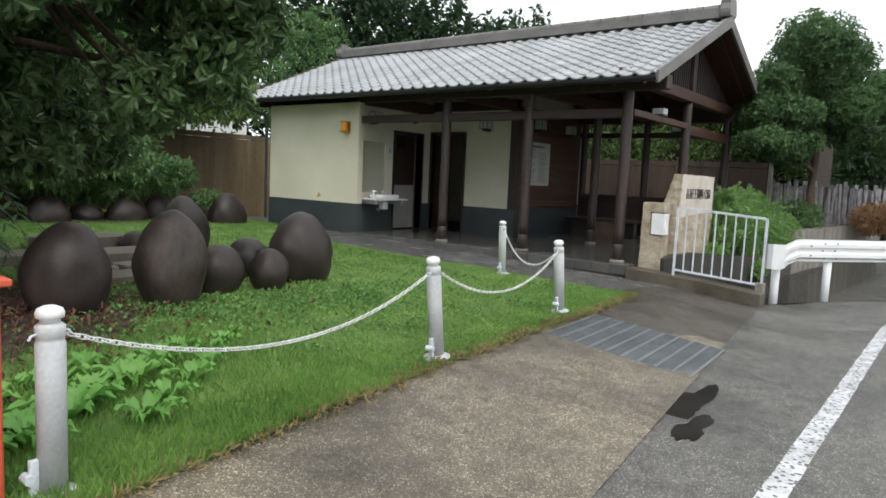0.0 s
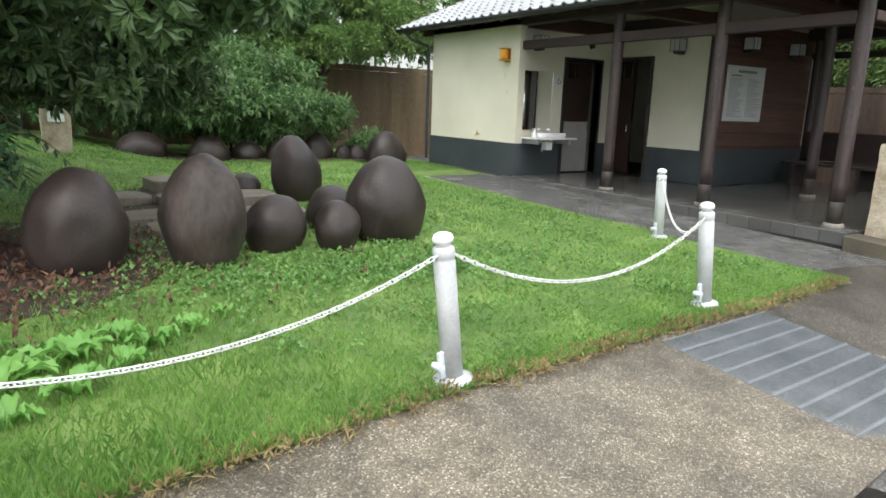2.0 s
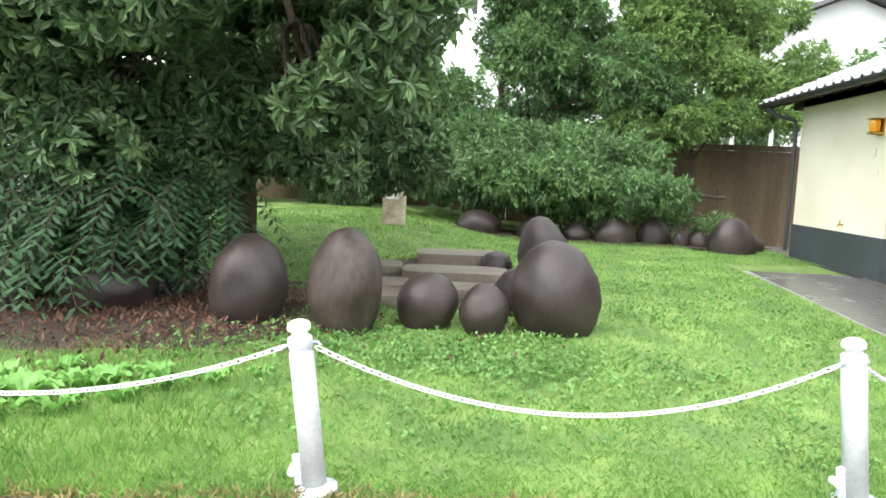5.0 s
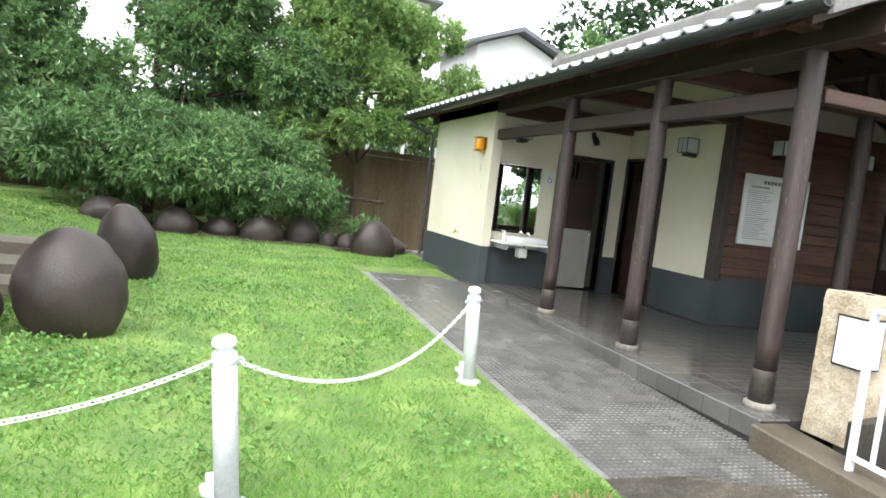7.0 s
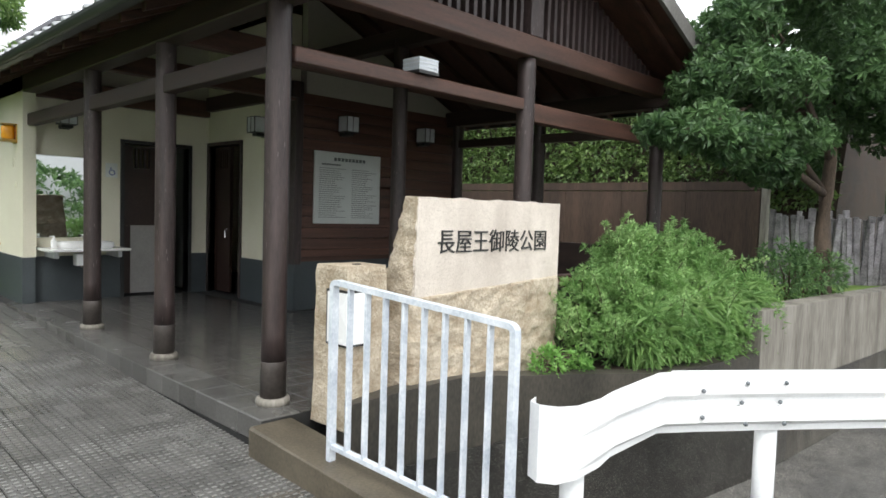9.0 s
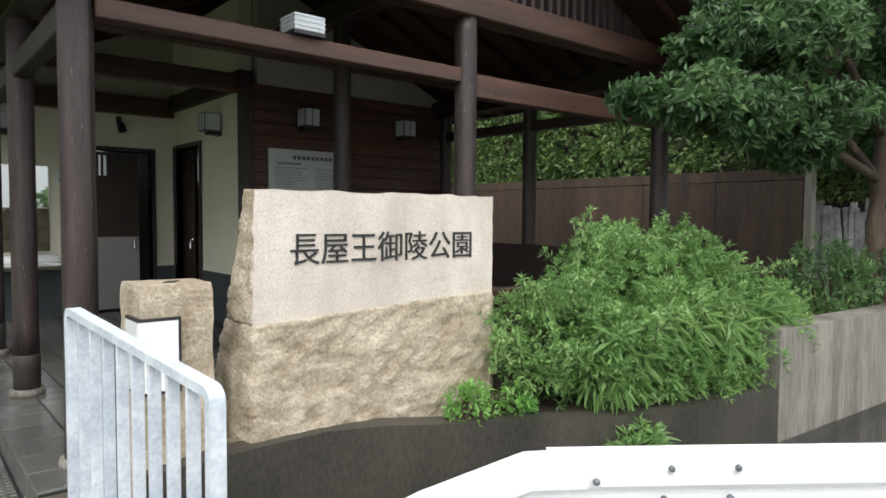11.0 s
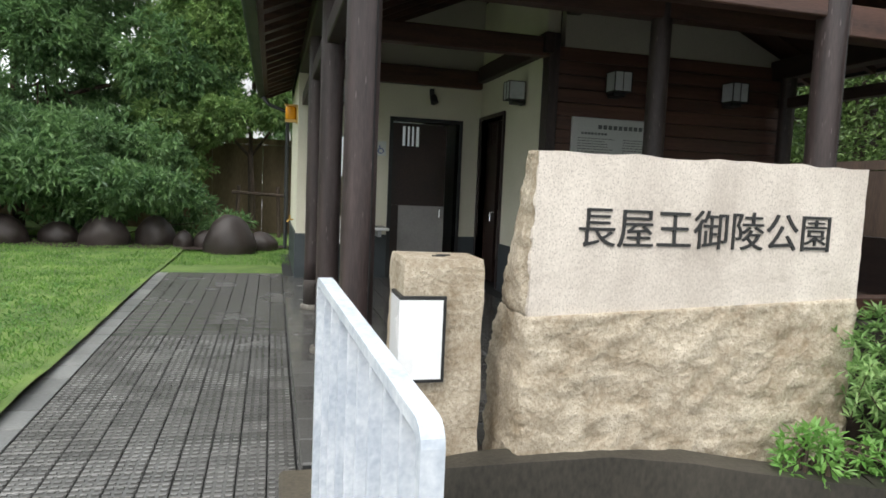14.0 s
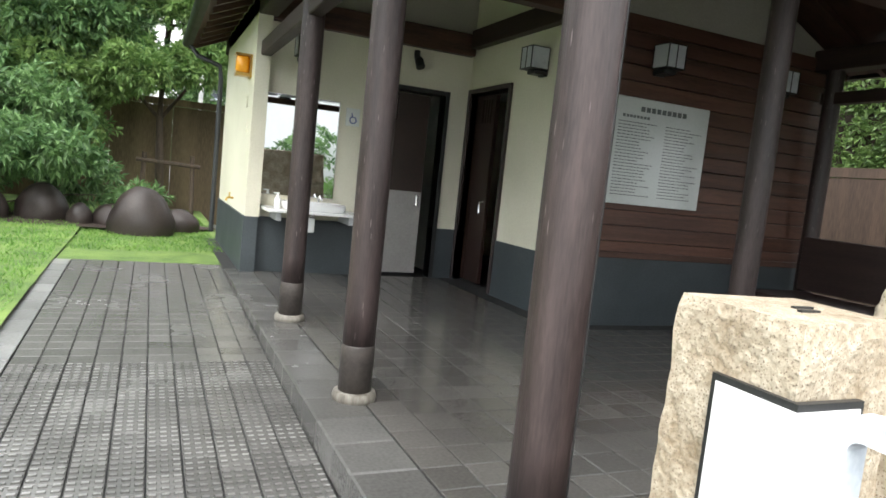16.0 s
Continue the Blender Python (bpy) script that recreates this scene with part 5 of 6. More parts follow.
def brush_fence():
    s = thing("brush_fence", "grey split bark fence with a ragged top", "fence", (8.5, -0.35, 0.3))
    mesh_set = []
    for k in range(6):
        bm = boxed(-0.045, 0.045, -0.014, 0.014, 0.0, 1.15 + 0.16 * random.random(), bevel=0.006)
        for v in bm.verts:
            v.co.x += 0.02 * noise.noise((v.co.z * 3, k, 0)) + 0.06 * (v.co.z - 0.5) * (random.random() - 0.5)
        mesh_set.append(finish("bark_strip", bm, BRUSHWOOD))
    for k in range(150):
        ob = new("bark_strip", mesh_set[k % 6])
        ob.parent = s
        off = random.uniform(-0.03, 0.03)
        ob.matrix_local = pose(0.036 * k + off, -0.034 * k + off, random.uniform(-0.1, 0.05), random.uniform(-3, 3), random.uniform(-5, 5), -43 + random.uniform(-14, 14))


brush_fence()


# ---- foliage ----
def leaf_cloud(name, spots, material, length, width, per=9, droop=0.35, seed=1, parent=None, spread=1.0, wide=0.5, rosette=False):
    """Tufts of folded leaves, one per spot (position, outward direction); in a rosette they ring the shoot."""
    rng = np.random.default_rng(seed)
    P = np.array([s[0] for s in spots], float)
    D = np.array([s[1] for s in spots], float)
    D /= np.linalg.norm(D, axis=1, keepdims=True) + 1e-9
    n = len(P)
    P = np.repeat(P, per, 0)
    D = np.repeat(D, per, 0)
    R = rng.normal(size=(n * per, 3))
    if rosette:
        R -= (R * D).sum(1, keepdims=True) * D
        R /= np.linalg.norm(R, axis=1, keepdims=True) + 1e-9
        out = D * rng.uniform(0.15, 0.8, (n * per, 1)) + R * 0.85
    else:
        out = D * 0.55 + R * 0.62 * spread
    out[:, 2] -= droop * rng.random(n * per)
    out /= np.linalg.norm(out, axis=1, keepdims=True)
    side = np.cross(out, rng.normal(size=(n * per, 3)) * 0.35 + (D if rosette else np.array([0, 0, 1.0])))
    side /= np.linalg.norm(side, axis=1, keepdims=True) + 1e-9
    up = np.cross(side, out)
    ln = (length * rng.uniform(0.65, 1.15, n * per))[:, None]
    wd = (width * rng.uniform(0.7, 1.1, n * per))[:, None]
    base = P + out * ln * 0.12
    m1 = base + out * ln * wide
    tip = base + out * ln - up * ln * 0.18
    V = np.stack([base, m1 + side * wd * 0.5 + up * wd * 0.12, tip, m1 - side * wd * 0.5 + up * wd * 0.12], 1).reshape(-1, 3)
    idx = np.arange(n * per * 4).reshape(-1, 4)
    me = bpy.data.meshes.new(name)
    me.from_pydata(V.tolist(), [], np.concatenate([idx[:, [0, 1, 2]], idx[:, [0, 2, 3]]]).tolist())
    me.materials.append(material)
    ob = new(name, me)
    if parent:
        ob.parent = parent
    return ob


def crown_spots(blobs, count, seed, shell=0.55, floor=None):
    """Points in lumpy shells round several centres, with the outward way."""
    rng = np.random.default_rng(seed)
    vol = np.array([b[1] * b[2] * b[3] for b in blobs]) ** 0.67
    pick = rng.choice(len(blobs), count, p=vol / vol.sum())
    spots = []
    for k in pick:
        c, rx, ry, rz = blobs[k]
        d = rng.normal(size=3)
        d /= np.linalg.norm(d)
        lump = 1 + 0.28 * noise.noise(Vector(d * 2.2) + Vector(c)) + 0.16 * noise.noise(Vector(d * 5.5) + Vector(c))
        if noise.noise(Vector(d * 3.1) + Vector(c) * 1.7) < -0.22:
            continue
        r = (shell + (1 - shell) * rng.random() ** 0.6) * lump
        p = np.array(c) + d * np.array([rx, ry, rz]) * r
        if floor is not None and p[2] < floor:
            continue
        spots.append((p, d + np.array([0, 0, 0.25])))
    return spots


def tree(name, label, base, trunk_r, blobs, leaf, count, length, width, seed, per=9, shell=0.5, floor=None, trunk_top=None, category="tree", wide=0.5, rosette=False):
    """Tapered trunk, limbs to every lump of the crown, and a crown of single leaves."""
    t = thing(name, label, category, base)
    b = Vector(base)
    rel = [((c[0] - b.x, c[1] - b.y, c[2] - b.z), rx, ry, rz) for c, rx, ry, rz in blobs]
    top = trunk_top or max(c[2] for c, *_ in rel) * 0.8
    bm = bmesh.new()
    pts = [(0.05 * math.sin(k * 1.3 + seed) * top * 0.15, 0.05 * math.cos(k * 1.7 + seed) * top * 0.15, top * k / 6) for k in range(7)]
    tube(bm, [(0, 0, -0.1)] + pts, [trunk_r * 1.35] + [trunk_r * (1 - 0.1 * k) for k in range(7)], 12)
    part("trunk", bm, BARK, t, smooth=True)
    for k, (c, rx, ry, rz) in enumerate(rel):
        if k % 7:
            continue
        s = Vector(pts[min(3 + k % 4, 6)])
        e = Vector(c)
        m = s.lerp(e, 0.5) + Vector((0.1 * math.sin(k * 3), 0.1 * math.cos(k * 2), 0.15))
        bm = bmesh.new()
        tube(bm, [s, m, e], [trunk_r * 0.42, trunk_r * 0.26, trunk_r * 0.1], 8)
        for j in range(5):
            a = j * 1.26 + k
            q = e + Vector((math.cos(a) * rx * 0.75, math.sin(a) * ry * 0.75, (0.2 * math.sin(j * 2 + k)) * rz))
            tube(bm, [m.lerp(e, 0.5), m.lerp(q, 0.6) + Vector((0, 0, 0.08)), q], [trunk_r * 0.22, trunk_r * 0.14, 0.008], 5)
        part("limb", bm, BARK, t, smooth=True)
    leaf_cloud("crown", crown_spots(rel, count, seed, shell, None if floor is None else floor - b.z), leaf, length, width, per, seed=seed, parent=t, wide=wide, rosette=rosette)
    return t


def lumps(rows, seed, n):
    """Break each big lump of a crown into several smaller ones."""
    rng = np.random.default_rng(seed)
    out = []
    for c, rx, ry, rz in rows:
        for _ in range(n):
            d = rng.normal(size=3)
            d /= np.linalg.norm(d)
            k = rng.uniform(0.35, 0.75)
            f = rng.uniform(0.42, 0.62)
            out.append(((c[0] + d[0] * rx * k, c[1] + d[1] * ry * k, c[2] + d[2] * rz * k), rx * f, ry * f, rz * f))
    return out


# big dark evergreen over the boulders
tree("tree", "large dark evergreen tree with rosettes of glossy leaves", (-8.9, 4.3, 0.1), 0.2,
     lumps([((-7.4, 3.7, 2.5), 1.1, 1.2, 1.1), ((-8.5, 2.9, 2.4), 1.3, 1.2, 1.0), ((-9.7, 2.6, 2.3), 1.3, 1.2, 1.0), ((-7.5, 4.6, 3.7), 1.2, 1.3, 1.2), ((-8.3, 3.6, 3.8), 1.5, 1.4, 1.3), ((-9.8, 3.8, 3.6), 1.6, 1.5, 1.4), ((-8.7, 4.8, 5.3), 1.7, 1.7, 1.5), ((-7.8, 5.4, 2.0), 1.0, 1.0, 0.9), ((-10.6, 3.2, 4.6), 1.6, 1.5, 1.4), ((-9.2, 5.8, 3.0), 1.7, 1.5, 1.8), ((-11.3, 2.6, 3.0), 1.6, 1.5, 1.5), ((-12.0, 4.5, 3.4), 1.8, 1.8, 2.2), ((-6.85, 1.4, 3.2), 0.9, 1.0, 0.8), ((-6.5, 1.0, 2.75), 0.7, 0.7, 0.5), ((-6.55, 1.2, 2.15), 0.5, 0.5, 0.4), ((-6.95, 1.5, 1.95), 0.5, 0.5, 0.38), ((-6.4, 1.3, 2.6), 0.55, 0.55, 0.45), ((-6.8, 2.3, 2.8), 0.6, 0.7, 0.6), ((-7.6, 1.0, 3.1), 1.1, 0.9, 0.8), ((-8.9, 1.2, 2.7), 1.1, 0.8, 0.9), ((-7.4, 1.9, 4.3), 1.5, 1.3, 1.1), ((-10.2, 1.2, 2.9), 1.2, 0.9, 1.1), ((-9.3, 2.2, 1.6), 1.0, 0.8, 0.6), ((-8.2, 2.6, 1.7), 0.9, 0.8, 0.5), ((-10.6, 2.6, 1.8), 1.1, 0.9, 0.8), ((-8.6, 3.6, 1.5), 1.0, 0.8, 0.6), ((-7.1, 4.1, 2.0), 0.9, 1.0, 0.6), ((-6.9, 3.6, 1.45), 0.9, 0.8, 0.4), ((-7.9, 3.2, 1.4), 0.9, 0.8, 0.45)], 6, 4),
     L_DARK, 38000, 0.15, 0.056, 11, 9, shell=0.5, floor=0.85, wide=0.64, rosette=True)
# trees along the back
tree("tree", "leafy evergreen tree spreading low against the back wall", (-5.6, 12.6, 0.0), 0.15,
     lumps([((-6.0, 12.2, 2.0), 1.9, 1.2, 1.6), ((-4.4, 12.3, 1.9), 1.7, 1.1, 1.4), ((-5.2, 12.5, 4.0), 2.0, 1.4, 1.6), ((-7.6, 12.3, 2.6), 1.8, 1.2, 1.9), ((-4.2, 12.6, 5.4), 1.6, 1.3, 1.3), ((-3.0, 12.3, 3.4), 1.6, 1.1, 1.5), ((-3.4, 12.4, 1.8), 1.5, 1.0, 1.2), ((-5.4, 12.7, 5.9), 1.8, 1.4, 1.3)], 7, 5),
     L_MID, 13000, 0.18, 0.062, 12, 9, shell=0.45, floor=0.2)
tree("tree", "light green loose-crowned tree with timber props", (-0.9, 12.9, 0.0), 0.09,
     lumps([((-2.0, 12.6, 3.8), 1.6, 1.2, 1.2), ((-0.2, 12.7, 3.9), 1.6, 1.2, 1.1), ((-1.2, 12.7, 5.2), 1.9, 1.3, 1.2), ((-2.6, 12.4, 2.6), 1.2, 0.9, 0.9), ((-2.2, 12.3, 1.5), 1.0, 0.6, 0.5), ((1.0, 13.0, 3.7), 1.3, 0.9, 1.0), ((-2.6, 12.8, 5.4), 1.7, 1.2, 1.3), ((0.6, 12.9, 5.0), 1.5, 1.1, 1.0), ((0.2, 12.4, 2.9), 1.2, 0.7, 0.7), ((-1.7, 12.0, 2.6), 0.9, 0.6, 0.6)], 8, 5),
     L_LIGHT, 15000, 0.17, 0.055, 13, 8, shell=0.45, trunk_top=3.6)
tree("tree", "dark evergreen tree behind the lawn mound", (-9.2, 12.6, 0.3), 0.15,
     lumps([((-9.0, 12.4, 2.4), 1.9, 1.2, 2.0), ((-11, 12.2, 4.0), 2.2, 1.5, 2.3), ((-8.2, 12.6, 4.6), 1.6, 1.3, 1.5), ((-12.8, 11.6, 2.6), 2.0, 1.6, 2.2), ((-7.4, 12.6, 1.2), 1.2, 0.7, 0.9)], 9, 4),
     L_MID, 9000, 0.18, 0.062, 14, 9, shell=0.55, floor=0.3)
# support frame of the light tree
s = thing("tree_props", "brown timber prop frame beside the tree trunk", "tree prop", (-0.75, 12.6, 0.0))
for x, y in ((-0.45, 0.0), (0.5, 0.05)):
    part("prop_post", tube(bmesh.new(), [(x, y, -0.1), (x * 0.9, y, 1.15)], 0.045, 8), BARK, s)
part("prop_bar", tube(bmesh.new(), [(-0.55, -0.05, 1.0), (0.6, 0.0, 0.95)], 0.042, 8), BARK, s)
# white railing posts beyond the back wall
for k in range(7):
    ob = solo("railing_post", boxed(-0.05, 0.05, -0.05, 0.05, -0.35, 3.9, bevel=0.01), WHITE_PAINT, "white railing post beyond the back wall", "post", group="railing posts")
    ob.location = (-4.4 + 1.1 * k, 16.2, 0)

# tree at the side of the planter
tree("tree", "spreading dark green tree above the side planting", (7.0, -1.5, 0.42), 0.12,
     lumps([((4.5, -0.9, 2.4), 0.8, 0.6, 0.4), ((3.9, -0.95, 2.25), 0.5, 0.4, 0.22), ((5.6, -1.25, 2.2), 0.8, 0.6, 0.4), ((5.9, -0.9, 2.7), 1.0, 0.9, 0.7), ((7.2, -1.6, 3.0), 1.3, 1.2, 0.9), ((6.9, -1.4, 4.1), 1.6, 1.4, 1.1), ((8.6, -2.4, 3.4), 1.4, 1.2, 1.0), ((5.4, -1.2, 3.0), 0.8, 0.7, 0.5), ((7.7, -2.5, 2.4), 1.1, 0.9, 0.5), ((8.3, -1.4, 4.4), 1.6, 1.4, 1.1), ((8.6, -0.6, 2.9), 1.1, 1.0, 0.9), ((5.0, -1.0, 2.75), 0.7, 0.6, 0.45), ((5.5, -0.9, 3.5), 0.8, 0.7, 0.5)], 5, 4),
     L_SIDE, 13000, 0.11, 0.042, 15, 9, shell=0.5, trunk_top=2.6, wide=0.6, rosette=True)


def bush(name, label, base, blobs, leaf, count, length, width, seed, per=8, droop=0.3, category="bush", spread=1.0):
    t = thing(name, label, category, base)
    b = Vector(base)
    rel = [((c[0] - b.x, c[1] - b.y, c[2] - b.z), rx, ry, rz) for c, rx, ry, rz in blobs]
    bm = bmesh.new()
    for k in range(14):
        c, rx, ry, rz = rel[k % len(rel)]
        a = k * 2.4
        q = Vector((c[0] + rx * 0.8 * math.cos(a), c[1] + ry * 0.8 * math.sin(a), c[2] + rz * 0.4))
        tube(bm, [(0.1 * math.cos(a), 0.1 * math.sin(a), -0.05), q * 0.5 + Vector((0, 0, 0.1)), q], [0.015, 0.01, 0.004], 5)
    part("stem", bm, BARK, t)
    leaf_cloud("foliage", crown_spots(rel, count, seed, 0.4, 0.0), leaf, length, width, per, droop, seed, t, spread)
    return t


bush("bush", "bright green feathery bush spilling over the planter wall", (3.4, -0.85, 0.06),
     [((2.75, -0.85, 0.5), 0.55, 0.42, 0.42), ((3.5, -0.8, 0.75), 0.65, 0.5, 0.5), ((4.2, -0.95, 0.6), 0.65, 0.5, 0.5), ((3.2, -1.15, 0.35), 0.6, 0.35, 0.3), ((4.1, -1.35, 0.3), 0.6, 0.4, 0.32), ((3.9, -0.5, 0.95), 0.4, 0.35, 0.3), ((4.7, -1.3, 0.45), 0.6, 0.4, 0.4), ((3.7, -1.35, 0.1), 0.6, 0.3, 0.3), ((4.4, -0.8, 0.95), 0.45, 0.4, 0.3)],
     L_BUSH, 7600, 0.062, 0.017, 21, 10, -0.35)


def shoots(host, rows, seed):
    """Long soft shoots with small paired leaves, standing out of a bush."""
    rng = np.random.default_rng(seed)
    stems, spots = bmesh.new(), []
    for x, y, z, count, reach in rows:
        for _ in range(count):
            p = Vector((x + rng.normal(0, 0.2), y + rng.normal(0, 0.14), z + rng.normal(0, 0.06)))
            d = Vector((rng.normal(0, 0.45), rng.normal(-0.15, 0.4), 1.0)).normalized()
            ln = reach * rng.uniform(0.5, 1.2)
            line = [p + d * (ln * k / 6) + Vector((d.x, d.y, -0.35)) * (0.35 * ln * (k / 6) ** 2) for k in range(7)]
            tube(stems, line, [0.0045 - 0.0005 * k for k in range(7)], 4)
            for k in range(14):
                q = line[min(k // 2, 5)].lerp(line[min(k // 2 + 1, 6)], 0.5 * (k % 2))
                spots.append((tuple(q), (rng.normal(0, 0.5), rng.normal(0, 0.5), 0.6)))
    ob = part("shoot", stems, BARK, host)
    leaf_cloud("shoot_leaves", spots, L_SHOOT, 0.055, 0.02, 5, 0.1, seed, host)
    return ob


L_SHOOT = leaf_mat("pale_new_leaf", (0.14, 0.3, 0.08), (0.46, 0.64, 0.28), 0.5, 0.4)
L_BAMBOO = leaf_mat("dwarf_bamboo_leaf", (0.1, 0.22, 0.06), (0.36, 0.54, 0.2), 0.4, 0.35)
green = bpy.data.objects["bush"]
shoots(green, ((-0.6, -0.05, 0.62, 16, 0.3), (0.1, 0.1, 1.0, 18, 0.32), (0.8, 0.0, 0.95, 18, 0.32), (-0.75, -0.2, 0.3, 12, 0.28), (0.4, -0.5, 0.5, 14, 0.25), (1.2, -0.4, 0.7, 12, 0.28), (-0.2, -0.4, 0.45, 14, 0.26)), 71)
rng = np.random.default_rng(72)
spots = []
for k in range(560):
    x = rng.uniform(-0.6, 1.45)
    spots.append(((x, -0.32 - 0.3 * x * rng.random() + rng.normal(0, 0.1), rng.uniform(0.05, 0.55 + 0.12 * x)), (rng.normal(0, 0.6), -0.8, 0.3)))
leaf_cloud("bamboo_leaves", spots, L_BAMBOO, 0.23, 0.026, 7, 1.5, 72, green, 0.8)
bush("bush", "small yellow-green seedling at the foot of the stone", (1.95, -0.9, 0.06), [((1.95, -0.9, 0.16), 0.2, 0.12, 0.14), ((2.25, -0.95, 0.14), 0.16, 0.1, 0.1)], L_WEED, 180, 0.06, 0.02, 22, 7)
bush("bush", "tuft of green weeds growing from the channel wall", (2.9, -1.35, -0.35), [((2.9, -1.45, -0.15), 0.25, 0.15, 0.16)], L_BUSH, 160, 0.09, 0.02, 23, 7)
def frond_shrub(name, label, base, crowns, seed):
    """A shrub of arching fronds, each a rib with paired drooping leaflets."""
    t = thing(name, label, "shrub", base)
    rng = np.random.default_rng(seed)
    ribs, V, F = bmesh.new(), [], []
    for cx, cy, cz, count, reach in crowns:
        for _ in range(count):
            a = rng.uniform(0, math.tau) if rng.random() < 0.45 else rng.normal(-math.pi / 2, 0.7)
            root = Vector((cx + rng.normal(0, 0.22), cy + rng.normal(0, 0.18), cz + rng.normal(0, 0.16)))
            ln = reach * rng.uniform(0.6, 1.2)
            flat, rise = Vector((math.cos(a), math.sin(a), 0)), rng.uniform(0.1, 0.6)
            line = [root + flat * (ln * u) + Vector((0, 0, ln * (rise * u - 0.95 * u * u))) for u in np.linspace(0, 1, 9)]
            tube(ribs, line[::2], [0.006, 0.005, 0.004, 0.003, 0.002], 4)
            across = Vector((-flat.y, flat.x, 0))
            for k in range(1, 9):
                d = (line[k] - line[k - 1]).normalized()
                for side in (-1, 1):
                    out = (across * side + d * 0.55 + Vector((0, 0, -0.3 + rng.normal(0, 0.12)))).normalized()
                    wide = d * (0.02 + 0.004 * rng.random())
                    size = ln * 0.3 * (1.1 - 0.5 * abs(k / 8 - 0.45)) * rng.uniform(0.85, 1.15)
                    p = line[k]
                    n0 = len(V)
                    V += [tuple(p), tuple(p + out * size * 0.45 + wide), tuple(p + out * size), tuple(p + out * size * 0.45 - wide)]
                    F += [(n0, n0 + 1, n0 + 2), (n0, n0 + 2, n0 + 3)]
    part("rib", ribs, BARK, t)
    ob = new("fronds", from_arrays("fronds", V, F, L_FERN))
    ob.parent = t


frond_shrub("fern_shrub", "dark glossy shrub of arching feathered leaves under the tree", (-9.5, 2.2, -0.1),
            ((0.5, -0.3, 1.0, 170, 0.55), (-0.2, 0.1, 1.25, 200, 0.6), (0.9, 0.2, 1.1, 150, 0.5), (-0.1, -0.6, 0.75, 150, 0.5), (-1.1, -0.4, 1.0, 200, 0.6), (0.2, 0.3, 0.6, 110, 0.5), (-0.8, 0.2, 0.6, 110, 0.5), (0.35, 0.1, 1.4, 120, 0.5)), 24)
bush("shrub", "low leafy shrub at the back of the bed", (-4.0, 10.6, 0.0), [((-3.1, 9.50, 1.12), 0.8, 0.6, 0.45), ((-2.3, 9.50, 1.07), 0.6, 0.5, 0.35), ((-4.9, 9.30, 1.17), 0.8, 0.5, 0.45), ((-2.1, 10.80, 0.72), 0.7, 0.5, 0.45), ((-4.3, 9.60, 1.32), 1.0, 0.7, 0.6), ((-5.6, 9.90, 1.32), 1.1, 0.7, 0.75), ((-6.9, 10.00, 1.42), 1.1, 0.7, 0.75), ((-3.7, 9.80, 0.72), 0.9, 0.5, 0.35), ((-1.2, 9.80, 0.42), 0.5, 0.3, 0.25), ((-4.2, 10.6, 1.9), 1.3, 0.7, 0.6), ((-5.8, 10.8, 1.95), 1.3, 0.7, 0.7), ((-2.9, 10.8, 1.75), 0.9, 0.6, 0.5), ((-7.2, 11.0, 2.0), 1.0, 0.7, 0.6)], L_MID, 5200, 0.17, 0.055, 25, 8, 0.7, "shrub")
bush("shrub", "low green shrub beside the grey bark fence", (6.4, -1.3, 0.35), [((6.3, -1.3, 0.75), 0.6, 0.4, 0.35), ((7.0, -1.5, 0.7), 0.5, 0.3, 0.3)], L_MID, 500, 0.09, 0.03, 26, 8, 0.3, "shrub")

# ivy hedge on the bank beyond the side wall
rng = np.random.default_rng(31)
spots = []
for k in range(9000):
    y = rng.uniform(-1, 16)
    z = rng.uniform(1.6, 4.2)
    x = 9.2 + 0.3 * (z - 1.8) + 0.35 * noise.noise((y * 0.8, z * 0.8, 0)) + 0.2 * rng.random()
    spots.append(((x, y, z), (-1, 0, 0.4)))
hedge = thing("hedge", "tall ivy-covered hedge bank behind the side wall", "hedge", (9.8, 7, 0.4))
part("bank", prism(bmesh.new(), [(-0.3, -0.8), (-0.3, 1.2), (0.5, 3.7), (3, 4.0), (3, -0.8)], "y", -8, 9), SOIL, hedge, "dark earth bank")
ob = leaf_cloud("ivy", [((p[0] - 9.8, p[1] - 7, p[2] - 0.4), d) for p, d in spots], L_HEDGE, 0.14, 0.07, 4, seed=31, parent=hedge)


def woods(name, label, boxes, count, seed, leaf=None, size=0.5):
    """Far trees that nobody could count, as one lumpy mass of leaf clumps."""
    spots = crown_spots(boxes, count, seed, 0.75)
    ob = leaf_cloud(name, spots, leaf or L_FAR, size, size * 0.45, 9, seed=seed)
    return tagged(ob, label, "woods", kind="stuff")


blobs = []
rng = np.random.default_rng(41)
for k in range(16):
    a = k / 15
    blobs.append(((13 + 19 * a, 24 - 6 * a + rng.uniform(-2, 2), 5.0 + rng.uniform(-1, 2.0)), 4.0, 3.0, 5.5))
woods("far_woods", "dark green wooded slope behind the shelter", blobs, 9000, 41)
blobs = [((20 + 6 * k, -1 + 2.0 * (k % 3), 2.0), 4.5, 4, 3.2) for k in range(8)]
woods("far_woods", "distant dark green trees beyond the field", blobs, 3000, 42, size=0.6)
bush("dry_brush", "pile of reddish brown dead brush beside the field", (10.0, -2.6, 0.4), [((9.6, -2.6, 0.7), 0.9, 0.5, 0.3), ((11, -3.0, 0.7), 1.0, 0.6, 0.3)], L_DRY, 900, 0.22, 0.012, 27, 7, 0.3, "brush")


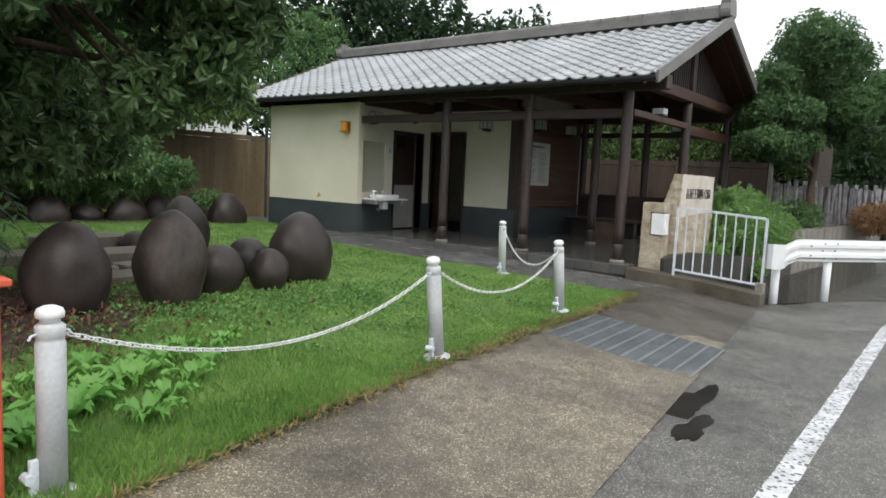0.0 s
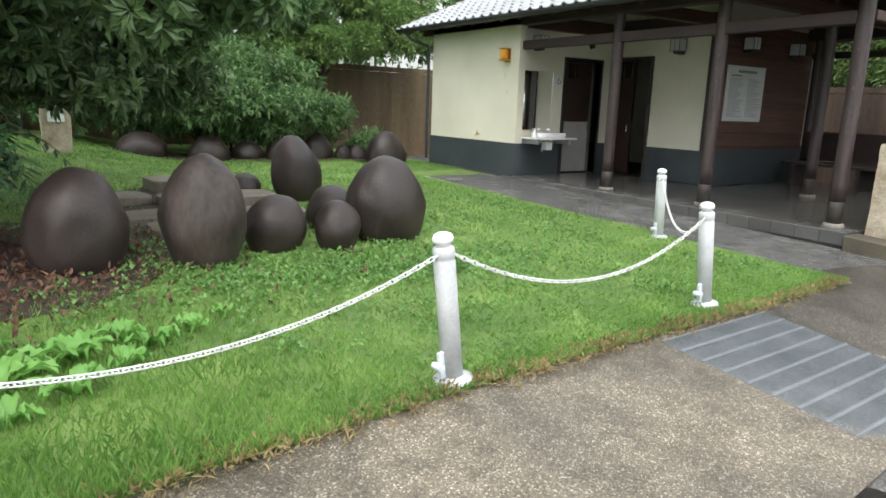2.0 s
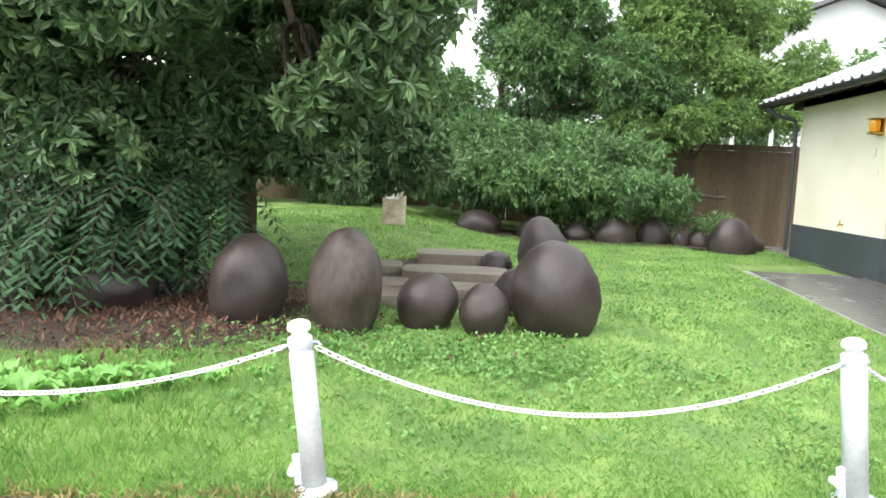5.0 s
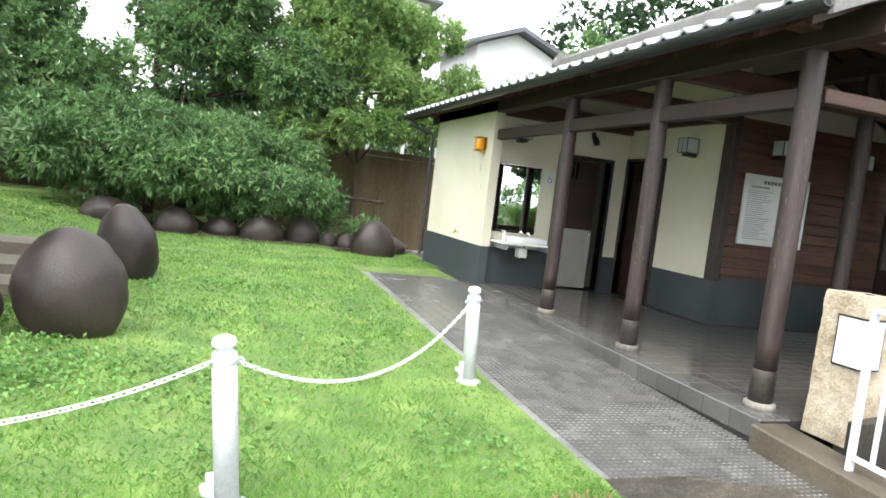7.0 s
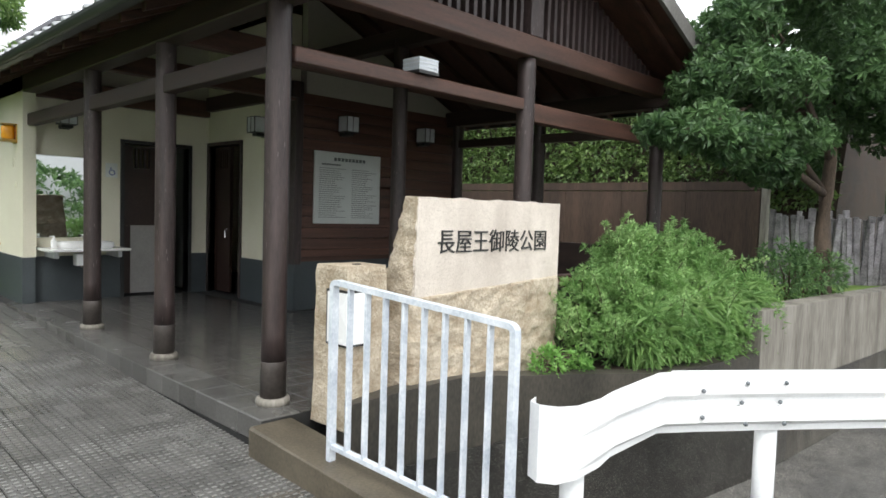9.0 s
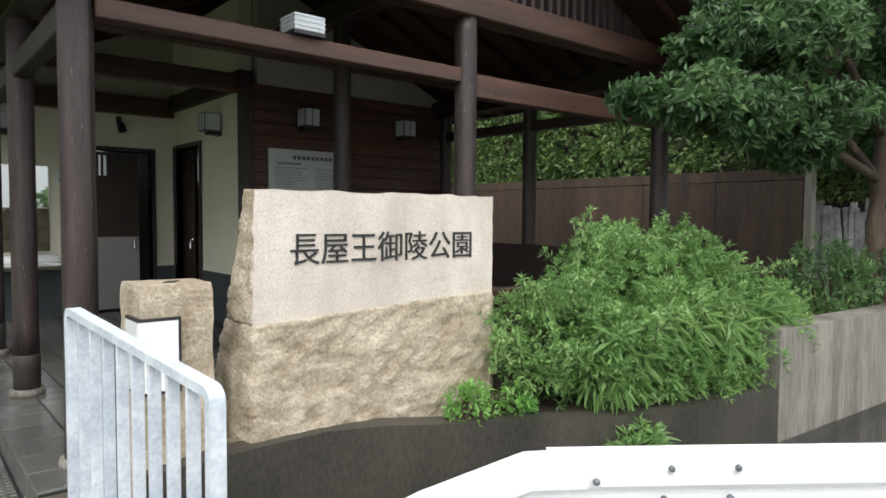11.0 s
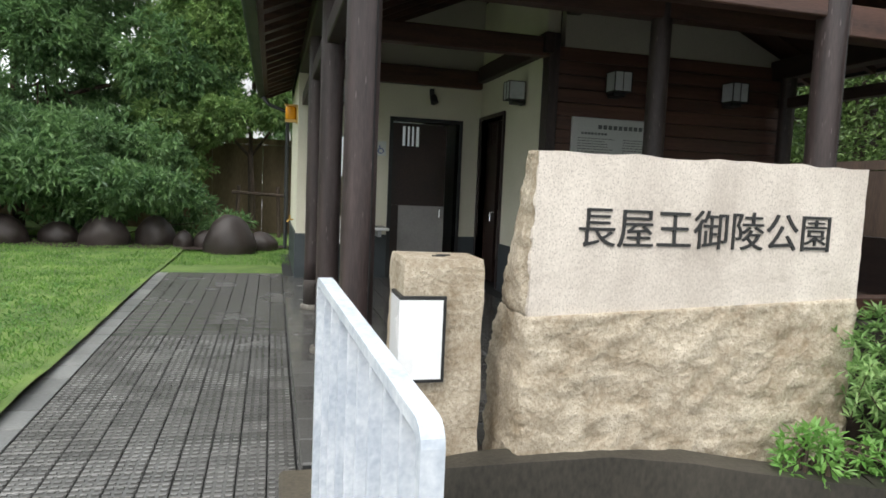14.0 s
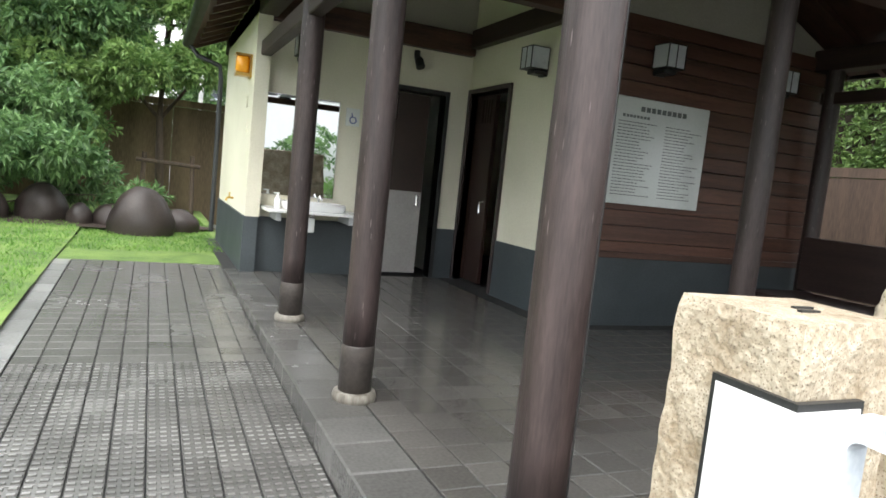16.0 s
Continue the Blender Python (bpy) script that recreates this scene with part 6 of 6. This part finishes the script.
blobs = [((-22 + 5 * k, -24 - 2 * (k % 3), 1.2 + 0.5 * (k % 2)), 3.0, 2.5, 2.0) for k in range(10) if k not in (4, 5, 7)]
woods("far_woods", "green trees and shrubs across the road", blobs, 3000, 43, L_MID, 0.4)


blobs = [((-10 + 1.5 * k, 18.5 + 0.4 * (k % 2), 2.2 + 0.5 * (k % 3)), 1.3, 0.8, 1.5) for k in range(9)] + [((7.0, 15.5, 5.0), 1.3, 1.0, 2.3), ((4.7, 15.5, 4.0), 0.9, 0.8, 1.2), ((3.2, 17.3, 3.3), 1.7, 0.8, 1.8), ((1.0, 17.4, 2.9), 1.4, 0.8, 1.2)]
woods("far_shrubs", "green shrubs growing beyond the back wall", blobs, 3600, 44, L_MID, 0.25)


# ---- houses beyond the back wall ----
def house(x, y, w, d, h, turn, label, roof_h=1.5, base=0.0):
    s = thing("house", label, "house", (x, y, base), turn=turn)
    part("wall", boxed(-w / 2, w / 2, -d / 2, d / 2, 0, h), WALL_WHITE, s)
    r = bmesh.new()
    prism(r, [(-w / 2 - 0.6, h - 0.15), (-w / 2 - 0.6, h), (0, h + roof_h), (w / 2 + 0.6, h), (w / 2 + 0.6, h - 0.15), (0, h + roof_h - 0.18)], "y", -d / 2 - 0.6, d / 2 + 0.6)
    part("roof", r, HOUSE_ROOF, s, "dark tiled roof")
    gab = bmesh.new()
    prism(gab, [(-w / 2, h), (w / 2, h), (0, h + roof_h - 0.2)], "y", -d / 2, -d / 2 + 0.1)
    part("gable", gab, WALL_WHITE, s)
    for zz in (1.0, 3.7):
        if zz + 1.2 < h:
            for xx in (-w * 0.28, w * 0.22):
                win = part("window", boxed(xx - 0.7, xx + 0.7, -d / 2 - 0.05, -d / 2 + 0.02, zz, zz + 1.2), WINDOW_DARK, s, "dark glazed window")
                bm = bmesh.new()
                box(bm, xx - 0.76, xx + 0.76, -d / 2 - 0.09, -d / 2 - 0.03, zz - 0.06, zz)
                box(bm, xx - 0.76, xx + 0.76, -d / 2 - 0.09, -d / 2 - 0.03, zz + 1.2, zz + 1.26)
                box(bm, xx - 0.03, xx + 0.03, -d / 2 - 0.08, -d / 2 - 0.055, zz, zz + 1.2)
                part("frame", bm, GALV, win)
    return s


house(6.9, 24.5, 3.4, 5, 7.5, 0, "white two-storey house with a dark tiled roof", 0.9)
house(-0.9, 33.5, 12.2, 7, 11.0, 0, "pale tall house with a low roof half hidden by trees", 0.4)
house(-12, -26, 9, 8, 5.6, 0, "white house across the road under open sky", 1.8)
house(8, -30, 10, 8, 5.0, 10, "low pale house across the road", 2.0)
bush("hedge_bush", "row of green shrubs across the road", (-1.5, -13, -0.34), [((-4 + 1.6 * k, -13, 0.6), 1.1, 0.7, 0.9) for k in range(6)], L_BUSH, 1600, 0.2, 0.05, 28, 8, 0.4, "bush")

# ---- road markings, grating, puddle ----
def ribbon(path, width, z, rough=0.01):
    bm = bmesh.new()
    prev = None
    for i, (x, y) in enumerate(path):
        a, b = Vector(path[max(i - 1, 0)]), Vector(path[min(i + 1, len(path) - 1)])
        d = (b - a).normalized()
        n = Vector((-d.y, d.x)) * width / 2
        k = rough * noise.noise((x * 6, y * 6, 1))
        ring = [bm.verts.new((x + n.x * s + k, y + n.y * s + k, z + tilt(x))) for s in (-1, 1)]
        if prev:
            bm.faces.new((prev[0], ring[0], ring[1], prev[1]))
        prev = ring
    return bm


line = [(-12 + 0.15 * k, -3.72) for k in range(77)] + [(-0.4 + 0.3 * k, -3.74 - 0.02 * k * k) for k in range(1, 9)] + [(2.4 + 0.8 * k, -5.3 - 0.62 * k) for k in range(1, 12)]
solo("road_line", ribbon(line, 0.13, -0.341), LINE_WHITE, "worn white painted edge line on the asphalt", "road line", "structure")


def puddle(x, y, rx, ry, seed):
    bm = bmesh.new()
    ring = []
    for k in range(48):
        a = k * math.tau / 48
        r = 1 + 0.55 * noise.noise((math.cos(a) * 1.6, math.sin(a) * 1.6, seed)) + 0.15 * noise.noise((math.cos(a) * 6, math.sin(a) * 6, seed))
        ring.append(bm.verts.new((x + rx * r * math.cos(a), y + ry * r * math.sin(a), -0.3415 + tilt(x))))
    bm.faces.new(ring)
    return bm


solo("puddle", puddle(-5.5, -2.93, 0.5, 0.12, 4), PUDDLE, "shallow dark rain puddle on the asphalt", "puddle", "structure")
solo("puddle", puddle(-5.98, -3.12, 0.26, 0.09, 9), PUDDLE, "small dark rain puddle on the asphalt", "puddle", "structure")


EDGE_STEEL = mat("bright_worn_steel_edge", (0.2, 0.21, 0.22), (0.34, 0.35, 0.36), 0.45, 5, 50, 0.1)


def grating():
    x0, x1, y0, y1 = -4.82, -3.6, -2.68, -1.38
    s = thing("drain_grating", "wet grey steel drain grating in narrow panels", "grating", ((x0 + x1) / 2, (y0 + y1) / 2, apron_z(-4.2, -2.03)))
    slope = math.degrees(math.atan2(apron_z(-4.2, y1) - apron_z(-4.2, y0 + 0.25), y1 - y0 - 0.25))
    s.rotation_euler = (radians(slope), 0, radians(3))
    n = 9
    ph = (y1 - y0) / n
    for w, tag in ((0.78, 0), (0.44, 1)):
        bm = bmesh.new()
        box(bm, 0, w - 0.006, 0.0, 0.012, -0.02, 0.012)
        box(bm, 0, w - 0.006, ph - 0.016, ph - 0.004, -0.02, 0.012)
        k = 0.0
        while k < w - 0.01:
            box(bm, k, k + 0.008, 0.012, ph - 0.016, -0.02, 0.009)
            k += 0.0165
        me = finish("grate_panel", bm, GRATE)
        for i in range(n):
            ob = new("grate_panel", me)
            ob.parent = s
            ob.location = (-(x1 - x0) / 2 + (0 if tag == 0 else 0.78), -(y1 - y0) / 2 + i * ph, 0.004)
    me = finish("edge_bar", boxed(0, x1 - x0, -0.004, 0.004, -0.01, 0.009), EDGE_STEEL)
    for i in range(n + 1):
        ob = new("edge_bar", me)
        ob.parent = s
        ob.location = (-(x1 - x0) / 2, -(y1 - y0) / 2 + i * ph - 0.002, 0.006)
    part("pit", boxed(-(x1 - x0) / 2 - 0.01, (x1 - x0) / 2 + 0.01, -(y1 - y0) / 2 - 0.01, (y1 - y0) / 2 + 0.01, -0.05, -0.003), GROUT, s, "dark pit edge")


grating()

# red post at the kerbside
s = thing("red_post", "faded red painted metal post with a flat cap", "post", (-9.4, -1.55, -0.09))
part("shaft", boxed(-0.1, 0.1, -0.1, 0.1, 0.0, 0.86, bevel=0.01), RED, s)
part("cap", boxed(-0.13, 0.13, -0.13, 0.13, 0.861, 0.89, bevel=0.006), RED, s)

# far marker pillar on the lawn mound
s = thing("marker_stone", "small tan stone pillar with a white plate on the lawn", "stone pillar", (-7.45, 7.7, lawn_z(-7.45, 7.7)))
bm = boxed(-0.19, 0.19, -0.15, 0.15, -0.1, 0.96)
bmesh.ops.subdivide_edges(bm, edges=bm.edges[:], cuts=6, use_grid_fill=True)
for v in bm.verts:
    v.co += 0.02 * noise.noise_vector(v.co * 7)
part("pillar", bm, ROCK, s, smooth=True)
part("plate", boxed(-0.11, 0.11, -0.19, -0.17, 0.46, 0.82), PLATE, s, "white plate")


# ---- lawn cover ----
L_STRAW = leaf_mat("dry_straw", (0.14, 0.1, 0.04), (0.4, 0.32, 0.15), 0.7, 0.2)
L_CLOVER = leaf_mat("clover_leaf", (0.07, 0.17, 0.04), (0.22, 0.4, 0.11), 0.5, 0.35)

def grass():
    rng = np.random.default_rng(51)
    V, F = [], []
    n = 0
    xs = rng.uniform(-10.2, -1.95, 130000)
    ys = -1.35 + 13 * rng.random(130000) ** 1.9
    xs[:7000], ys[:7000] = rng.uniform(-1.95, -0.15, 7000), rng.uniform(6.9, 12, 7000)
    for x, y in zip(xs, ys):
        y += np.interp(x, [p[0] for p in APRON_LAWN], [p[1] for p in APRON_LAWN]) + 1.33
        if x > -1.95 and y < 6.5:
            continue
        if (x + 6.45) ** 2 / 0.8 + (y - 3.6) ** 2 / 2.0 < 1 and rng.random() < 0.8:
            continue
        bare = (x + 9.0) ** 2 / 4.4 + (y - 1.95) ** 2 / 3.0 + 0.5 * noise.noise((x * 2.2, y * 2.2, 6))
        if bare < 1 and rng.random() < min(0.95, 2.4 * (1 - bare)):
            continue
        h = 0.018 + 0.02 * rng.random() + 0.016 * noise.noise((x * 1.5, y * 1.5, 2))
        if y > 4:
            h *= 1.1
        if x < -6.3 and y < 0.7:
            h += 0.05 * smooth01((-6.3 - x) / 1.2) * rng.random() * smooth01((0.7 - y) / 0.7)
        z = lawn_z(x, y) if x < -1.93 else -0.02
        a = rng.uniform(0, math.tau)
        w = 0.003 if y < 2 else 0.006
        dx, dy = w * math.cos(a), w * math.sin(a)
        lx, ly = rng.normal(0, 0.02, 2)
        V += [(x - dx, y - dy, z - 0.005), (x + dx, y + dy, z - 0.005), (x + lx * 0.4 + dx * 0.6, y + ly * 0.4 + dy * 0.6, z + h * 0.6), (x + lx, y + ly, z + h)]
        F += [(n, n + 1, n + 2), (n, n + 2, n + 3)]
        n += 4
    ob = new("grass", from_arrays("grass", V, F, GRASS))
    tagged(ob, "short wet green lawn grass", "grass", kind="stuff")


grass()
rng = np.random.default_rng(52)
spots = []
for k in range(5200):
    x, y = rng.normal(-5.9, 0.9), rng.normal(0.75, 0.32)
    if rng.random() < 0.7:
        x, y = rng.uniform(-8, -2.3), rng.uniform(-0.8, 5)
        if noise.noise((x * 1.4, y * 1.4, 8)) + 0.25 * noise.noise((x * 5, y * 5, 3)) < 0.02:
            continue
    if x > -2.05:
        continue
    spots.append(((x, y, lawn_z(x, y) + 0.035), (0, 0, 1)))
ob = leaf_cloud("clover", spots, L_CLOVER, 0.04, 0.03, 3, 0.1, 52)
tagged(ob, "low clover leaves scattered through the lawn", "clover", kind="stuff")


def weed(x, y, n, size, seed):
    """A dock plant: broad arching leaves from one root."""
    rng = np.random.default_rng(seed)
    s = thing("dock_weed", "broad-leaved bright green dock weed in the grass", "weed", (x, y, lawn_z(x, y)), group="dock weeds")
    for k in range(n):
        a = rng.uniform(0, math.tau)
        ln, w = size * rng.uniform(0.7, 1.25), size * rng.uniform(0.3, 0.44)
        bm = bmesh.new()
        prev = None
        for j in range(7):
            u = j / 6
            r = ln * (0.15 + 0.85 * u)
            z = size * (0.42 * math.sin(u * 2.5) + 0.06)
            half = w * math.sin(min(u * 1.05 + 0.08, 1) * math.pi) ** 0.8 * 0.5 + 0.003
            wav = 0.015 * math.sin(u * 14 + k)
            c = Vector((r * math.cos(a), r * math.sin(a), z))
            sd = Vector((-math.sin(a), math.cos(a), 0))
            ring = [bm.verts.new(c + sd * half + Vector((0, 0, 0.02 + wav))), bm.verts.new(c), bm.verts.new(c - sd * half + Vector((0, 0, 0.02 - wav)))]
            if prev:
                bm.faces.new((prev[0], prev[1], ring[1], ring[0]))
                bm.faces.new((prev[1], prev[2], ring[2], ring[1]))
            prev = ring
        tube(bm, [(0, 0, -0.02), (ln * 0.2 * math.cos(a), ln * 0.2 * math.sin(a), size * 0.25)], 0.004, 5)
        part("leaf", bm, L_WEED, s, smooth=True)


for i, (x, y, n, sz) in enumerate(((-8.75, -0.85, 12, 0.3), (-8.3, -0.6, 11, 0.28), (-9.0, -1.1, 11, 0.28), (-7.95, -0.35, 9, 0.24), (-7.6, -0.3, 7, 0.19), (-9.25, -0.7, 10, 0.28), (-8.5, -1.15, 9, 0.24), (-7.35, -0.15, 6, 0.16), (-8.0, -0.75, 9, 0.22), (-8.6, -0.35, 9, 0.24), (-9.3, -1.2, 8, 0.22))):
    weed(x, y, n + 4, sz * 0.78, 60 + i)
    weed(x + 0.24, y + 0.2, n, sz * 0.62, 80 + i)
rng = np.random.default_rng(53)
spots = [((x, y, lawn_z(x, y) + 0.03), (0, 0, 1)) for x, y in zip(rng.normal(-8.7, 1.0, 1300), rng.normal(1.5, 0.7, 1300))]
tagged(leaf_cloud("leaf_litter", spots, L_LITTER, 0.07, 0.03, 2, 0.0, 53), "reddish brown fallen leaves under the tree", "leaf litter", kind="stuff")


rng = np.random.default_rng(54)
spots = []
for k in range(1100):
    x = rng.uniform(-9.8, -2.0)
    y = np.interp(x, [p[0] for p in APRON_LAWN], [p[1] for p in APRON_LAWN]) + rng.normal(0.0, 0.045)
    spots.append(((x, y, lawn_z(x, y) + 0.004), (0, 0, 1)))
tagged(leaf_cloud("dry_edge_grass", spots, L_STRAW, 0.05, 0.012, 4, 0.1, 54), "dry straw-coloured grass along the lawn edge", "grass", kind="stuff")


# ---- pieces: paving and roof tiles ----
def tile_mesh(name, w, d, material, studs=0):
    bm = boxed(0.003, w - 0.004, 0.003, d - 0.004, -0.012, 0.0, bevel=0.003)
    if studs:
        for i in range(studs):
            for j in range(studs):
                x, y = w * (i + 0.5) / studs, d * (j + 0.5) / studs
                v = [bm.verts.new((x + sx * w * 0.36 / studs, y + sy * d * 0.2 / studs, z)) for z, sc in ((-0.0005, 1), (0.007, 0.82)) for sx, sy in ((-sc, -sc), (sc, -sc), (sc, sc), (-sc, sc))]
                for f in ((4, 5, 6, 7), (0, 1, 5, 4), (1, 2, 6, 5), (2, 3, 7, 6), (3, 0, 4, 7)):
                    bm.faces.new([v[k] for k in f])
    me = finish(name, bm, TILE if studs else material)
    if studs:
        me.materials.append(material)
        for p in me.polygons:
            if p.center.z > 0.002 and p.normal.z > 0.9:
                p.material_index = 1
    return me


walk_ob = bpy.data.objects["walkway"]
W_T, D_T = 0.148, 0.15
plain = tile_mesh("paving_tile", W_T, D_T, TILE)
stud = tile_mesh("paving_tile", W_T, D_T, TILE_STUD, 3)
edge_tile = tile_mesh("edge_tile", 0.2, 0.3, EDGE_STONE)
slope_w = math.atan2(0.19, 6.6)
rest = bmesh.new()
for i in range(10):
    for j in range(49):
        y = -1.0 + j * D_T
        m = Matrix.Translation((-1.745 + i * W_T, y, walk_z(y))) @ Matrix.Rotation(slope_w, 4, "X")
        if j < 30:
            ob = new("paving_tile", stud if y < 2.9 else plain)
            ob.parent = walk_ob
            ob.matrix_local = m
        else:
            n0 = len(rest.verts)
            rest.from_mesh(plain)
            rest.verts.ensure_lookup_table()
            for v in rest.verts[n0:]:
                v.co = m @ v.co
tagged(part("paving_tiles", rest, TILE, walk_ob), kind="stuff")
for j in range(24):
    y = -1.0 + j * 0.305
    ob = new("edge_tile", edge_tile)
    ob.parent = walk_ob
    ob.matrix_local = Matrix.Translation((-1.948, y, walk_z(y) + 0.004)) @ Matrix.Rotation(slope_w, 4, "X")


plat_ob = bpy.data.objects["platform"]
floor_t = tile_mesh("floor_tile", 0.2, 0.2, FLOOR_TILE)
nose = finish("nosing_tile", boxed(0.0, 0.298, 0.002, 0.298, -0.16, 0.0, bevel=0.008), TILE)
rest = bmesh.new()
for j in range(21):
    y = -0.255 + 0.3 * j
    ob = new("nosing_tile", nose)
    ob.parent = plat_ob
    ob.location = (-0.262, y, 0.0)
for j in range(31):
    y = -0.255 + 0.2 * j
    for i in range(28):
        x = 0.04 + 0.2 * i
        if x > 5.5 or (y > 5.8) or (x > 2.2 and y > 3.3):
            continue
        if i < 9:
            ob = new("floor_tile", floor_t)
            ob.parent = plat_ob
            ob.location = (x, y, 0)
        else:
            n0 = len(rest.verts)
            rest.from_mesh(floor_t)
            rest.verts.ensure_lookup_table()
            for v in rest.verts[n0:]:
                v.co += Vector((x, y, 0))
tagged(part("floor_tiles", rest, FLOOR_TILE, plat_ob), kind="stuff")


def pantile():
    """One S-shaped roof tile with a thick rounded lower lip."""
    w, ln, th = 0.268, 0.3, 0.016
    bm = bmesh.new()
    prof = []
    for k in range(9):
        u = k / 8
        z = 0.012 - 0.02 * math.sin(u / 0.68 * math.pi) if u < 0.68 else 0.012 + 0.034 * math.sin((u - 0.68) / 0.32 * math.pi)
        prof.append((u * w, z))
    rows = [[bm.verts.new((x, y, z + lift)) for x, z in prof] for y, lift in ((0.0, 0.028), (0.02, 0.034), (ln, 0.0))]
    under = [bm.verts.new((x, 0.004, z + 0.028 - th - 0.012)) for x, z in prof]
    for a, b in zip([under] + rows, rows):
        for k in range(8):
            bm.faces.new((a[k], a[k + 1], b[k + 1], b[k]))
    return finish("roof_tile", bm, ROOF_TILE, True)


pan = pantile()
pitch = math.atan(SLOPE)
cols, rows_n = 38, 14
step = (RIDGE_X - EAVE_X) / math.cos(pitch) / rows_n
for side in (-1, 1):
    rest = bmesh.new()
    for c in range(cols):
        for r in range(rows_n):
            d = r * step - 0.04
            x = side * (RIDGE_X - EAVE_X - d * math.cos(pitch))
            z = d * math.sin(pitch) - 0.012
            y = ROOF_Y0 - 4 + c * 0.2676
            rot = Matrix.Rotation(math.pi / 2 * side, 4, "Z") @ Matrix.Rotation(pitch, 4, "X")
            off = Matrix.Translation((x, y + (0.268 if side < 0 else 0), z))
            m = off @ (Matrix.Rotation(-math.pi / 2, 4, "Z") if side < 0 else Matrix.Rotation(math.pi / 2, 4, "Z")) @ Matrix.Rotation(pitch, 4, "X")
            if side < 0 and c < 21:
                ob = new("roof_tile", pan)
                ob.parent = roof
                ob.matrix_local = m
            else:
                n0 = len(rest.verts)
                rest.from_mesh(pan)
                rest.verts.ensure_lookup_table()
                for v in rest.verts[n0:]:
                    v.co = m @ v.co
    tagged(part("roof_tiles", rest, ROOF_TILE, roof, smooth=True), kind="stuff")
